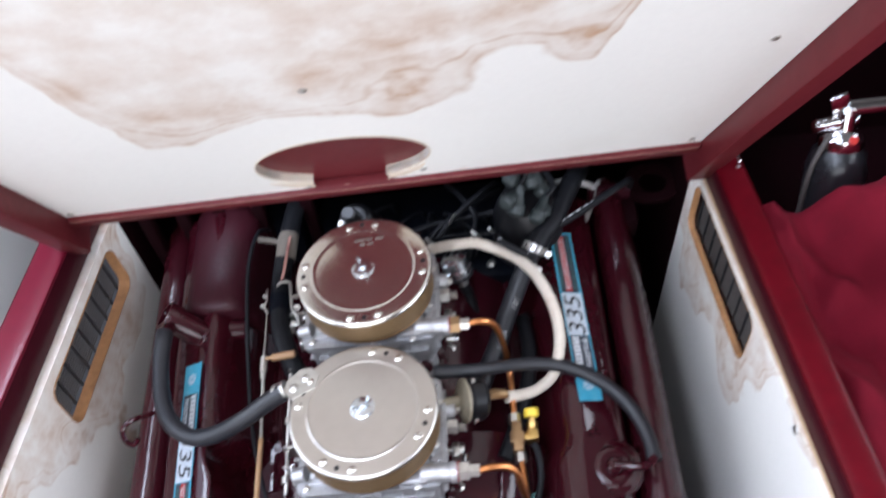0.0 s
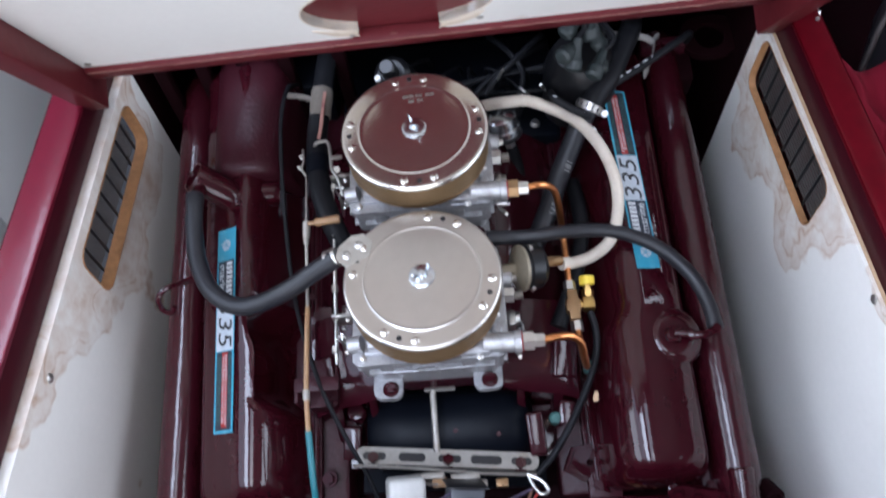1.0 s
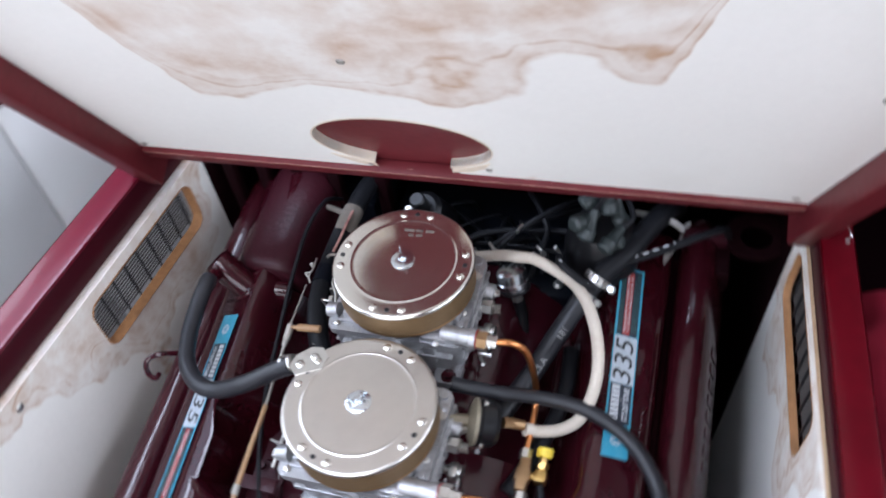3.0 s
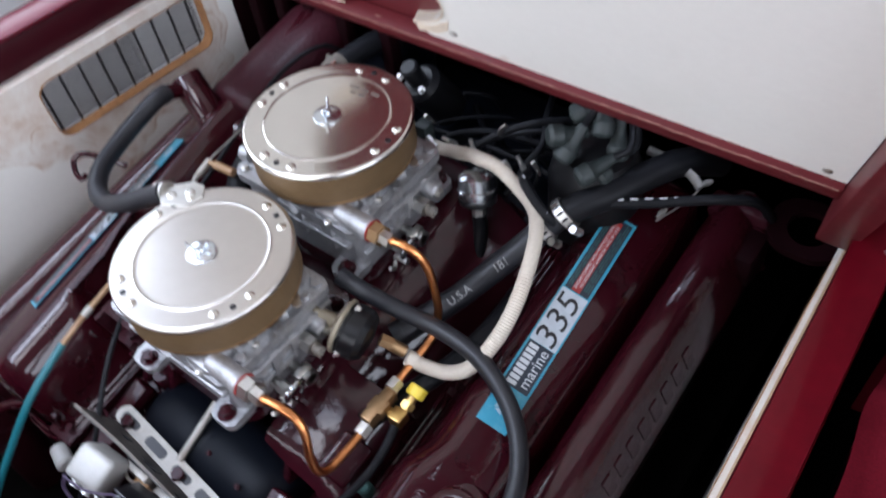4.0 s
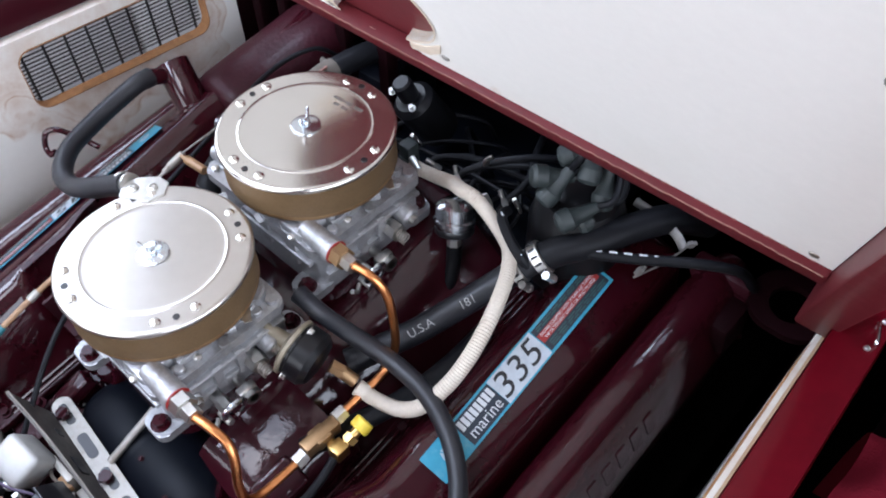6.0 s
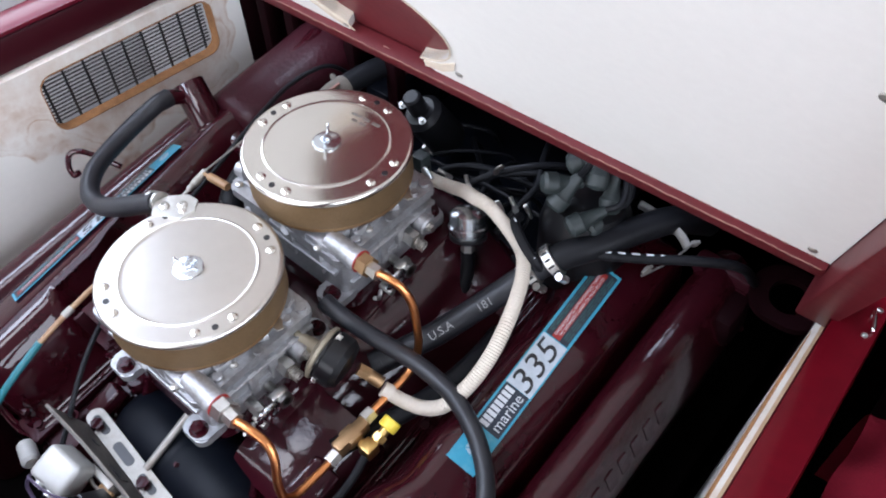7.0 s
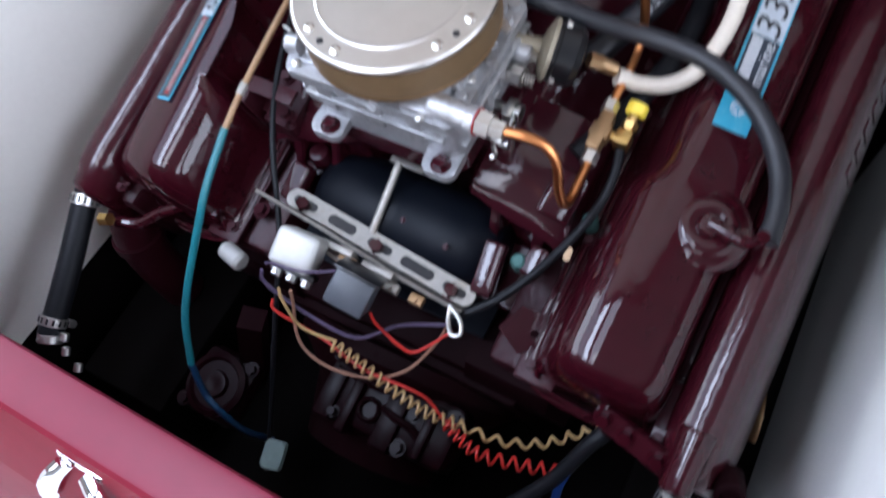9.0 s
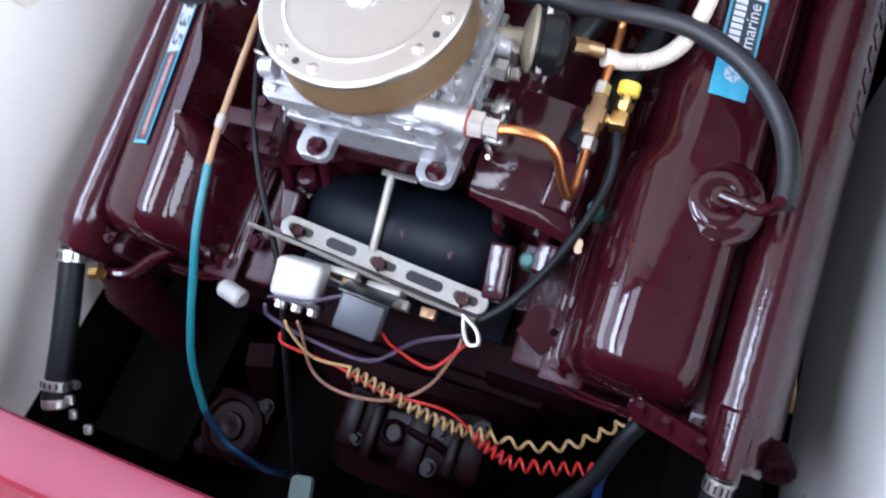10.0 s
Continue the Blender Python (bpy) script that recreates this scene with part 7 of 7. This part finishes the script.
tube(bm, [a + w * 0.30 + Vector((-0.03, -0.02, 0)), a + w * 0.24 + Vector((-0.052, -0.02, 0)), a + w * 0.17 + Vector((-0.056, -0.012, 0)), a + w * 0.08 + Vector((-0.056, 0, 0))], 0.005, 10, 6)
part("discharge_tube", bm, DARK_WIRE, ext)

lat = thing("latch", "chrome hatch latch on the crimson end board", "latch", Matrix.Translation((-0.004, -0.507, 0.758)) @ Matrix.Rotation(radians(-22), 4, "X"))
bm = B()
box(bm, -0.020, 0.030, -0.004, 0.000, -0.012, 0.016, 0.0015)
part("plate", bm, CHROME, lat)
bm = B()
tube(bm, [(-0.008, -0.006, 0.012), (-0.016, -0.014, 0.0), (-0.026, -0.018, -0.02), (-0.038, -0.016, -0.045), (-0.048, -0.012, -0.07)], 0.009, 10, 5, flat=0.55)
part("handle", bm, CHROME, lat)
bm = B()
tube(bm, [(0.014, -0.006, 0.010), (0.030, -0.013, 0.004), (0.042, -0.014, -0.006), (0.050, -0.010, -0.018)], 0.008, 10, 5, flat=0.55)
part("hook", bm, CHROME, lat)
for x, y, z, sgn in ((WALL_L - 0.024, -0.087, 0.755, 1), (WALL_R + 0.0177, -0.062, 0.744, -1), (0.5367, -0.195, 0.183, -1)):
    scr = thing("wall_screw", "small round-headed screw in the white wall", "screw", group="wall screws")
    bm = B()
    lathe(bm, [(0.007, -0.0015), (0.0065, 0.0015), (0.004, 0.0032), (0, 0.0035)], 14, Matrix.Translation((x, y, z)) @ Matrix.Rotation(radians(90 * sgn), 4, "Y"))
    part("head", bm, STEEL, scr)
stp = thing("hasp_staple", "small chrome staple screwed to the crimson coaming", "staple")
bm = B()
tube(bm, [(0.594, 0.395, 0.8095), (0.594, 0.395, 0.817), (0.598, 0.384, 0.820), (0.602, 0.373, 0.817), (0.602, 0.373, 0.8095)], 0.0020, 8, 5)
part("loop", bm, CHROME, stp)
for y in (0.403, 0.364):
    bm = B()
    lathe(bm, [(0.0032, 0), (0.003, 0.0015), (0.0015, 0.0022), (0, 0.0023)], 14, Matrix.Translation((0.598, y, 0.8132)))
    part("screw", bm, STEEL, stp)
